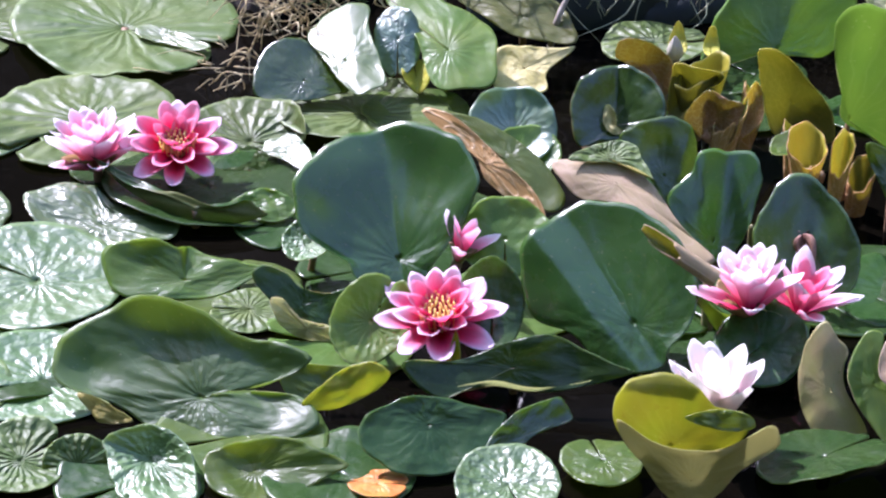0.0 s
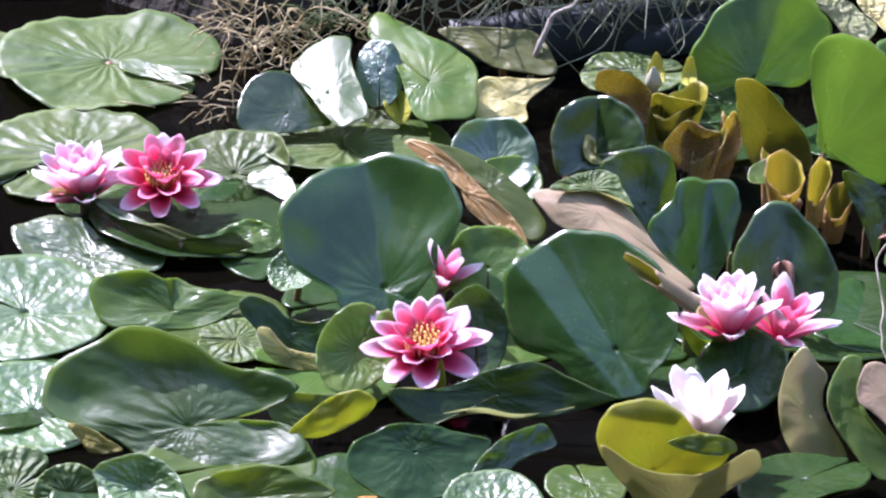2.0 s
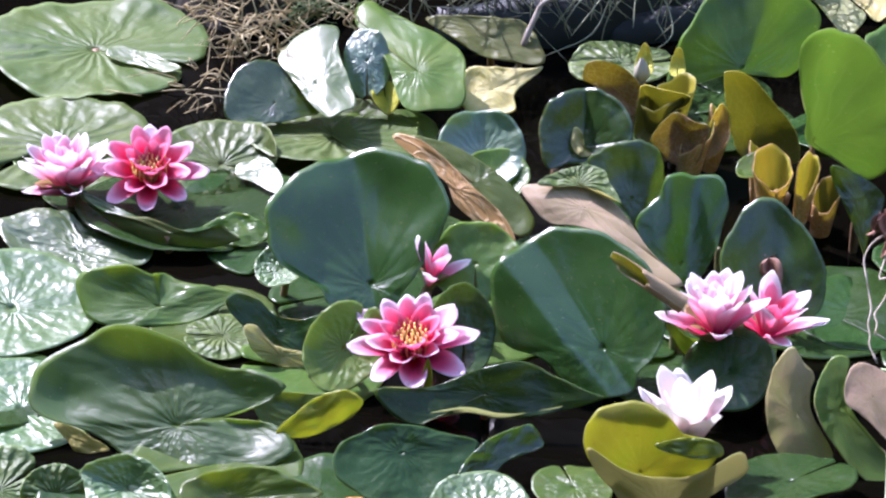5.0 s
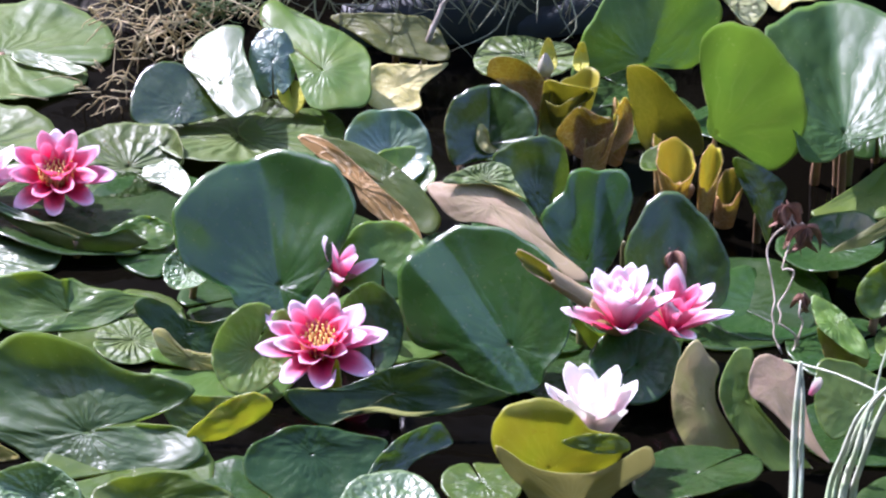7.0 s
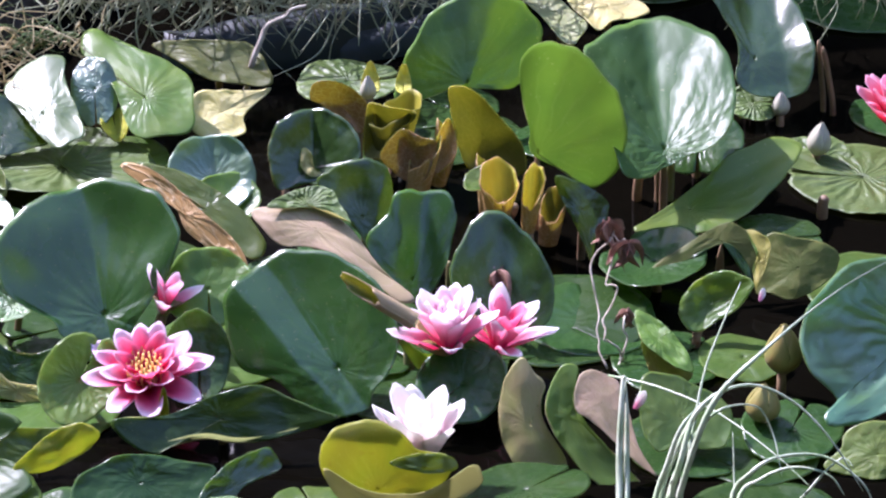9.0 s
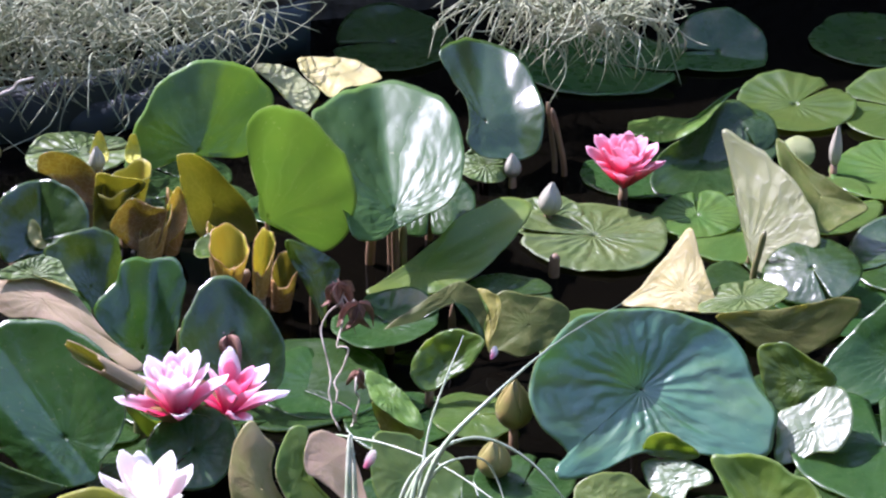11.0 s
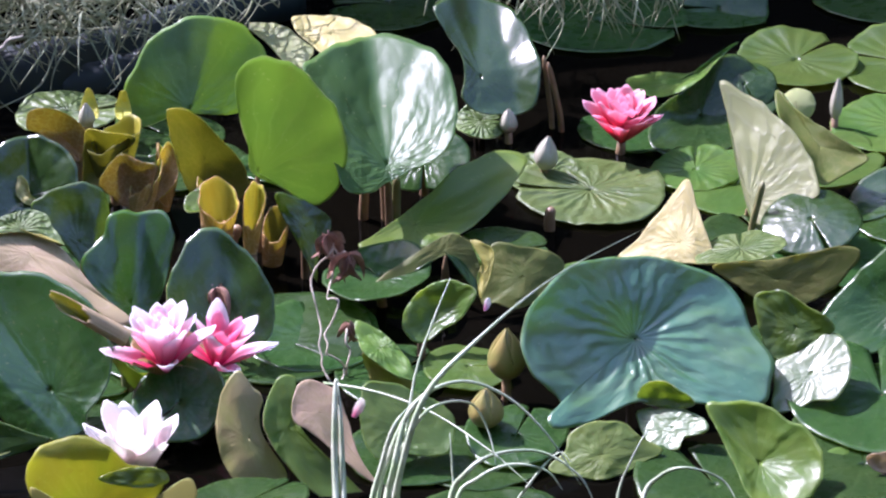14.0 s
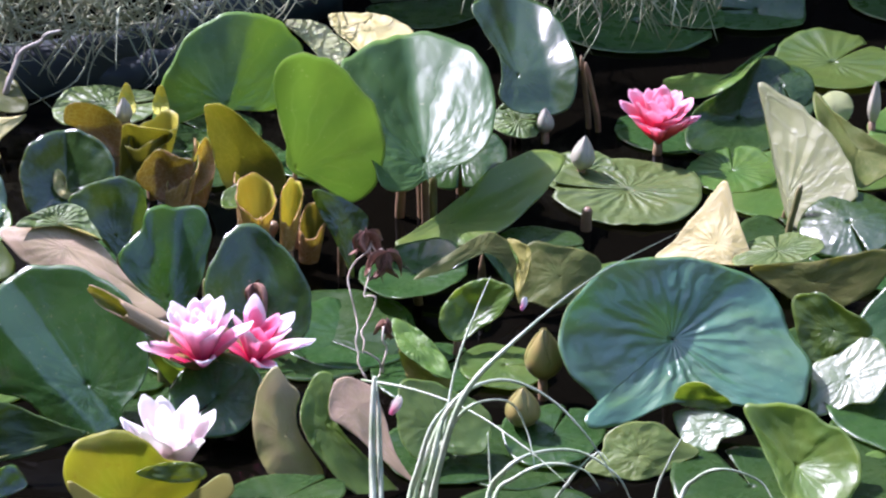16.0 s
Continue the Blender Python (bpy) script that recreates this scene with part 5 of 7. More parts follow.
sedge_blade([(0.331, -0.479, 0.0), (0.347, -0.417, 0.06), (0.361, -0.406, 0.1), (0.378, -0.418, 0.14), (0.406, -0.413, 0.14), (0.419, -0.415, 0.12), (0.421, -0.441, 0.1)], 0.0024)
sedge_blade([(0.334, -0.477, 0.0), (0.35, -0.415, 0.06), (0.355, -0.419, 0.1), (0.366, -0.406, 0.13), (0.383, -0.393, 0.14)], 0.0045)
sedge_blade([(0.323, -0.477, 0.0), (0.339, -0.416, 0.06), (0.347, -0.417, 0.1), (0.355, -0.418, 0.13), (0.371, -0.405, 0.14)], 0.004)
sedge_blade([(0.331, -0.284, 0.09), (0.362, -0.321, 0.1), (0.391, -0.373, 0.11), (0.418, -0.428, 0.11), (0.44, -0.466, 0.1)], 0.0024)
sedge_blade([(0.302, -0.473, 0.0), (0.319, -0.396, 0.05), (0.323, -0.372, 0.08), (0.325, -0.363, 0.11), (0.328, -0.352, 0.13), (0.33, -0.354, 0.13)], 0.005)
sedge_blade([(0.306, -0.474, 0.0), (0.324, -0.397, 0.05), (0.328, -0.373, 0.08), (0.329, -0.363, 0.11), (0.329, -0.354, 0.13)], 0.0042)
sedge_blade([(0.378, -0.477, 0.0), (0.394, -0.414, 0.06), (0.404, -0.421, 0.09), (0.424, -0.418, 0.1), (0.455, -0.421, 0.1), (0.477, -0.44, 0.09), (0.487, -0.45, 0.07)], 0.0036)
sedge_blade([(0.381, -0.477, 0.0), (0.398, -0.415, 0.06), (0.414, -0.414, 0.08), (0.436, -0.417, 0.09), (0.457, -0.429, 0.09), (0.466, -0.44, 0.08)], 0.003)
sedge_blade([(0.502, -0.504, 0.0), (0.526, -0.427, 0.05), (0.539, -0.422, 0.07), (0.556, -0.43, 0.08), (0.58, -0.434, 0.07), (0.587, -0.449, 0.06)], 0.0032)
sedge_blade([(0.486, -0.501, 0.0), (0.509, -0.423, 0.05), (0.52, -0.415, 0.08), (0.534, -0.407, 0.1)], 0.0014)
sedge_blade([(0.379, -0.477, 0.0), (0.4, -0.399, 0.05), (0.403, -0.381, 0.07), (0.404, -0.369, 0.09)], 0.0014)
sedge_blade([(0.414, -0.504, 0.0), (0.434, -0.428, 0.05), (0.446, -0.428, 0.08), (0.466, -0.425, 0.1), (0.472, -0.437, 0.1)], 0.002)
dried_bloom('withered brown flower on a crooked pale stem', [(0.361, -0.133, 0.0), (0.357, -0.116, 0.015), (0.359, -0.102, 0.03), (0.357, -0.082, 0.05), (0.364, -0.064, 0.07), (0.38, -0.052, 0.085)], (0.373, -0.055, 0.09), 0.03, 1, 9)
dried_bloom('shrivelled brown bloom hanging from its stem', [(0.366, -0.136, 0.0), (0.372, -0.124, 0.012), (0.36, -0.121, 0.02), (0.361, -0.107, 0.03), (0.375, -0.093, 0.05), (0.367, -0.084, 0.05), (0.377, -0.056, 0.08), (0.385, -0.066, 0.08)], (0.387, -0.073, 0.08), 0.034, 2, 10)
dried_bloom('dark withered flower head beside pink blooms', [(0.294, -0.062, 0.02), (0.292, -0.052, 0.04), (0.286, -0.055, 0.055), (0.279, -0.064, 0.06)], (0.281, -0.071, 0.06), 0.03, 3, 11)
dried_bloom('dry curled flower head on a short stalk', [(0.375, -0.125, 0.0), (0.379, -0.12, 0.02), (0.378, -0.111, 0.035)], (0.381, -0.106, 0.035), 0.022, 4, 6)
line_thing('leaf_stalk', 'brown leaf stalk standing out of the water', 'leaf stalk', [(0.595, 0.092, -0.08), (0.595, 0.092, 0.0), (0.595, 0.092, 0.012), (0.596, 0.092, 0.022)], (0.0052, 0.0047), STALK, 'leaf stalks')
line_thing('leaf_stalk', 'brown leaf stalk standing out of the water', 'leaf stalk', [(0.439, 0.146, -0.08), (0.439, 0.146, 0.0), (0.44, 0.146, 0.023), (0.441, 0.146, 0.042)], (0.0045, 0.0040), STALK, 'leaf stalks')
line_thing('leaf_stalk', 'brown leaf stalk standing out of the water', 'leaf stalk', [(0.459, 0.142, -0.08), (0.459, 0.142, 0.0), (0.458, 0.142, 0.026), (0.457, 0.142, 0.048)], (0.005, 0.0045), STALK, 'leaf stalks')
line_thing('leaf_stalk', 'brown leaf stalk standing out of the water', 'leaf stalk', [(0.468, 0.142, -0.08), (0.468, 0.142, 0.0), (0.468, 0.142, 0.022), (0.468, 0.142, 0.04)], (0.004, 0.0036), STALK_GREEN, 'leaf stalks')
line_thing('leaf_stalk', 'brown leaf stalk standing out of the water', 'leaf stalk', [(0.651, 0.301, -0.08), (0.651, 0.301, 0.0), (0.646, 0.301, 0.041), (0.641, 0.301, 0.075)], (0.0028, 0.0025), STALK, 'leaf stalks')
line_thing('leaf_stalk', 'brown leaf stalk standing out of the water', 'leaf stalk', [(0.658, 0.292, -0.08), (0.658, 0.292, 0.0), (0.651, 0.292, 0.04), (0.643, 0.292, 0.072)], (0.003, 0.0027), STALK, 'leaf stalks')
line_thing('leaf_stalk', 'brown leaf stalk standing out of the water', 'leaf stalk', [(0.262, 0.207, -0.08), (0.262, 0.207, 0.0), (0.265, 0.207, 0.011), (0.268, 0.207, 0.02)], (0.005, 0.0045), STALK, 'leaf stalks')
line_thing('leaf_stalk', 'brown leaf stalk standing out of the water', 'leaf stalk', [(0.318, 0.116, -0.08), (0.318, 0.116, 0.0), (0.321, 0.116, 0.011), (0.324, 0.116, 0.02)], (0.005, 0.0045), STALK, 'leaf stalks')
line_thing('leaf_stalk', 'brown leaf stalk standing out of the water', 'leaf stalk', [(0.349, 0.093, -0.08), (0.349, 0.093, 0.0), (0.352, 0.093, 0.011), (0.355, 0.093, 0.02)], (0.005, 0.0045), STALK, 'leaf stalks')
line_thing('leaf_stalk', 'brown leaf stalk standing out of the water', 'leaf stalk', [(0.251, 0.003, -0.08), (0.251, 0.003, 0.0), (0.251, 0.003, 0.017), (0.251, 0.003, 0.03)], (0.003, 0.0027), STALK_GREEN, 'leaf stalks')
line_thing('leaf_stalk', 'brown leaf stalk standing out of the water', 'leaf stalk', [(0.204, -0.115, -0.08), (0.204, -0.115, 0.0), (0.204, -0.115, 0.028), (0.204, -0.115, 0.05)], (0.005, 0.0045), STALK_GREEN, 'leaf stalks')
line_thing('leaf_stalk', 'brown leaf stalk standing out of the water', 'leaf stalk', [(0.203, -0.08, -0.08), (0.203, -0.08, 0.0), (0.188, -0.08, 0.033), (0.173, -0.08, 0.06)], (0.0035, 0.0032), STALK_GREEN, 'leaf stalks')
line_thing('leaf_stalk', 'brown leaf stalk standing out of the water', 'leaf stalk', [(0.766, 0.048, -0.08), (0.766, 0.048, 0.0), (0.77, 0.048, 0.028), (0.774, 0.048, 0.05)], (0.0032, 0.0029), STALK_GREEN, 'leaf stalks')

# leaves rolled into cups and cones
rolled_leaf('small cupped yellow leaf among stalks', (0.301, 0.064, 0.03), (0.301, 0.064, 0.082), 0.008, 0.0195, 'brown', 'yellow', slant=0.45, high=100, flare=0.8)
rolled_leaf('narrow orange-brown rolled leaf', (0.327, 0.063, 0.02), (0.331, 0.063, 0.082), 0.005, 0.0105, 'brown', 'yellow', slant=0.6, high=60, flare=0.7)
rolled_leaf('narrow brown leaf base rolled round its stalk', (0.245, 0.182, 0.0), (0.253, 0.182, 0.055), 0.009, 0.014, 'brown', 'olive', slant=0.5, high=20, flare=0.8)
rolled_leaf('dark brown rolled leaf among stalks', (0.265, 0.2, 0.0), (0.277, 0.2, 0.06), 0.008, 0.012, 'brown', 'olive', slant=0.5, high=160, flare=0.8)
rolled_leaf('dark red-brown rolled leaf in the shade', (0.303, 0.136, 0.0), (0.303, 0.136, 0.055), 0.008, 0.012, 'brown', 'olive', slant=0.5, high=160, flare=0.8)
rolled_leaf('slim brown rolled leaf by the stalks', (0.347, 0.077, 0.0), (0.351, 0.077, 0.05), 0.008, 0.012, 'brown', 'olive', slant=0.5, high=60, flare=0.8)
rolled_leaf('olive rolled leaf with a pointed rim', (0.226, 0.219, 0.02), (0.23, 0.219, 0.08), 0.012, 0.024, 'olive', 'yellow', slant=0.4, high=10, flare=0.8)
rolled_leaf('narrow rolled leaf like a brown spear', (0.202, -0.17, 0.078), (0.148, -0.155, 0.112), 0.0075, 0.0062, 'tan', 'olive', slant=0.5, high=90, flare=1, stalk=False)

# bent and folded leaves
sheet = folded_leaf('very large leaf with a raised lit far rim', (-0.1788, -0.2285, 0.0159, 26, 0, -12), [(23, 0.0388), (25, 0.0765), (29, 0.085), (47, 0.0668), (74, 0.0526), (99, 0.0618), (118, 0.0726), (133, 0.0858), (150, 0.1013), (167, 0.114), (176, 0.1152), (-176, 0.1043), (-168, 0.0657), (-134, 0.0421), (-96, 0.0454), (-67, 0.0461), (-31, 0.0552), (-18, 0.0806), (-5, 0.0917), (8, 0.0743), (17, 0.0382)], 'waxy', 'under_green', folds=[(18.4, 0.0325, 20, -4, 0.02), (-7.4, 0.0369, 30, 0, 0.006), (111.0, 0.0488, 6, 0, 0.012), (26.3, 0.0, 8, 2, 0.004)], closed=False, ribs=0.012, swell=0.006)
folded_leaf('curled yellow underside of the near edge', (-0.2507, -0.2462, 0.0160, 55, 0, -10), [(-169, 0.0073), (-79, 0.0088), (-12, 0.0251), (15, 0.0117), (118, 0.0114), (150, 0.0222)], 'under_yellow', 'under_lime', of=sheet)
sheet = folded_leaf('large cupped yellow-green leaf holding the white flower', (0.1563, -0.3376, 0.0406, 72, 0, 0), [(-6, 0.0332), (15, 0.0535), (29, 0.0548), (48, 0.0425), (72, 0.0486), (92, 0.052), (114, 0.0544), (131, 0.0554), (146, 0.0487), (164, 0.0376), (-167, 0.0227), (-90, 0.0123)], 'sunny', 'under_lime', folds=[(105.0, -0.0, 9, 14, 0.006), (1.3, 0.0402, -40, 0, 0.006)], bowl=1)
folded_leaf('olive underside of the near side', (0.1679, -0.3660, 0.0309, 72, 0, 4), [(7, 0.0373), (15, 0.0656), (22, 0.069), (30, 0.0662), (33, 0.0498), (45, 0.0291), (99, 0.0224), (133, 0.0389), (138, 0.0649), (149, 0.0509), (162, 0.0323), (-158, 0.021), (-103, 0.0186), (-41, 0.0211)], 'under_yellow', 'under_lime', folds=[(89.0, 0.0, -16, -14, 0.012)], of=sheet)
folded_leaf('green rolled edge', (0.1888, -0.3566, 0.0725, 60, 0, -4), [(-13, 0.0201), (4, 0.0218), (29, 0.0144), (127, 0.01), (174, 0.0255), (-171, 0.0157), (-71, 0.0061)], 'green', 'under_lime', bowl=-3, of=sheet, ribs=0.0)
sheet = folded_leaf('large green leaf tinted with sky sheen, hollowed round its stalk', (0.5906, -0.1943, 0.0499, 42, 4, 12), [(-152, 0.0944), (-151, 0.1165), (-146, 0.1191), (-136, 0.0933), (-115, 0.0617), (-84, 0.0606), (-63, 0.0808), (-49, 0.1033), (-37, 0.1051), (-24, 0.1021), (-10, 0.0918), (5, 0.092), (20, 0.0896), (39, 0.0766), (67, 0.0659), (97, 0.0653), (125, 0.0742), (148, 0.085), (165, 0.0961), (179, 0.1043), (-169, 0.106), (-159, 0.0965)], 'blue', 'under_green', folds=[(70.1, -0.0467, 0, -6, 0.005), (-153.4, -0.0, 14, 4, 0.003)], bowl=1, dent=0.005, ribs=0.014, swell=0.003)
sheet = folded_leaf('large dark green leaf folded along its midrib over a flower', (-0.0341, -0.0570, 0.0337, 42, 0, -8), [(-24, 0.0266), (13, 0.0367), (30, 0.0565), (41, 0.0748), (49, 0.0889), (60, 0.0999), (73, 0.1085), (88, 0.1138), (104, 0.1131), (114, 0.1113), (129, 0.108), (144, 0.1019), (157, 0.0926), (170, 0.079), (179, 0.0625), (-166, 0.04), (-147, 0.0376), (-111, 0.0329), (-84, 0.0397), (-65, 0.0376)], 'deep', 'under_green', folds=[(103.5, 0.0, 23, 14, 0.003)], bowl=0.3, ribs=0.008, swell=0.006)
sheet = folded_leaf('large dark leaf with a straight blue-lit crease', (0.1440, -0.1606, 0.0341, 45, 0, -22), [(-25, 0.034), (2, 0.0407), (29, 0.0499), (52, 0.0604), (73, 0.071), (89, 0.0816), (104, 0.0919), (117, 0.1015), (128, 0.1067), (142, 0.1069), (152, 0.105), (162, 0.1013), (171, 0.0934), (-180, 0.0843), (-170, 0.0745), (-158, 0.0474), (-133, 0.0407), (-104, 0.0402), (-71, 0.0408), (-44, 0.0408)], 'deep', 'under_green', folds=[(134.8, 0.0, 36, 4, 0.002), (140.3, 0.0155, -46, 0, 0.004)], bowl=0.3)
sheet = folded_leaf('leaf with its brown veined underside turned up', (0.0506, 0.0494, 0.0689, 36, 0, -14), [(147, 0.0461), (171, 0.01), (-46, 0.0298), (-44, 0.0631), (-30, 0.066), (-10, 0.0424), (58, 0.0208), (127, 0.0429), (147, 0.0721)], 'green', 'under_brown', folds=[(139.3, 0.0025, 6, -8, 0.006)])
folded_leaf('brown underside with pale veins', (0.0349, 0.0186, 0.0796, 52, 0, -22), [(153, 0.057), (148, 0.033), (156, 0.0085), (-78, 0.0122), (-45, 0.0335), (-39, 0.0596), (-34, 0.0759), (-21, 0.053), (-2, 0.0231), (108, 0.0185), (130, 0.0391), (141, 0.0608), (151, 0.0732)], 'under_brown', 'under_brown', folds=[(148.2, 0.0014, -10, -8, 0.008)], of=sheet, ribs=0.02)
sheet = folded_leaf('pinkish tan underside of a leaf bent over', (0.1392, 0.0019, 0.0709, 40, 0, -20), [(-171, 0.0426), (-143, 0.0309), (-93, 0.0173), (-44, 0.0344), (-35, 0.0714), (-34, 0.0996), (-28, 0.1045), (-24, 0.0655), (-3, 0.0363), (48, 0.0208), (112, 0.0212), (156, 0.0391), (171, 0.0579)], 'under_tan', 'green', folds=[(155.7, 0.0131, -8, -14, 0.008)], bowl=-0.5, ribs=0.012)
folded_leaf('green upper lobe with a yellow fold', (0.1354, 0.0192, 0.0829, 26, 0, -12), [(-166, 0.0209), (-49, 0.0043), (-22, 0.0268), (-26, 0.0427), (4, 0.0265), (42, 0.0242), (90, 0.0183), (159, 0.0228), (-171, 0.0337)], 'pad', 'under_yellow', bowl=2, of=sheet)
sheet = free_leaf('brown underside of an upright curled leaf', (0.182, 0.252, 0.06, 96.979, 3.44, -23.179), [(175, 0.0174, 0.0047), (-109, 0.0103, 0.0044), (-42, 0.0227, 0.0152), (-30, 0.0318, 0.0195), (-4, 0.0287, 0.0127), (24, 0.0312, 0.0066), (70, 0.0284, 0.008), (109, 0.0329, 0.0115), (128, 0.0331, 0.0172), (153, 0.0247, 0.0201)], 'under_brown', 'olive', 1.8)
sheet = free_leaf('yellow-brown folded leaf with a bright inside', (0.217, 0.227, 0.046, 76.319, -11.451, -41.512), [(95, 0.0159, 0.0179), (-137, 0.0068, 0.0192), (-103, 0.0252, 0.0152), (-63, 0.0272, 0.0204), (-26, 0.0227, 0.0192), (7, 0.0346, 0.0132), (14, 0.0491, 0.0147), (21, 0.0544, 0.0132), (44, 0.0337, 0.0212), (83, 0.0256, 0.0181)], 'under_olive', 'yellow', 1.8)
sheet = free_leaf('dark brown folded leaf between stalks', (0.238, 0.187, 0.04, 88.488, -0.105, -24.045), [(-133, 0.0206, 0.0067), (-94, 0.0252, 0.0066), (-48, 0.0272, 0.0093), (10, 0.027, 0.0102), (34, 0.035, 0.0124), (55, 0.0243, 0.0062), (94, 0.025, 0.0029), (118, 0.0225, 0.0101), (-179, 0.0223, 0.0166)], 'under_brown', 'olive', 1.8)
sheet = free_leaf('narrow brown upright leaf between stalks', (0.269, 0.189, 0.04, 68.209, -12.012, -29.336), [(79, 0.0195, 0.0107), (-155, 0.0057, 0.009), (-119, 0.0366, 0.0079), (-103, 0.0246, 0.0079), (-25, 0.0171, 0.009), (32, 0.0193, 0.0064), (68, 0.0298, 0.0072)], 'under_brown', 'yellow', 1.8)
sheet = free_leaf('tall olive-brown leaf curved round its stalk', (0.305, 0.188, 0.051, 91.53, 1.254, -25.364), [(141, 0.0301, 0.0152), (-146, 0.0199, 0.0141), (-96, 0.0309, 0.0154), (-53, 0.0379, 0.0161), (-24, 0.0488, 0.0184), (1, 0.043, 0.0163), (24, 0.0366, 0.0106), (59, 0.0347, 0.0137), (86, 0.0445, 0.0104), (103, 0.0555, 0.0134), (114, 0.0592, 0.016), (119, 0.0559, 0.0196)], 'under_olive', 'yellow', 1.8)
sheet = folded_leaf('upright leaf with a blue crease and white shine', (0.5825, 0.3092, 0.0568, 22, 0, 0), [(25, 0.0616), (53, 0.0822), (68, 0.0977), (81, 0.1051), (97, 0.0953), (114, 0.0798), (118, 0.0529), (122, 0.0295), (180, 0.0156), (-134, 0.0311), (-97, 0.0359), (-58, 0.0472), (-38, 0.0574), (-11, 0.056)], 'deep', 'under_green', folds=[(77.0, 0.0019, 24, -4, 0.006), (87.8, -0.0275, 0, 28, 0.003), (-4.9, 0.0112, 2, -18, 0.006)], bowl=0.2)
sheet = folded_leaf('large leaf, half yellow-green, half blue-green', (0.3062, 0.2996, 0.0512, 54, 0, 4), [(-17, 0.0212), (-5, 0.0491), (14, 0.0711), (31, 0.0948), (47, 0.0984), (61, 0.0931), (76, 0.0886), (94, 0.0813), (114, 0.0727), (134, 0.0643), (159, 0.0628), (-176, 0.0678), (-169, 0.0594), (-167, 0.0386), (-165, 0.0132)], 'waxy', 'under_lime', folds=[(68.8, 0.0, 0, -24, 0.005), (121.9, 0.0, -20, 0, 0.006)], bowl=0.3)
sheet = folded_leaf('upright dark green leaf with a pale curled rim', (0.1841, 0.0599, 0.0456, 55, 0, -2), [(157, 0.0217), (-118, 0.0121), (-79, 0.0235), (-25, 0.0191), (20, 0.0277), (47, 0.0396), (67, 0.0489), (90, 0.0499), (119, 0.0488), (140, 0.0484)], 'deep', 'under_lime', folds=[(75.5, -0.0099, 0, -36, 0.004)], bowl=1.5)
sheet = folded_leaf('upright dark leaf with bluish sheen', (0.2176, -0.0234, 0.0284, 52, 0, -8), [(-166, 0.0148), (-67, 0.0174), (16, 0.0258), (45, 0.0448), (57, 0.0647), (69, 0.0793), (85, 0.0762), (102, 0.0737), (111, 0.0585), (131, 0.0533), (147, 0.0437)], 'deep', 'under_green', folds=[(87.0, -0.0062, 26, 8, 0.004), (87.4, 0.0116, -20, 0, 0.006)])
sheet = folded_leaf('upright dark green leaf behind the pink flowers', (0.2844, -0.0850, 0.0304, 53, 0, -2), [(-178, 0.032), (-91, 0.0181), (-26, 0.0327), (8, 0.0405), (36, 0.0485), (62, 0.0598), (82, 0.0753), (94, 0.0839), (106, 0.0768), (125, 0.0624), (147, 0.0517)], 'deep', 'under_green', folds=[(95.2, 0.0002, 14, 14, 0.006)])
sheet = free_leaf('round cupped leaf with a torn tan slit', (0.15, 0.159, 0.045, 53.87, -2.697, -5.119), [(5, 0.0424, 0.017), (35, 0.0485, 0.01), (63, 0.0511, 0.0086), (84, 0.0532, 0.0069), (103, 0.0511, 0.0092), (127, 0.0488, 0.008), (154, 0.0418, 0.0114), (-177, 0.0365, 0.014), (-148, 0.0371, 0.0138), (-126, 0.0208, 0.0053), (-79, 0.0132, 0.0023), (-5, 0.0225, 0.0095)], 'deep', 'under_yellow', 1.3, creases=[(88, 0.016, 22)])
free_leaf('torn tan flap', (0.146, 0.158, 0.05, 51.797, 4.236, 3.983), [(-164, 0.0076, 0.0018), (-84, 0.0129, 0.0035), (-42, 0.0151, 0.0012), (-46, 0.0064, 0.0032), (72, 0.0084, 0.0032), (108, 0.0137, 0.0024)], 'under_straw', 'green', 1.2, of=sheet)
sheet = free_leaf('dark floating leaf with two raised lobes', (-0.206, -0.044, 0.01, 32.098, 3.11, 0.889), [(106, 0.0283, 0.012), (129, 0.0418, 0.0111), (150, 0.0623, 0.0055), (160, 0.073, -0.001), (173, 0.0666, -0.0049), (-169, 0.0574, -0.0012), (-149, 0.0383, 0.0032), (-80, 0.0188, 0.0047), (-22, 0.0328, 0.0027), (3, 0.0525, -0.0017), (10, 0.0678, 0.0019), (27, 0.0427, 0.0022), (60, 0.0295, -0.0009), (88, 0.0333, -0.0137)], 'green', 'under_green', 1.3)
sheet = free_leaf('floating leaf with a wavy olive rim turned up', (-0.207, 0.061, 0.02, 30.539, -3.48, -3.091), [(155, 0.0728, -0.0063), (168, 0.0368, -0.0091), (-116, 0.009, -0.0112), (-16, 0.0335, -0.0131), (-4, 0.0601, -0.0133), (2, 0.0522, -0.0049), (9, 0.0436, -0.0001), (-6, 0.0202, 0.0044), (137, 0.0205, 0.002), (155, 0.0493, 0.0003), (154, 0.073, -0.0026), (147, 0.1126, -0.0113)], 'under_olive', 'dark', 1.5)
free_leaf('light green lobe', (-0.153, 0.077, 0.012, 29.375, -1.877, -2.084), [(-71, 0.0173, 0.0021), (-18, 0.0297, -0.0005), (14, 0.0272, -0.0002), (77, 0.0186, 0.0011), (147, 0.0206, 0.0012), (-180, 0.0268, -0.0012)], 'green', 'under_green', 1.2, of=sheet)
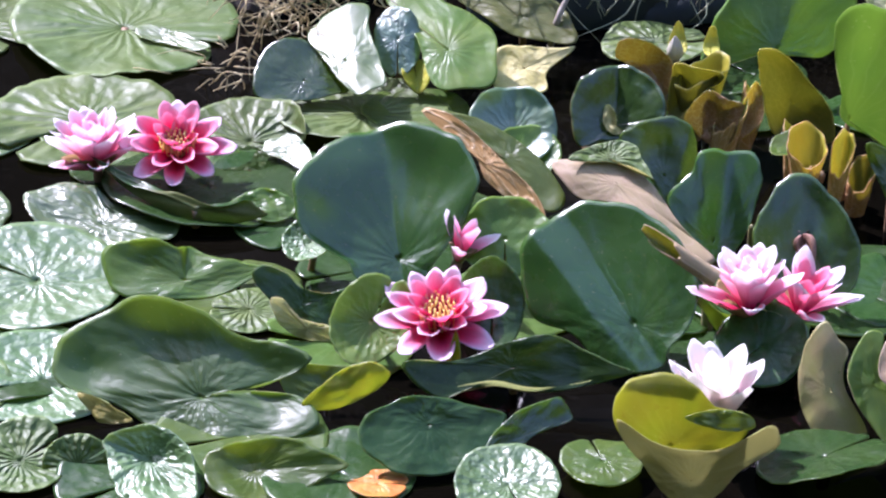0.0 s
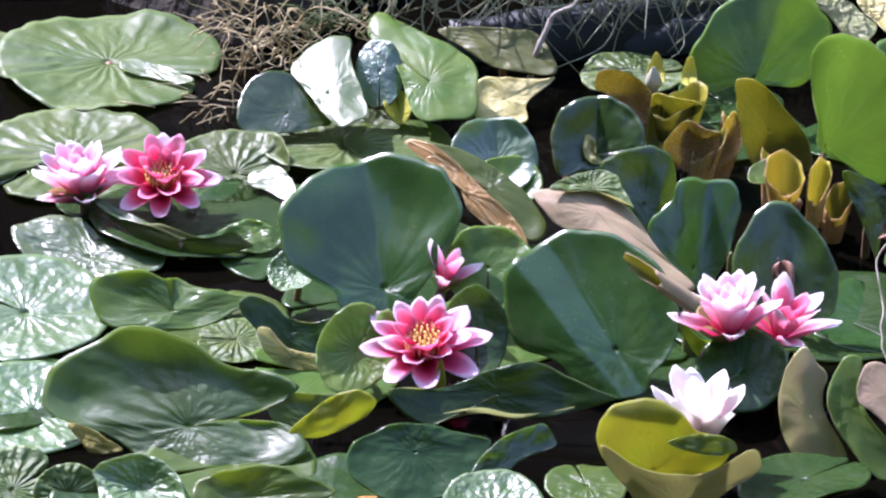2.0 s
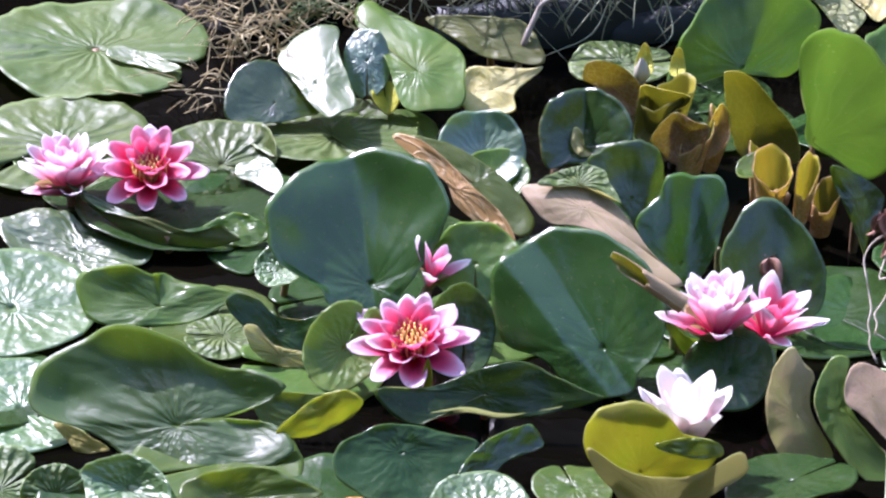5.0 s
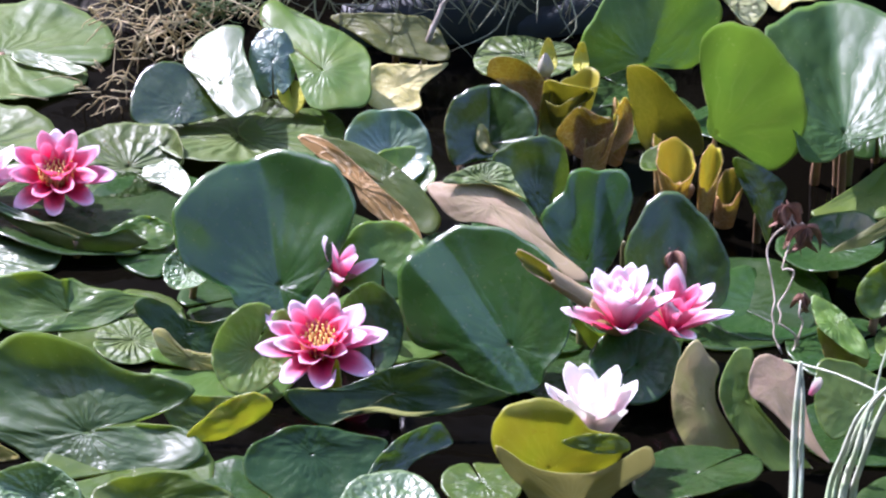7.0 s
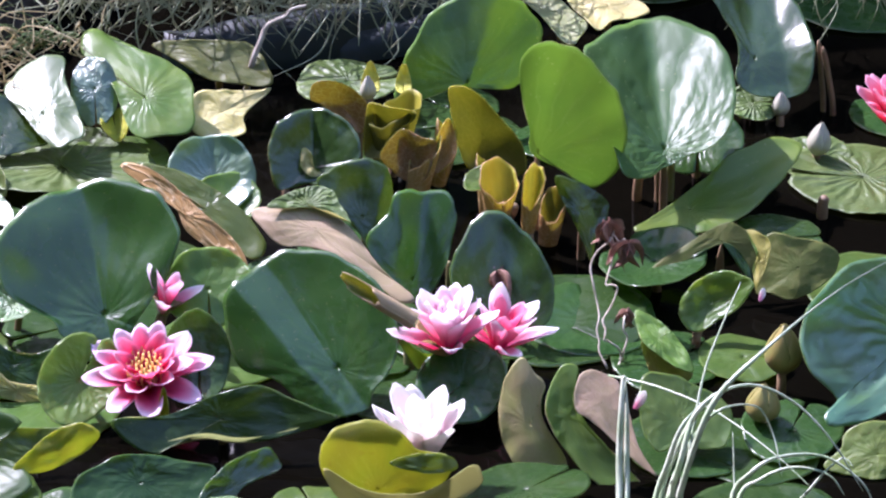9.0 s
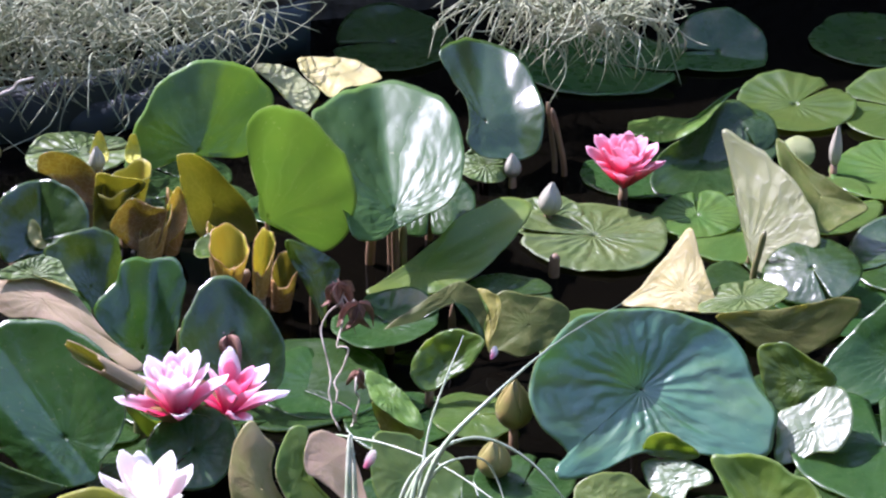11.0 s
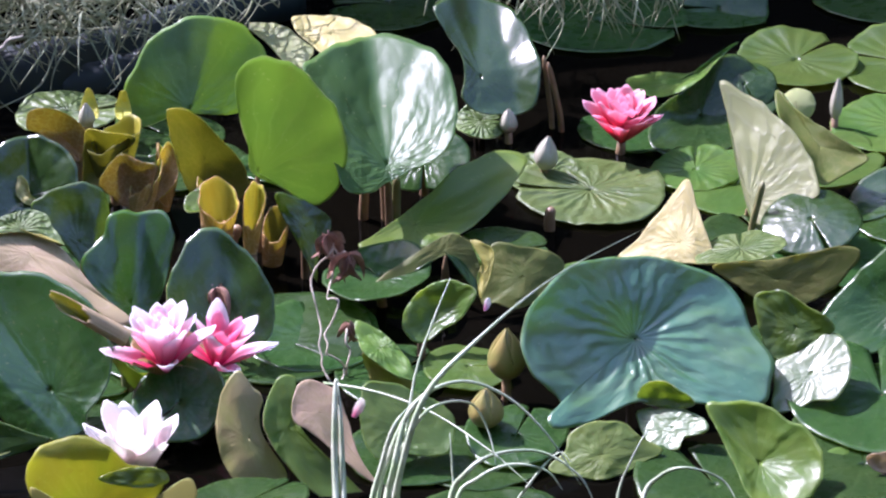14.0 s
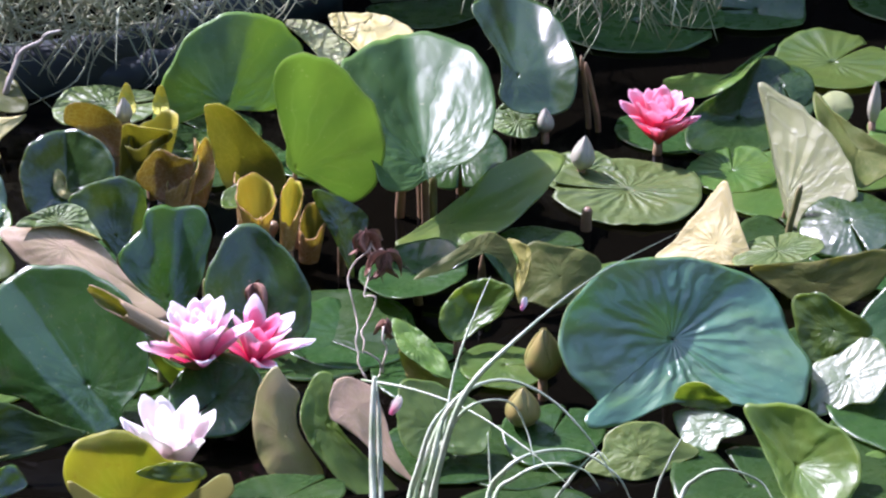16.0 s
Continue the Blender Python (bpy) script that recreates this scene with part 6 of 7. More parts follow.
sheet = free_leaf('greyish floating leaf with wet gloss', (-0.284, 0.057, 0.007, 10.648, 4.99, 0.098), [(14, 0.0626, 0.0035), (24, 0.035, 0.0022), (77, 0.0288, 0.0014), (107, 0.0495, 0.0031), (128, 0.0585, 0.0055), (148, 0.0669, 0.0077), (161, 0.0737, 0.0046), (178, 0.0598, 0.0014), (-154, 0.0448, 0.0021), (-97, 0.0398, 0.0049), (-47, 0.0389, 0.0057), (-16, 0.062, 0.0065)], 'glossy', 'olive', 1.4)
sheet = folded_leaf('folded leaf with a lime lobe turned over', (-0.0885, -0.2235, 0.0127, 48, 0, -4), [(-177, 0.0253), (-140, 0.0159), (-45, 0.0125), (1, 0.0277), (14, 0.0435), (22, 0.0499), (37, 0.0416), (55, 0.028), (121, 0.0268), (149, 0.0354), (165, 0.0344)], 'green', 'under_lime', bowl=2)
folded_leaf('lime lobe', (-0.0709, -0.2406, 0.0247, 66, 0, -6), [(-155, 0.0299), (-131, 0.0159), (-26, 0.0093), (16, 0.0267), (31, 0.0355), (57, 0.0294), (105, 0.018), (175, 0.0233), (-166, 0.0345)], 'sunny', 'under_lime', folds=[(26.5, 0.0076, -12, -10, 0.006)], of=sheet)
sheet = free_leaf('floating leaf with a pointed lobe', (-0.135, -0.309, 0.005, 22.723, -1.845, -1.728), [(-1, 0.0674, 0.0077), (9, 0.0502, 0.0111), (38, 0.0314, 0.0117), (88, 0.0181, 0.013), (150, 0.0281, 0.009), (174, 0.0366, 0.005), (-139, 0.0347, 0.0105), (-79, 0.036, 0.0134), (-13, 0.0509, 0.0032)], 'green', 'under_green', 1.4, ribs=0.01)
sheet = free_leaf('white-shining ribbed leaf near the pond edge', (-0.211, -0.294, 0.006, 17.83, -3.779, -2.121), [(-134, 0.0333, 0.0093), (-99, 0.0496, 0.0142), (-54, 0.0623, 0.0127), (-31, 0.0426, 0.0088), (3, 0.0287, 0.0123), (78, 0.0176, 0.0174), (161, 0.0317, 0.0156), (179, 0.0296, 0.0082)], 'glossy', 'under_green', 1.2, ribs=0.03)
sheet = free_leaf('folded leaf, half dark and half shining white', (0.718, -0.198, 0.045, 54.157, -6.256, -21.108), [(-152, 0.0284, 0.0043), (-118, 0.0291, 0.0021), (-62, 0.018, 0.0015), (-6, 0.029, 0.0003), (18, 0.0256, 0.0033), (60, 0.0185, 0.0053), (106, 0.0302, 0.0008), (126, 0.036, 0.0034), (145, 0.0399, 0.0)], 'green', 'under_green', 1.3)
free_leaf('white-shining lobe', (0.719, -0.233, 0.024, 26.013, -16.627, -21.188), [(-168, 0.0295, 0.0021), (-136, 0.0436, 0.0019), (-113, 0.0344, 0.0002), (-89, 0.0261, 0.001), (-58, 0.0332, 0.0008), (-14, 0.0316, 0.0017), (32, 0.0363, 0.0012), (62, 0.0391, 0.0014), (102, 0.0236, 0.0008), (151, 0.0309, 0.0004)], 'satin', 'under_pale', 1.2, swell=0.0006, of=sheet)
sheet = free_leaf('small folded leaf with white shine', (0.598, -0.253, 0.028, 81.801, -4.145, -35.356), [(-45, 0.0087, 0.0045), (3, 0.0232, 0.0069), (45, 0.015, 0.0059), (112, 0.0153, 0.0035), (155, 0.0203, 0.0059), (-170, 0.0204, 0.007)], 'green', 'under_green', 1.2)
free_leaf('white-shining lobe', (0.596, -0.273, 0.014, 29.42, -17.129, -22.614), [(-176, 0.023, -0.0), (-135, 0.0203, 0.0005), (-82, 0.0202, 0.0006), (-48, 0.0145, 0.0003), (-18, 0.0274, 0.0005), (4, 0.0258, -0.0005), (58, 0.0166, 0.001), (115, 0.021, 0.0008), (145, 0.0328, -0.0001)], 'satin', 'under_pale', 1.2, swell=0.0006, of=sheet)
sheet = free_leaf('light green leaf with shining edge', (0.645, -0.331, 0.012, 35.412, -7.838, -18.588), [(141, 0.0374, 0.0131), (-166, 0.0185, 0.0137), (-94, 0.0382, 0.0176), (-53, 0.049, 0.0154), (-26, 0.0495, 0.0126), (0, 0.046, 0.0146), (28, 0.0416, 0.0122), (46, 0.0359, 0.0145), (83, 0.0411, 0.0147), (114, 0.0481, 0.0167), (131, 0.0557, 0.0136)], 'fresh', 'under_green', 1.2)
sheet = free_leaf('leaf cupped below the pink flowers', (0.219, -0.152, 0.028, 85.976, -1.514, -24.363), [(156, 0.0257, 0.0049), (-119, 0.0115, 0.0022), (-19, 0.0191, -0.0031), (34, 0.0312, -0.0001), (45, 0.019, 0.0051), (123, 0.016, 0.0122), (139, 0.0354, -0.0038), (143, 0.0455, -0.0011)], 'under_lime', 'green', 1.4)
free_leaf('dark green lobe', (0.25, -0.169, 0.024, 56.328, -5.036, -18.545), [(158, 0.0138, 0.0088), (-134, 0.0208, 0.0103), (-86, 0.0237, 0.0098), (-44, 0.0281, 0.0078), (-13, 0.0235, 0.0081), (21, 0.0213, 0.0107), (71, 0.0183, 0.0093), (110, 0.0213, 0.0092)], 'dark', 'under_green', 1.2, of=sheet)
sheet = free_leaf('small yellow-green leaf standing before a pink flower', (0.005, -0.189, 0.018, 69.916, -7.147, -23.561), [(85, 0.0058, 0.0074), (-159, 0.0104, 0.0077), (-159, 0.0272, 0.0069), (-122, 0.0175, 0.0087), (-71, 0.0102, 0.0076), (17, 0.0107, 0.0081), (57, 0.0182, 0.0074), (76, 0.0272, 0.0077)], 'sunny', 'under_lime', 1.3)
sheet = folded_leaf('upright bright green leaf lit from behind', (0.3380, 0.0870, 0.0823, 86, 0, -6), [(-34, 0.0273), (-33, 0.0557), (-17, 0.0655), (2, 0.0727), (20, 0.0798), (37, 0.0866), (52, 0.0922), (67, 0.0998), (74, 0.1037), (85, 0.1047), (95, 0.0991), (100, 0.0877), (103, 0.0705), (105, 0.0501), (107, 0.0241), (179, 0.0048)], 'lime', 'under_green', folds=[(86.8, 0.0, -14, 8, 0.02)], bowl=0.5)
sheet = folded_leaf('long slanting leaf with glossy edge', (0.4699, 0.0688, 0.0291, 22, 0, 2), [(-60, 0.0345), (-20, 0.0493), (4, 0.0713), (18, 0.1005), (26, 0.1252), (32, 0.1328), (38, 0.1225), (43, 0.1013), (50, 0.072), (58, 0.0417), (105, 0.0158), (-171, 0.0362), (-164, 0.0564), (-142, 0.0451), (-108, 0.034)], 'fresh', 'under_pale', folds=[(28.3, 0.0068, 4, 14, 0.004)])
sheet = free_leaf('olive leaf lying along the bank', (0.077, 0.377, 0.052, 30.731, -2.525, -8.699), [(177, 0.0407, 0.0007), (-122, 0.0232, 0.003), (-54, 0.0335, -0.0013), (-30, 0.0593, 0.001), (-12, 0.0502, 0.0014), (29, 0.0361, -0.0003), (72, 0.0233, 0.0016), (141, 0.0392, 0.0022), (161, 0.0685, -0.0007)], 'olive', 'under_olive', 1.4)
sheet = folded_leaf('drooping yellow-green leaf bent over its stalk', (0.0061, 0.3195, 0.0449, 30, 0, -20), [(149, 0.0876), (148, 0.0669), (168, 0.0332), (-107, 0.032), (-83, 0.0461), (-54, 0.0491), (-29, 0.0587), (-2, 0.0476), (37, 0.0462), (66, 0.0475), (108, 0.0595), (125, 0.0835), (132, 0.1059), (141, 0.1063)], 'fresh', 'under_lime', folds=[(140.7, -0.0083, 8, -10, 0.006)], bowl=-0.8, ribs=0.01)
sheet = free_leaf('small round cupped leaf', (0.452, -0.097, 0.033, 50.074, -5.74, -19.486), [(22, 0.0374, 0.0104), (40, 0.0333, 0.0094), (71, 0.0274, 0.0069), (116, 0.021, 0.0056), (167, 0.0219, 0.0086), (-160, 0.0266, 0.0101), (-133, 0.0284, 0.0106), (-109, 0.0264, 0.0078), (-71, 0.0163, 0.0036), (-8, 0.0241, 0.0079)], 'green', 'under_pale', 1.4)
sheet = free_leaf('wrinkled pale yellow leaf lying on the bank edge', (0.077, 0.328, 0.021, 33.204, 1.221, -8.008), [(-142, 0.0333, -0.0004), (-94, 0.0291, 0.0034), (-46, 0.0325, 0.0027), (-14, 0.0214, 0.0051), (20, 0.0342, -0.0007), (31, 0.0525, 0.0012), (41, 0.0353, 0.0034), (103, 0.0237, 0.0027), (148, 0.0322, 0.0036)], 'under_straw', 'yellow', 1.2, ribs=0.008)
sheet = free_leaf('dry curled scrap of leaf', (0.735, -0.354, 0.016, 68.759, 1.144, -8.633), [(-155, 0.0119, 0.0013), (-82, 0.0081, 0.0042), (-11, 0.0119, 0.0007), (30, 0.0114, 0.0024), (126, 0.0088, 0.0036), (167, 0.0155, 0.0013)], 'under_tan', 'under_tan', 1.3)
fallen_petal('small white petal lying by the sedge', (0.353, -0.277, 0.055), (70, -60, 20), 0.016)
fallen_petal('small white petal in the shade', (0.497, -0.077, 0.02), (40, -30, 60), 0.012)
# tan leaf whose sunlight is put into the colour by the pale material
sheet = free_leaf('tan leaf on the bank edge, coloured pale as if sunlit', (0.42, 0.458, 0.041, 9.642, -4.945, -14.309), [(174, 0.017, 0.0002), (-86, 0.0376, 0.002), (-72, 0.0511, -0.0003), (-59, 0.0429, 0.0003), (-24, 0.0314, 0.0006), (36, 0.0166, 0.0007), (94, 0.0328, 0.0007), (118, 0.0494, 0.0007), (136, 0.0576, 0.0004)], 'under_pale', 'olive', 1.8)
sheet = free_leaf('pale brown dry leaf lying behind a tan leaf', (0.471, 0.472, 0.046, 10.035, -2.231, -13.859), [(-174, 0.0363, 0.0005), (-128, 0.0334, 0.0014), (-97, 0.0461, 0.0017), (-76, 0.0292, 0.0007), (-38, 0.0372, 0.0014), (-9, 0.0429, 0.0005), (60, 0.0256, 0.0017), (124, 0.0327, 0.002), (149, 0.0509, 0.0007)], 'under_straw', 'olive', 1.8)
sheet = folded_leaf('olive folded leaf with a yellow crease', (0.4767, -0.0205, 0.0459, 40, 0, -14), [(-145, 0.056), (-145, 0.0336), (-137, 0.0063), (-16, 0.0124), (-39, 0.0329), (-51, 0.0475), (-36, 0.0482), (4, 0.0572), (16, 0.0372), (33, 0.0247), (71, 0.0194), (123, 0.0139), (-171, 0.0285), (-157, 0.0553), (-149, 0.0725)], 'under_olive', 'dark', folds=[(-105.2, -0.0007, -14, 8, 0.004)], bowl=-1.5)
folded_leaf('olive side behind the crease', (0.5364, -0.0465, 0.0309, 44, 0, -6), [(-156, 0.0391), (-140, 0.032), (-99, 0.0271), (-21, 0.0269), (15, 0.0376), (40, 0.0339), (91, 0.0271), (131, 0.0386)], 'under_olive', 'dark', folds=[(-93.8, -0.0023, -12, -12, 0.008)], of=sheet)
folded_leaf('yellow crease', (0.5019, -0.0532, 0.0430, 46, 0, -30), [(119, 0.0103), (-115, 0.009), (-83, 0.0238), (-50, 0.0084), (67, 0.0145), (92, 0.0222), (125, 0.0304)], 'under_yellow', 'green', of=sheet)
sheet = folded_leaf('upright folded lime leaf beside sedge', (0.3930, -0.1753, 0.0523, 28, 0, 2), [(-169, 0.0155), (-105, 0.0174), (-76, 0.0288), (-59, 0.0382), (-43, 0.026), (5, 0.0115), (90, 0.0168), (108, 0.0242), (123, 0.0293)], 'lime', 'under_yellow', folds=[(-59.4, -0.0011, 4, 10, 0.003)])
folded_leaf('yellow underside of the lower half', (0.3967, -0.1822, 0.0294, 66, 0, -18), [(173, 0.0153), (-125, 0.0133), (-71, 0.0138), (-29, 0.02), (-7, 0.0216), (-1, 0.0089), (126, 0.0098), (139, 0.027)], 'under_yellow', 'lime', of=sheet)
sheet = folded_leaf('pale ribbed underside of a leaf standing on edge', (0.7712, 0.0735, 0.0242, 36, 0, -38), [(-1, 0.0469), (9, 0.0636), (31, 0.0612), (58, 0.065), (82, 0.0744), (101, 0.0921), (112, 0.1065), (120, 0.1179), (121, 0.0863), (124, 0.0523), (141, 0.0121), (-69, 0.021), (-56, 0.0383), (-28, 0.035)], 'under_pale', 'green', folds=[(118.1, 0.0008, 0, 8, 0.006)], bowl=0.8, ribs=0.02)
sheet = free_leaf('olive-brown leaf underside bent beside a pale leaf', (0.848, 0.11, 0.049, 20.204, 5.798, -11.186), [(151, 0.0421, 0.011), (-129, 0.0278, 0.0125), (-95, 0.0498, -0.0004), (-65, 0.0398, 0.0012), (-22, 0.0448, 0.0074), (-9, 0.0292, 0.0079), (83, 0.0163, 0.0092), (116, 0.0429, 0.0063), (117, 0.077, -0.0012)], 'under_olive', 'green', 1.8)
sheet = folded_leaf('straw-coloured cone-shaped leaf underside', (0.6852, 0.0019, 0.0243, 38, 0, -34), [(-20, 0.0359), (21, 0.0247), (74, 0.032), (98, 0.0598), (114, 0.0457), (149, 0.0355), (-176, 0.0413), (-161, 0.0557), (-139, 0.0269), (-49, 0.0242)], 'under_straw', 'olive', folds=[(110.7, -0.0128, -14, -16, 0.006)], ribs=0.014)
sheet = folded_leaf('leaf bent up, with olive underside and yellow rim', (0.7415, -0.0853, 0.0266, 58, 0, -12), [(-34, 0.033), (-5, 0.0508), (17, 0.073), (27, 0.0628), (43, 0.0315), (120, 0.0186), (164, 0.0483), (171, 0.0518), (-175, 0.035), (-143, 0.0237), (-67, 0.0228)], 'under_olive', 'yellow', folds=[(7.0, 0.0156, -16, 6, 0.006)])
sheet = free_leaf('dark leaf beside the red flower with a raised pale rim', (0.793, 0.282, 0.009, 22.156, 7.144, -10.386), [(30, 0.0808, 0.0179), (48, 0.0786, 0.0151), (64, 0.0757, 0.0212), (74, 0.064, 0.0221), (114, 0.0229, 0.024), (180, 0.034, 0.0181), (-160, 0.052, 0.007), (-134, 0.0781, 0.0123), (-115, 0.0836, 0.0207), (-88, 0.0692, 0.023), (-57, 0.0576, 0.0207), (7, 0.0723, 0.0093), (22, 0.0819, 0.0107)], 'dark', 'under_green', 1.3)
free_leaf('pale green rim turned outwards', (0.781, 0.315, 0.032, 0.255, -23.21, -13.701), [(165, 0.0507, 0.0035), (-128, 0.0316, 0.0019), (-60, 0.0288, 0.0027), (20, 0.0468, 0.0007), (28, 0.0732, 0.0025), (23, 0.0401, 0.0058), (36, 0.0138, 0.0006), (114, 0.0413, -0.0016), (139, 0.0667, 0.0039)], 'fresh', 'dark', 1.2, of=sheet)
sheet = free_leaf('dark leaf with a light wavy rim', (0.817, -0.153, 0.03, 40.11, -11.688, -22.646), [(125, 0.0394, 0.0056), (173, 0.05, 0.0027), (-163, 0.0667, 0.0098), (-139, 0.0696, 0.0208), (-113, 0.0496, 0.0157), (-67, 0.0303, 0.0028), (-20, 0.049, -0.0035), (0, 0.0774, 0.0112), (27, 0.0755, 0.0197), (60, 0.0641, 0.014), (85, 0.0519, 0.0087)], 'dark', 'under_green', 1.6)
sheet = folded_leaf('olive leaf near the pond edge', (0.5345, -0.2981, 0.0129, 34, 0, -8), [(-145, 0.0265), (-82, 0.0194), (-7, 0.0321), (8, 0.0484), (27, 0.0352), (54, 0.0328), (94, 0.0276), (137, 0.0291), (166, 0.0272), (-169, 0.0405)], 'olive', 'green', folds=[(88.0, 0.0029, -10, -12, 0.006)])
sheet = folded_leaf('bronze-green underside of a boat-shaped upright leaf', (0.2802, -0.2482, 0.0286, 56, 0, -6), [(-30, 0.0196), (26, 0.0104), (66, 0.0214), (69, 0.032), (86, 0.0407), (96, 0.0508), (108, 0.0451), (132, 0.0323), (175, 0.0234), (-139, 0.0251), (-110, 0.0324), (-81, 0.0331), (-53, 0.0406), (-45, 0.0378)], 'under_bronze', 'fresh', folds=[(93.1, 0.0029, -22, -10, 0.012)], bowl=-1)
sheet = folded_leaf('tall bright green leaf with one side folded over', (0.3096, -0.2558, 0.0395, 50, 0, -10), [(-13, 0.0093), (78, 0.0193), (82, 0.0357), (93, 0.0391), (107, 0.035), (129, 0.0263), (169, 0.0195), (-147, 0.0179), (-96, 0.028), (-73, 0.0486), (-59, 0.0691), (-45, 0.0786), (-42, 0.0616), (-39, 0.0328)], 'fresh', 'under_tan', folds=[(112.1, -0.0056, 14, -14, 0.006)])
folded_leaf('tan underside of the folded side', (0.3309, -0.2638, 0.0539, 42, 0, -6), [(-28, 0.0239), (35, 0.019), (64, 0.0216), (102, 0.0261), (125, 0.0266), (158, 0.0213), (-162, 0.0206), (-126, 0.0165), (-78, 0.0288), (-62, 0.053), (-56, 0.0688), (-52, 0.042)], 'under_tan', 'fresh', folds=[(125.4, 0.0011, 10, -12, 0.008)], of=sheet)

# low leaves lying on the water between the others; dark ones carry shade in their colour
leaf('low green leaf floating between others', (-0.351, -0.425, 0.0030, 2.5, -2.8, 168), 0.065, 'dark', 'green', gap=4.6, wrinkle=0.0, wave=0.027)
leaf('low green leaf floating between others', (-0.330, -0.153, 0.0018, 1.8, -2.2, 222), 0.060, 'dark', 'green', gap=2.5, wrinkle=0.0, wave=0.029)
leaf('low green leaf floating between others', (-0.395, -0.024, 0.0018, -1.1, -1.8, 315), 0.046, 'green', 'green', gap=2.8, wrinkle=0.0, wave=0.028)
leaf('low green leaf floating between others', (-0.297, 0.088, 0.0022, -2.0, -2.1, 23), 0.049, 'dark', 'green', gap=5.3, wrinkle=0.0, wave=0.018)
leaf('low green leaf floating between others', (-0.320, 0.248, 0.0024, -1.9, -1.5, 338), 0.046, 'green', 'green', gap=3.4, wrinkle=0.0, wave=0.012)
leaf('low green leaf floating between others', (-0.223, -0.321, 0.0033, -1.5, -0.2, 212), 0.054, 'dark', 'green', gap=5.4, wrinkle=0.0, wave=0.001)
leaf('low green leaf floating between others', (-0.280, 0.171, 0.0016, 2.9, 0.2, 146), 0.046, 'dark', 'green', gap=5.0, wrinkle=0.0, wave=0.010)
leaf('low green leaf floating between others', (-0.146, -0.462, 0.0018, -0.8, -2.6, 151), 0.052, 'dark', 'green', gap=3.8, wrinkle=0.0, wave=0.030)
leaf('low green leaf floating between others', (-0.075, -0.311, 0.0030, -0.1, -1.3, 145), 0.054, 'dark', 'green', gap=2.5, wrinkle=0.0, wave=0.025)
leaf('low green leaf floating between others', (-0.148, -0.259, 0.0019, -0.0, 0.1, 197), 0.063, 'green', 'green', gap=3.4, wrinkle=0.0, wave=0.024)
leaf('low green leaf floating between others', (-0.081, -0.128, 0.0022, 1.2, -1.3, 175), 0.060, 'green', 'green', gap=4.9, wrinkle=0.0, wave=0.029)
leaf('low green leaf floating between others', (-0.161, -0.059, 0.0030, -1.0, -1.4, 104), 0.053, 'green', 'green', gap=4.6, wrinkle=0.0, wave=0.024)
leaf('low green leaf floating between others', (-0.111, 0.069, 0.0022, 2.1, 2.2, 248), 0.062, 'dark', 'green', gap=5.8, wrinkle=0.0, wave=0.016)
leaf('low green leaf floating between others', (-0.148, 0.140, 0.0025, 1.1, 1.3, 263), 0.064, 'dark', 'green', gap=4.5, wrinkle=0.0, wave=0.028)
leaf('low green leaf floating between others', (-0.036, -0.459, 0.0029, 2.9, 2.9, 60), 0.046, 'dark', 'green', gap=2.4, wrinkle=0.0, wave=0.029)
leaf('low green leaf floating between others', (-0.055, -0.013, 0.0029, 0.3, 2.8, 198), 0.063, 'dark', 'green', gap=2.4, wrinkle=0.0, wave=0.016)
leaf('low green leaf floating between others', (-0.006, 0.065, 0.0023, 1.9, 0.9, 133), 0.062, 'dark', 'green', gap=2.6, wrinkle=0.0, wave=0.011)
leaf('low green leaf floating between others', (-0.024, 0.279, 0.0022, 2.5, 0.2, 117), 0.051, 'green', 'green', gap=3.5, wrinkle=0.0, wave=0.013)
leaf('low green leaf floating between others', (0.067, -0.454, 0.0023, -1.1, 2.9, 177), 0.054, 'dark', 'green', gap=2.6, wrinkle=0.0, wave=0.001)
leaf('low green leaf floating between others', (0.058, -0.068, 0.0029, -1.3, -0.0, 357), 0.062, 'green', 'green', gap=4.6, wrinkle=0.0, wave=0.018)
leaf('low green leaf floating between others', (0.127, 0.037, 0.0026, -1.0, -1.2, 191), 0.049, 'dark', 'green', gap=3.4, wrinkle=0.0, wave=0.020)
leaf('low green leaf floating between others', (0.175, -0.418, 0.0029, 1.3, 2.4, 167), 0.053, 'dark', 'green', gap=3.2, wrinkle=0.0, wave=0.000)
leaf('low green leaf floating between others', (0.229, -0.117, 0.0024, 0.2, -2.7, 264), 0.055, 'dark', 'green', gap=5.3, wrinkle=0.0, wave=0.024)
leaf('low green leaf floating between others', (0.176, -0.068, 0.0035, 1.2, -2.7, 303), 0.065, 'dark', 'green', gap=4.5, wrinkle=0.0, wave=0.025)
leaf('low green leaf floating between others', (0.188, 0.084, 0.0024, -1.9, -1.9, 289), 0.059, 'dark', 'green', gap=4.5, wrinkle=0.0, wave=0.001)
leaf('low green leaf floating between others', (0.184, 0.265, 0.0018, -0.4, -1.1, 216), 0.063, 'dark', 'green', gap=3.4, wrinkle=0.0, wave=0.020)
leaf('low green leaf floating between others', (0.275, -0.068, 0.0024, -0.7, -0.2, 347), 0.054, 'dark', 'green', gap=5.2, wrinkle=0.0, wave=0.001)
leaf('low green leaf floating between others', (0.293, 0.288, 0.0018, 0.7, -0.9, 85), 0.062, 'dark', 'green', gap=5.7, wrinkle=0.0, wave=0.021)
leaf('low green leaf floating between others', (0.291, 0.353, 0.0021, 0.8, 2.8, 130), 0.051, 'dark', 'green', gap=4.4, wrinkle=0.0, wave=0.017)
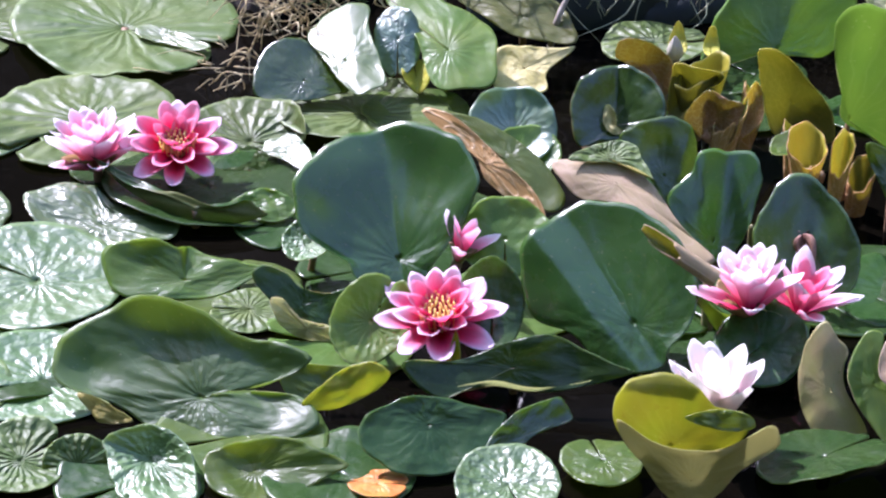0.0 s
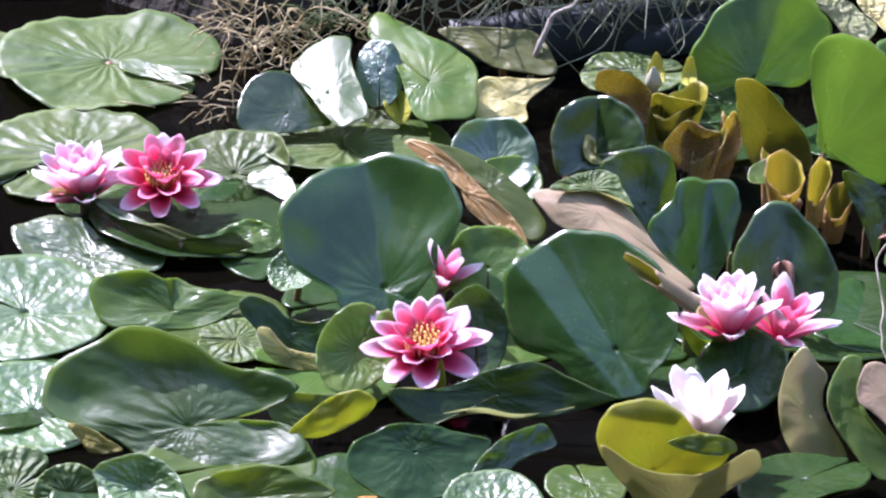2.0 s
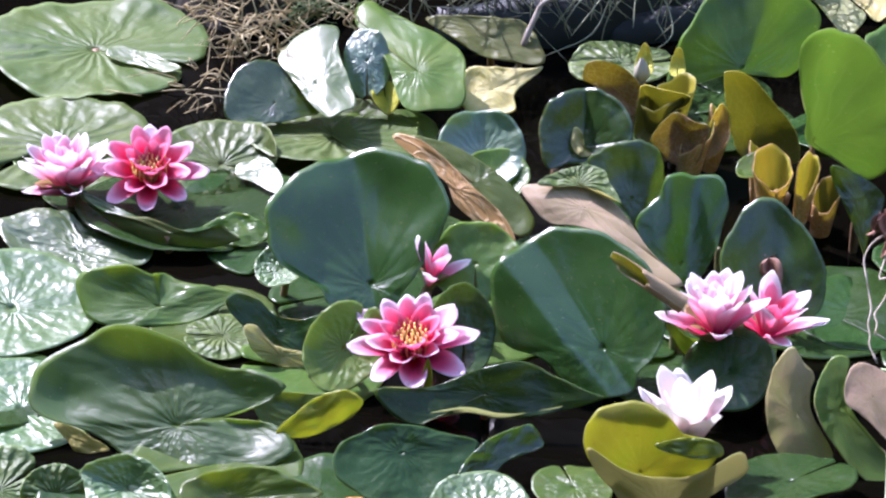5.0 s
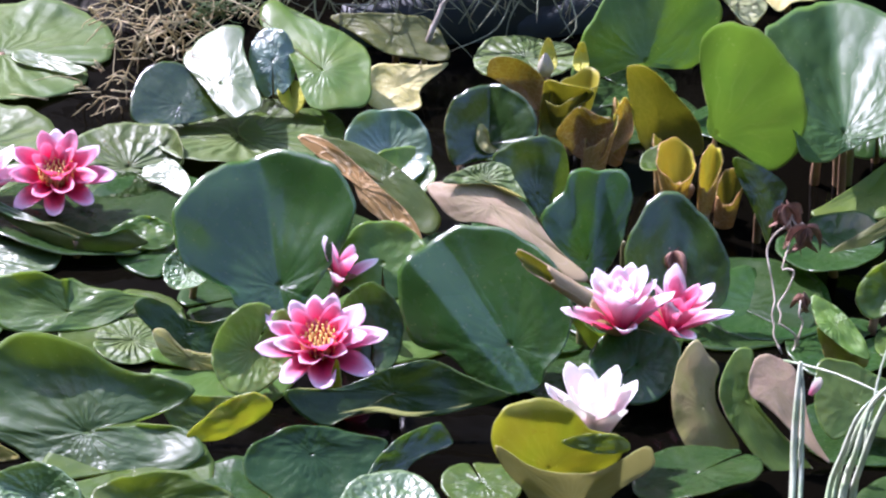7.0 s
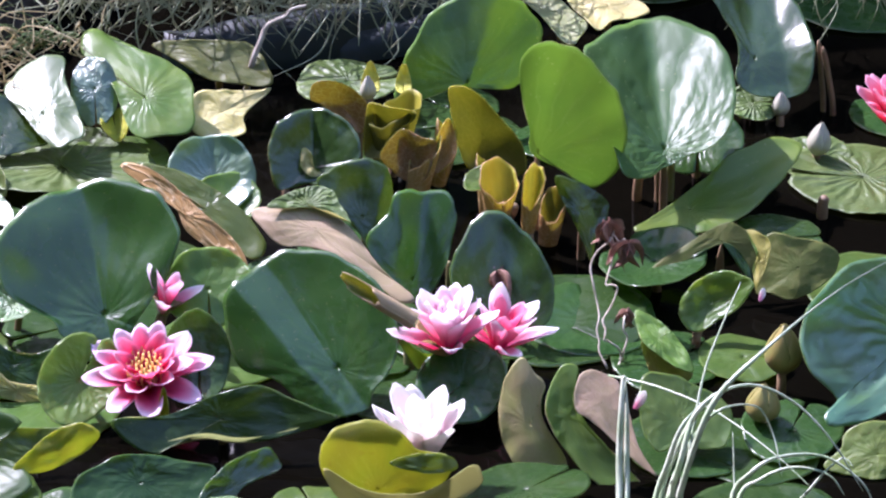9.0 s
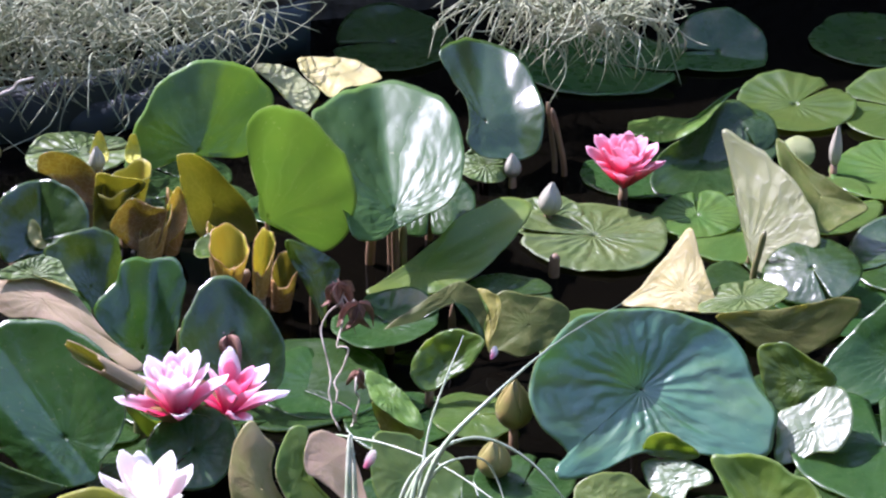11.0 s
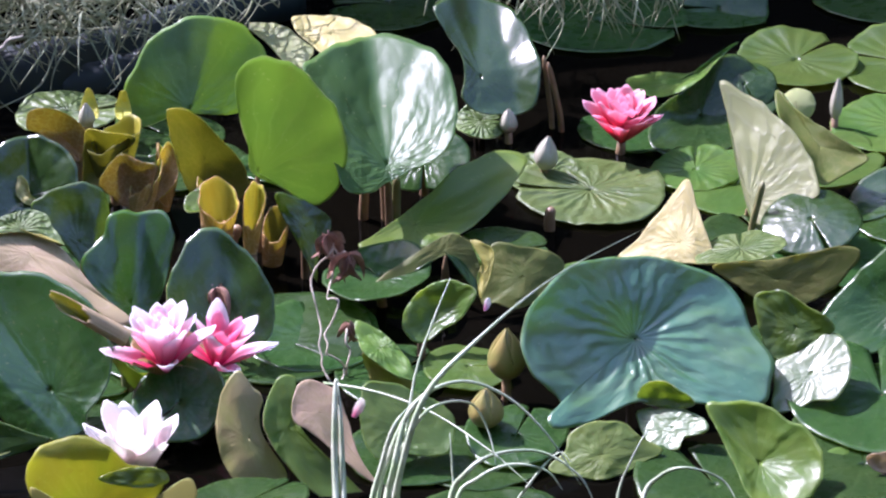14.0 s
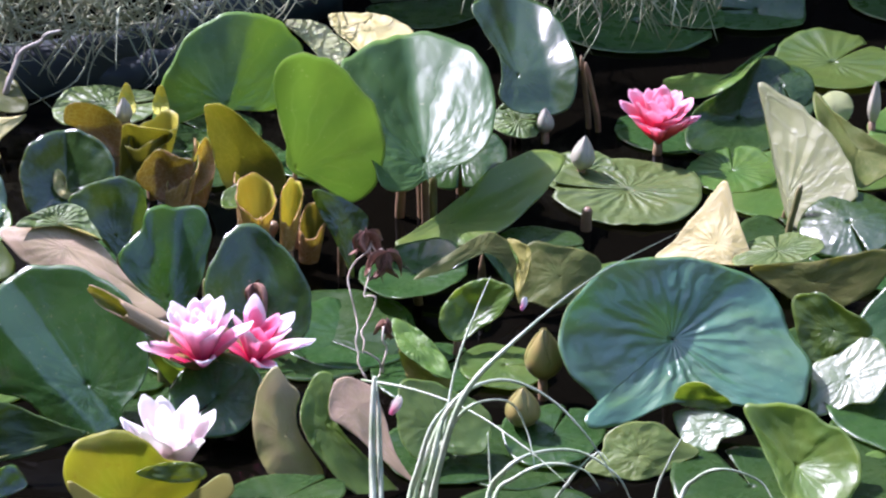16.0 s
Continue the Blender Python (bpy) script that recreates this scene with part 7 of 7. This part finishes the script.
leaf('low green leaf floating between others', (0.402, -0.441, 0.0024, 2.3, 0.7, 154), 0.042, 'dark', 'green', gap=3.8, wrinkle=0.0, wave=0.006)
leaf('low green leaf floating between others', (0.436, -0.366, 0.0024, 0.3, -2.3, 295), 0.063, 'dark', 'green', gap=4.7, wrinkle=0.0, wave=0.001)
leaf('low green leaf floating between others', (0.403, -0.249, 0.0016, -2.9, -0.3, 306), 0.050, 'dark', 'green', gap=2.5, wrinkle=0.0, wave=0.020)
leaf('low green leaf floating between others', (0.410, -0.130, 0.0019, -2.9, -1.6, 28), 0.046, 'dark', 'green', gap=5.6, wrinkle=0.0, wave=0.021)
leaf('low green leaf floating between others', (0.393, 0.267, 0.0024, -0.3, 1.1, 61), 0.048, 'dark', 'green', gap=4.2, wrinkle=0.0, wave=0.030)
leaf('low green leaf floating between others', (0.449, -0.268, 0.0025, -0.6, 0.2, 30), 0.046, 'dark', 'green', gap=5.2, wrinkle=0.0, wave=0.003)
leaf('low green leaf floating between others', (0.609, -0.338, 0.0031, 2.8, 1.0, 99), 0.059, 'dark', 'green', gap=4.8, wrinkle=0.0, wave=0.001)
leaf('low green leaf floating between others', (0.603, -0.037, 0.0030, 0.4, -0.3, 294), 0.058, 'green', 'green', gap=5.1, wrinkle=0.0, wave=0.001)
leaf('low green leaf floating between others', (0.657, -0.463, 0.0024, -1.5, 2.7, 6), 0.062, 'green', 'green', gap=3.7, wrinkle=0.0, wave=0.011)
leaf('low green leaf floating between others', (0.728, -0.369, 0.0030, -2.4, 0.2, 62), 0.062, 'green', 'green', gap=2.6, wrinkle=0.0, wave=0.023)
leaf('low green leaf floating between others', (0.736, -0.156, 0.0016, 1.0, -2.0, 170), 0.046, 'dark', 'green', gap=4.4, wrinkle=0.0, wave=0.003)
leaf('low green leaf floating between others', (0.773, 0.032, 0.0033, -0.6, -1.7, 100), 0.054, 'dark', 'green', gap=3.2, wrinkle=0.0, wave=0.015)
leaf('low green leaf floating between others', (0.731, 0.279, 0.0033, -2.6, -0.0, 126), 0.058, 'dark', 'green', gap=5.3, wrinkle=0.0, wave=0.015)
leaf('low green leaf floating between others', (0.783, -0.429, 0.0031, -0.7, -2.9, 184), 0.057, 'green', 'green', gap=4.5, wrinkle=0.0, wave=0.024)
leaf('low green leaf floating between others', (0.812, -0.329, 0.0025, 0.3, 1.1, 162), 0.054, 'green', 'green', gap=5.7, wrinkle=0.0, wave=0.021)
leaf('low green leaf floating between others', (0.807, -0.238, 0.0027, 1.1, 0.1, 102), 0.051, 'dark', 'green', gap=2.1, wrinkle=0.0, wave=0.023)
leaf('low green leaf floating between others', (0.853, -0.118, 0.0034, -2.9, 2.6, 84), 0.052, 'dark', 'green', gap=5.0, wrinkle=0.0, wave=0.020)
leaf('low green leaf floating between others', (0.827, -0.016, 0.0030, 0.7, -1.7, 186), 0.062, 'dark', 'green', gap=3.0, wrinkle=0.0, wave=0.029)
leaf('low green leaf floating between others', (0.787, 0.141, 0.0033, 0.7, -0.7, 39), 0.064, 'green', 'green', gap=5.6, wrinkle=0.0, wave=0.021)
leaf('low green leaf floating between others', (0.905, -0.432, 0.0023, -1.6, -0.1, 215), 0.055, 'dark', 'green', gap=3.2, wrinkle=0.0, wave=0.008)
leaf('low green leaf floating between others', (0.867, -0.263, 0.0019, -1.9, 0.6, 233), 0.056, 'green', 'green', gap=3.3, wrinkle=0.0, wave=0.002)
leaf('low green leaf floating between others', (0.982, -0.162, 0.0019, -0.2, -0.7, 325), 0.044, 'green', 'green', gap=4.5, wrinkle=0.0, wave=0.024)
leaf('low green leaf floating between others', (0.924, -0.070, 0.0022, -0.8, 1.6, 207), 0.045, 'dark', 'green', gap=4.9, wrinkle=0.0, wave=0.024)
leaf('low green leaf floating between others', (0.971, 0.073, 0.0028, 2.8, -2.4, 37), 0.065, 'dark', 'green', gap=2.8, wrinkle=0.0, wave=0.010)
leaf('low green leaf floating between others', (0.877, 0.183, 0.0020, 2.6, -0.2, 2), 0.060, 'green', 'green', gap=5.8, wrinkle=0.0, wave=0.004)
leaf('low green leaf floating between others', (0.994, -0.462, 0.0030, -2.5, -2.3, 147), 0.057, 'dark', 'green', gap=4.1, wrinkle=0.0, wave=0.002)
leaf('low green leaf floating between others', (1.049, -0.356, 0.0020, -2.4, -0.1, 354), 0.044, 'green', 'green', gap=5.4, wrinkle=0.0, wave=0.026)
leaf('low green leaf floating between others', (1.027, -0.069, 0.0032, -2.5, 2.8, 70), 0.065, 'dark', 'green', gap=2.0, wrinkle=0.0, wave=0.016)
leaf('low green leaf floating between others', (1.087, 0.066, 0.0015, -2.0, 1.6, 180), 0.053, 'green', 'green', gap=5.8, wrinkle=0.0, wave=0.020)
leaf('low green leaf floating between others', (1.050, 0.273, 0.0024, 2.4, -2.9, 294), 0.062, 'dark', 'green', gap=5.6, wrinkle=0.0, wave=0.004)
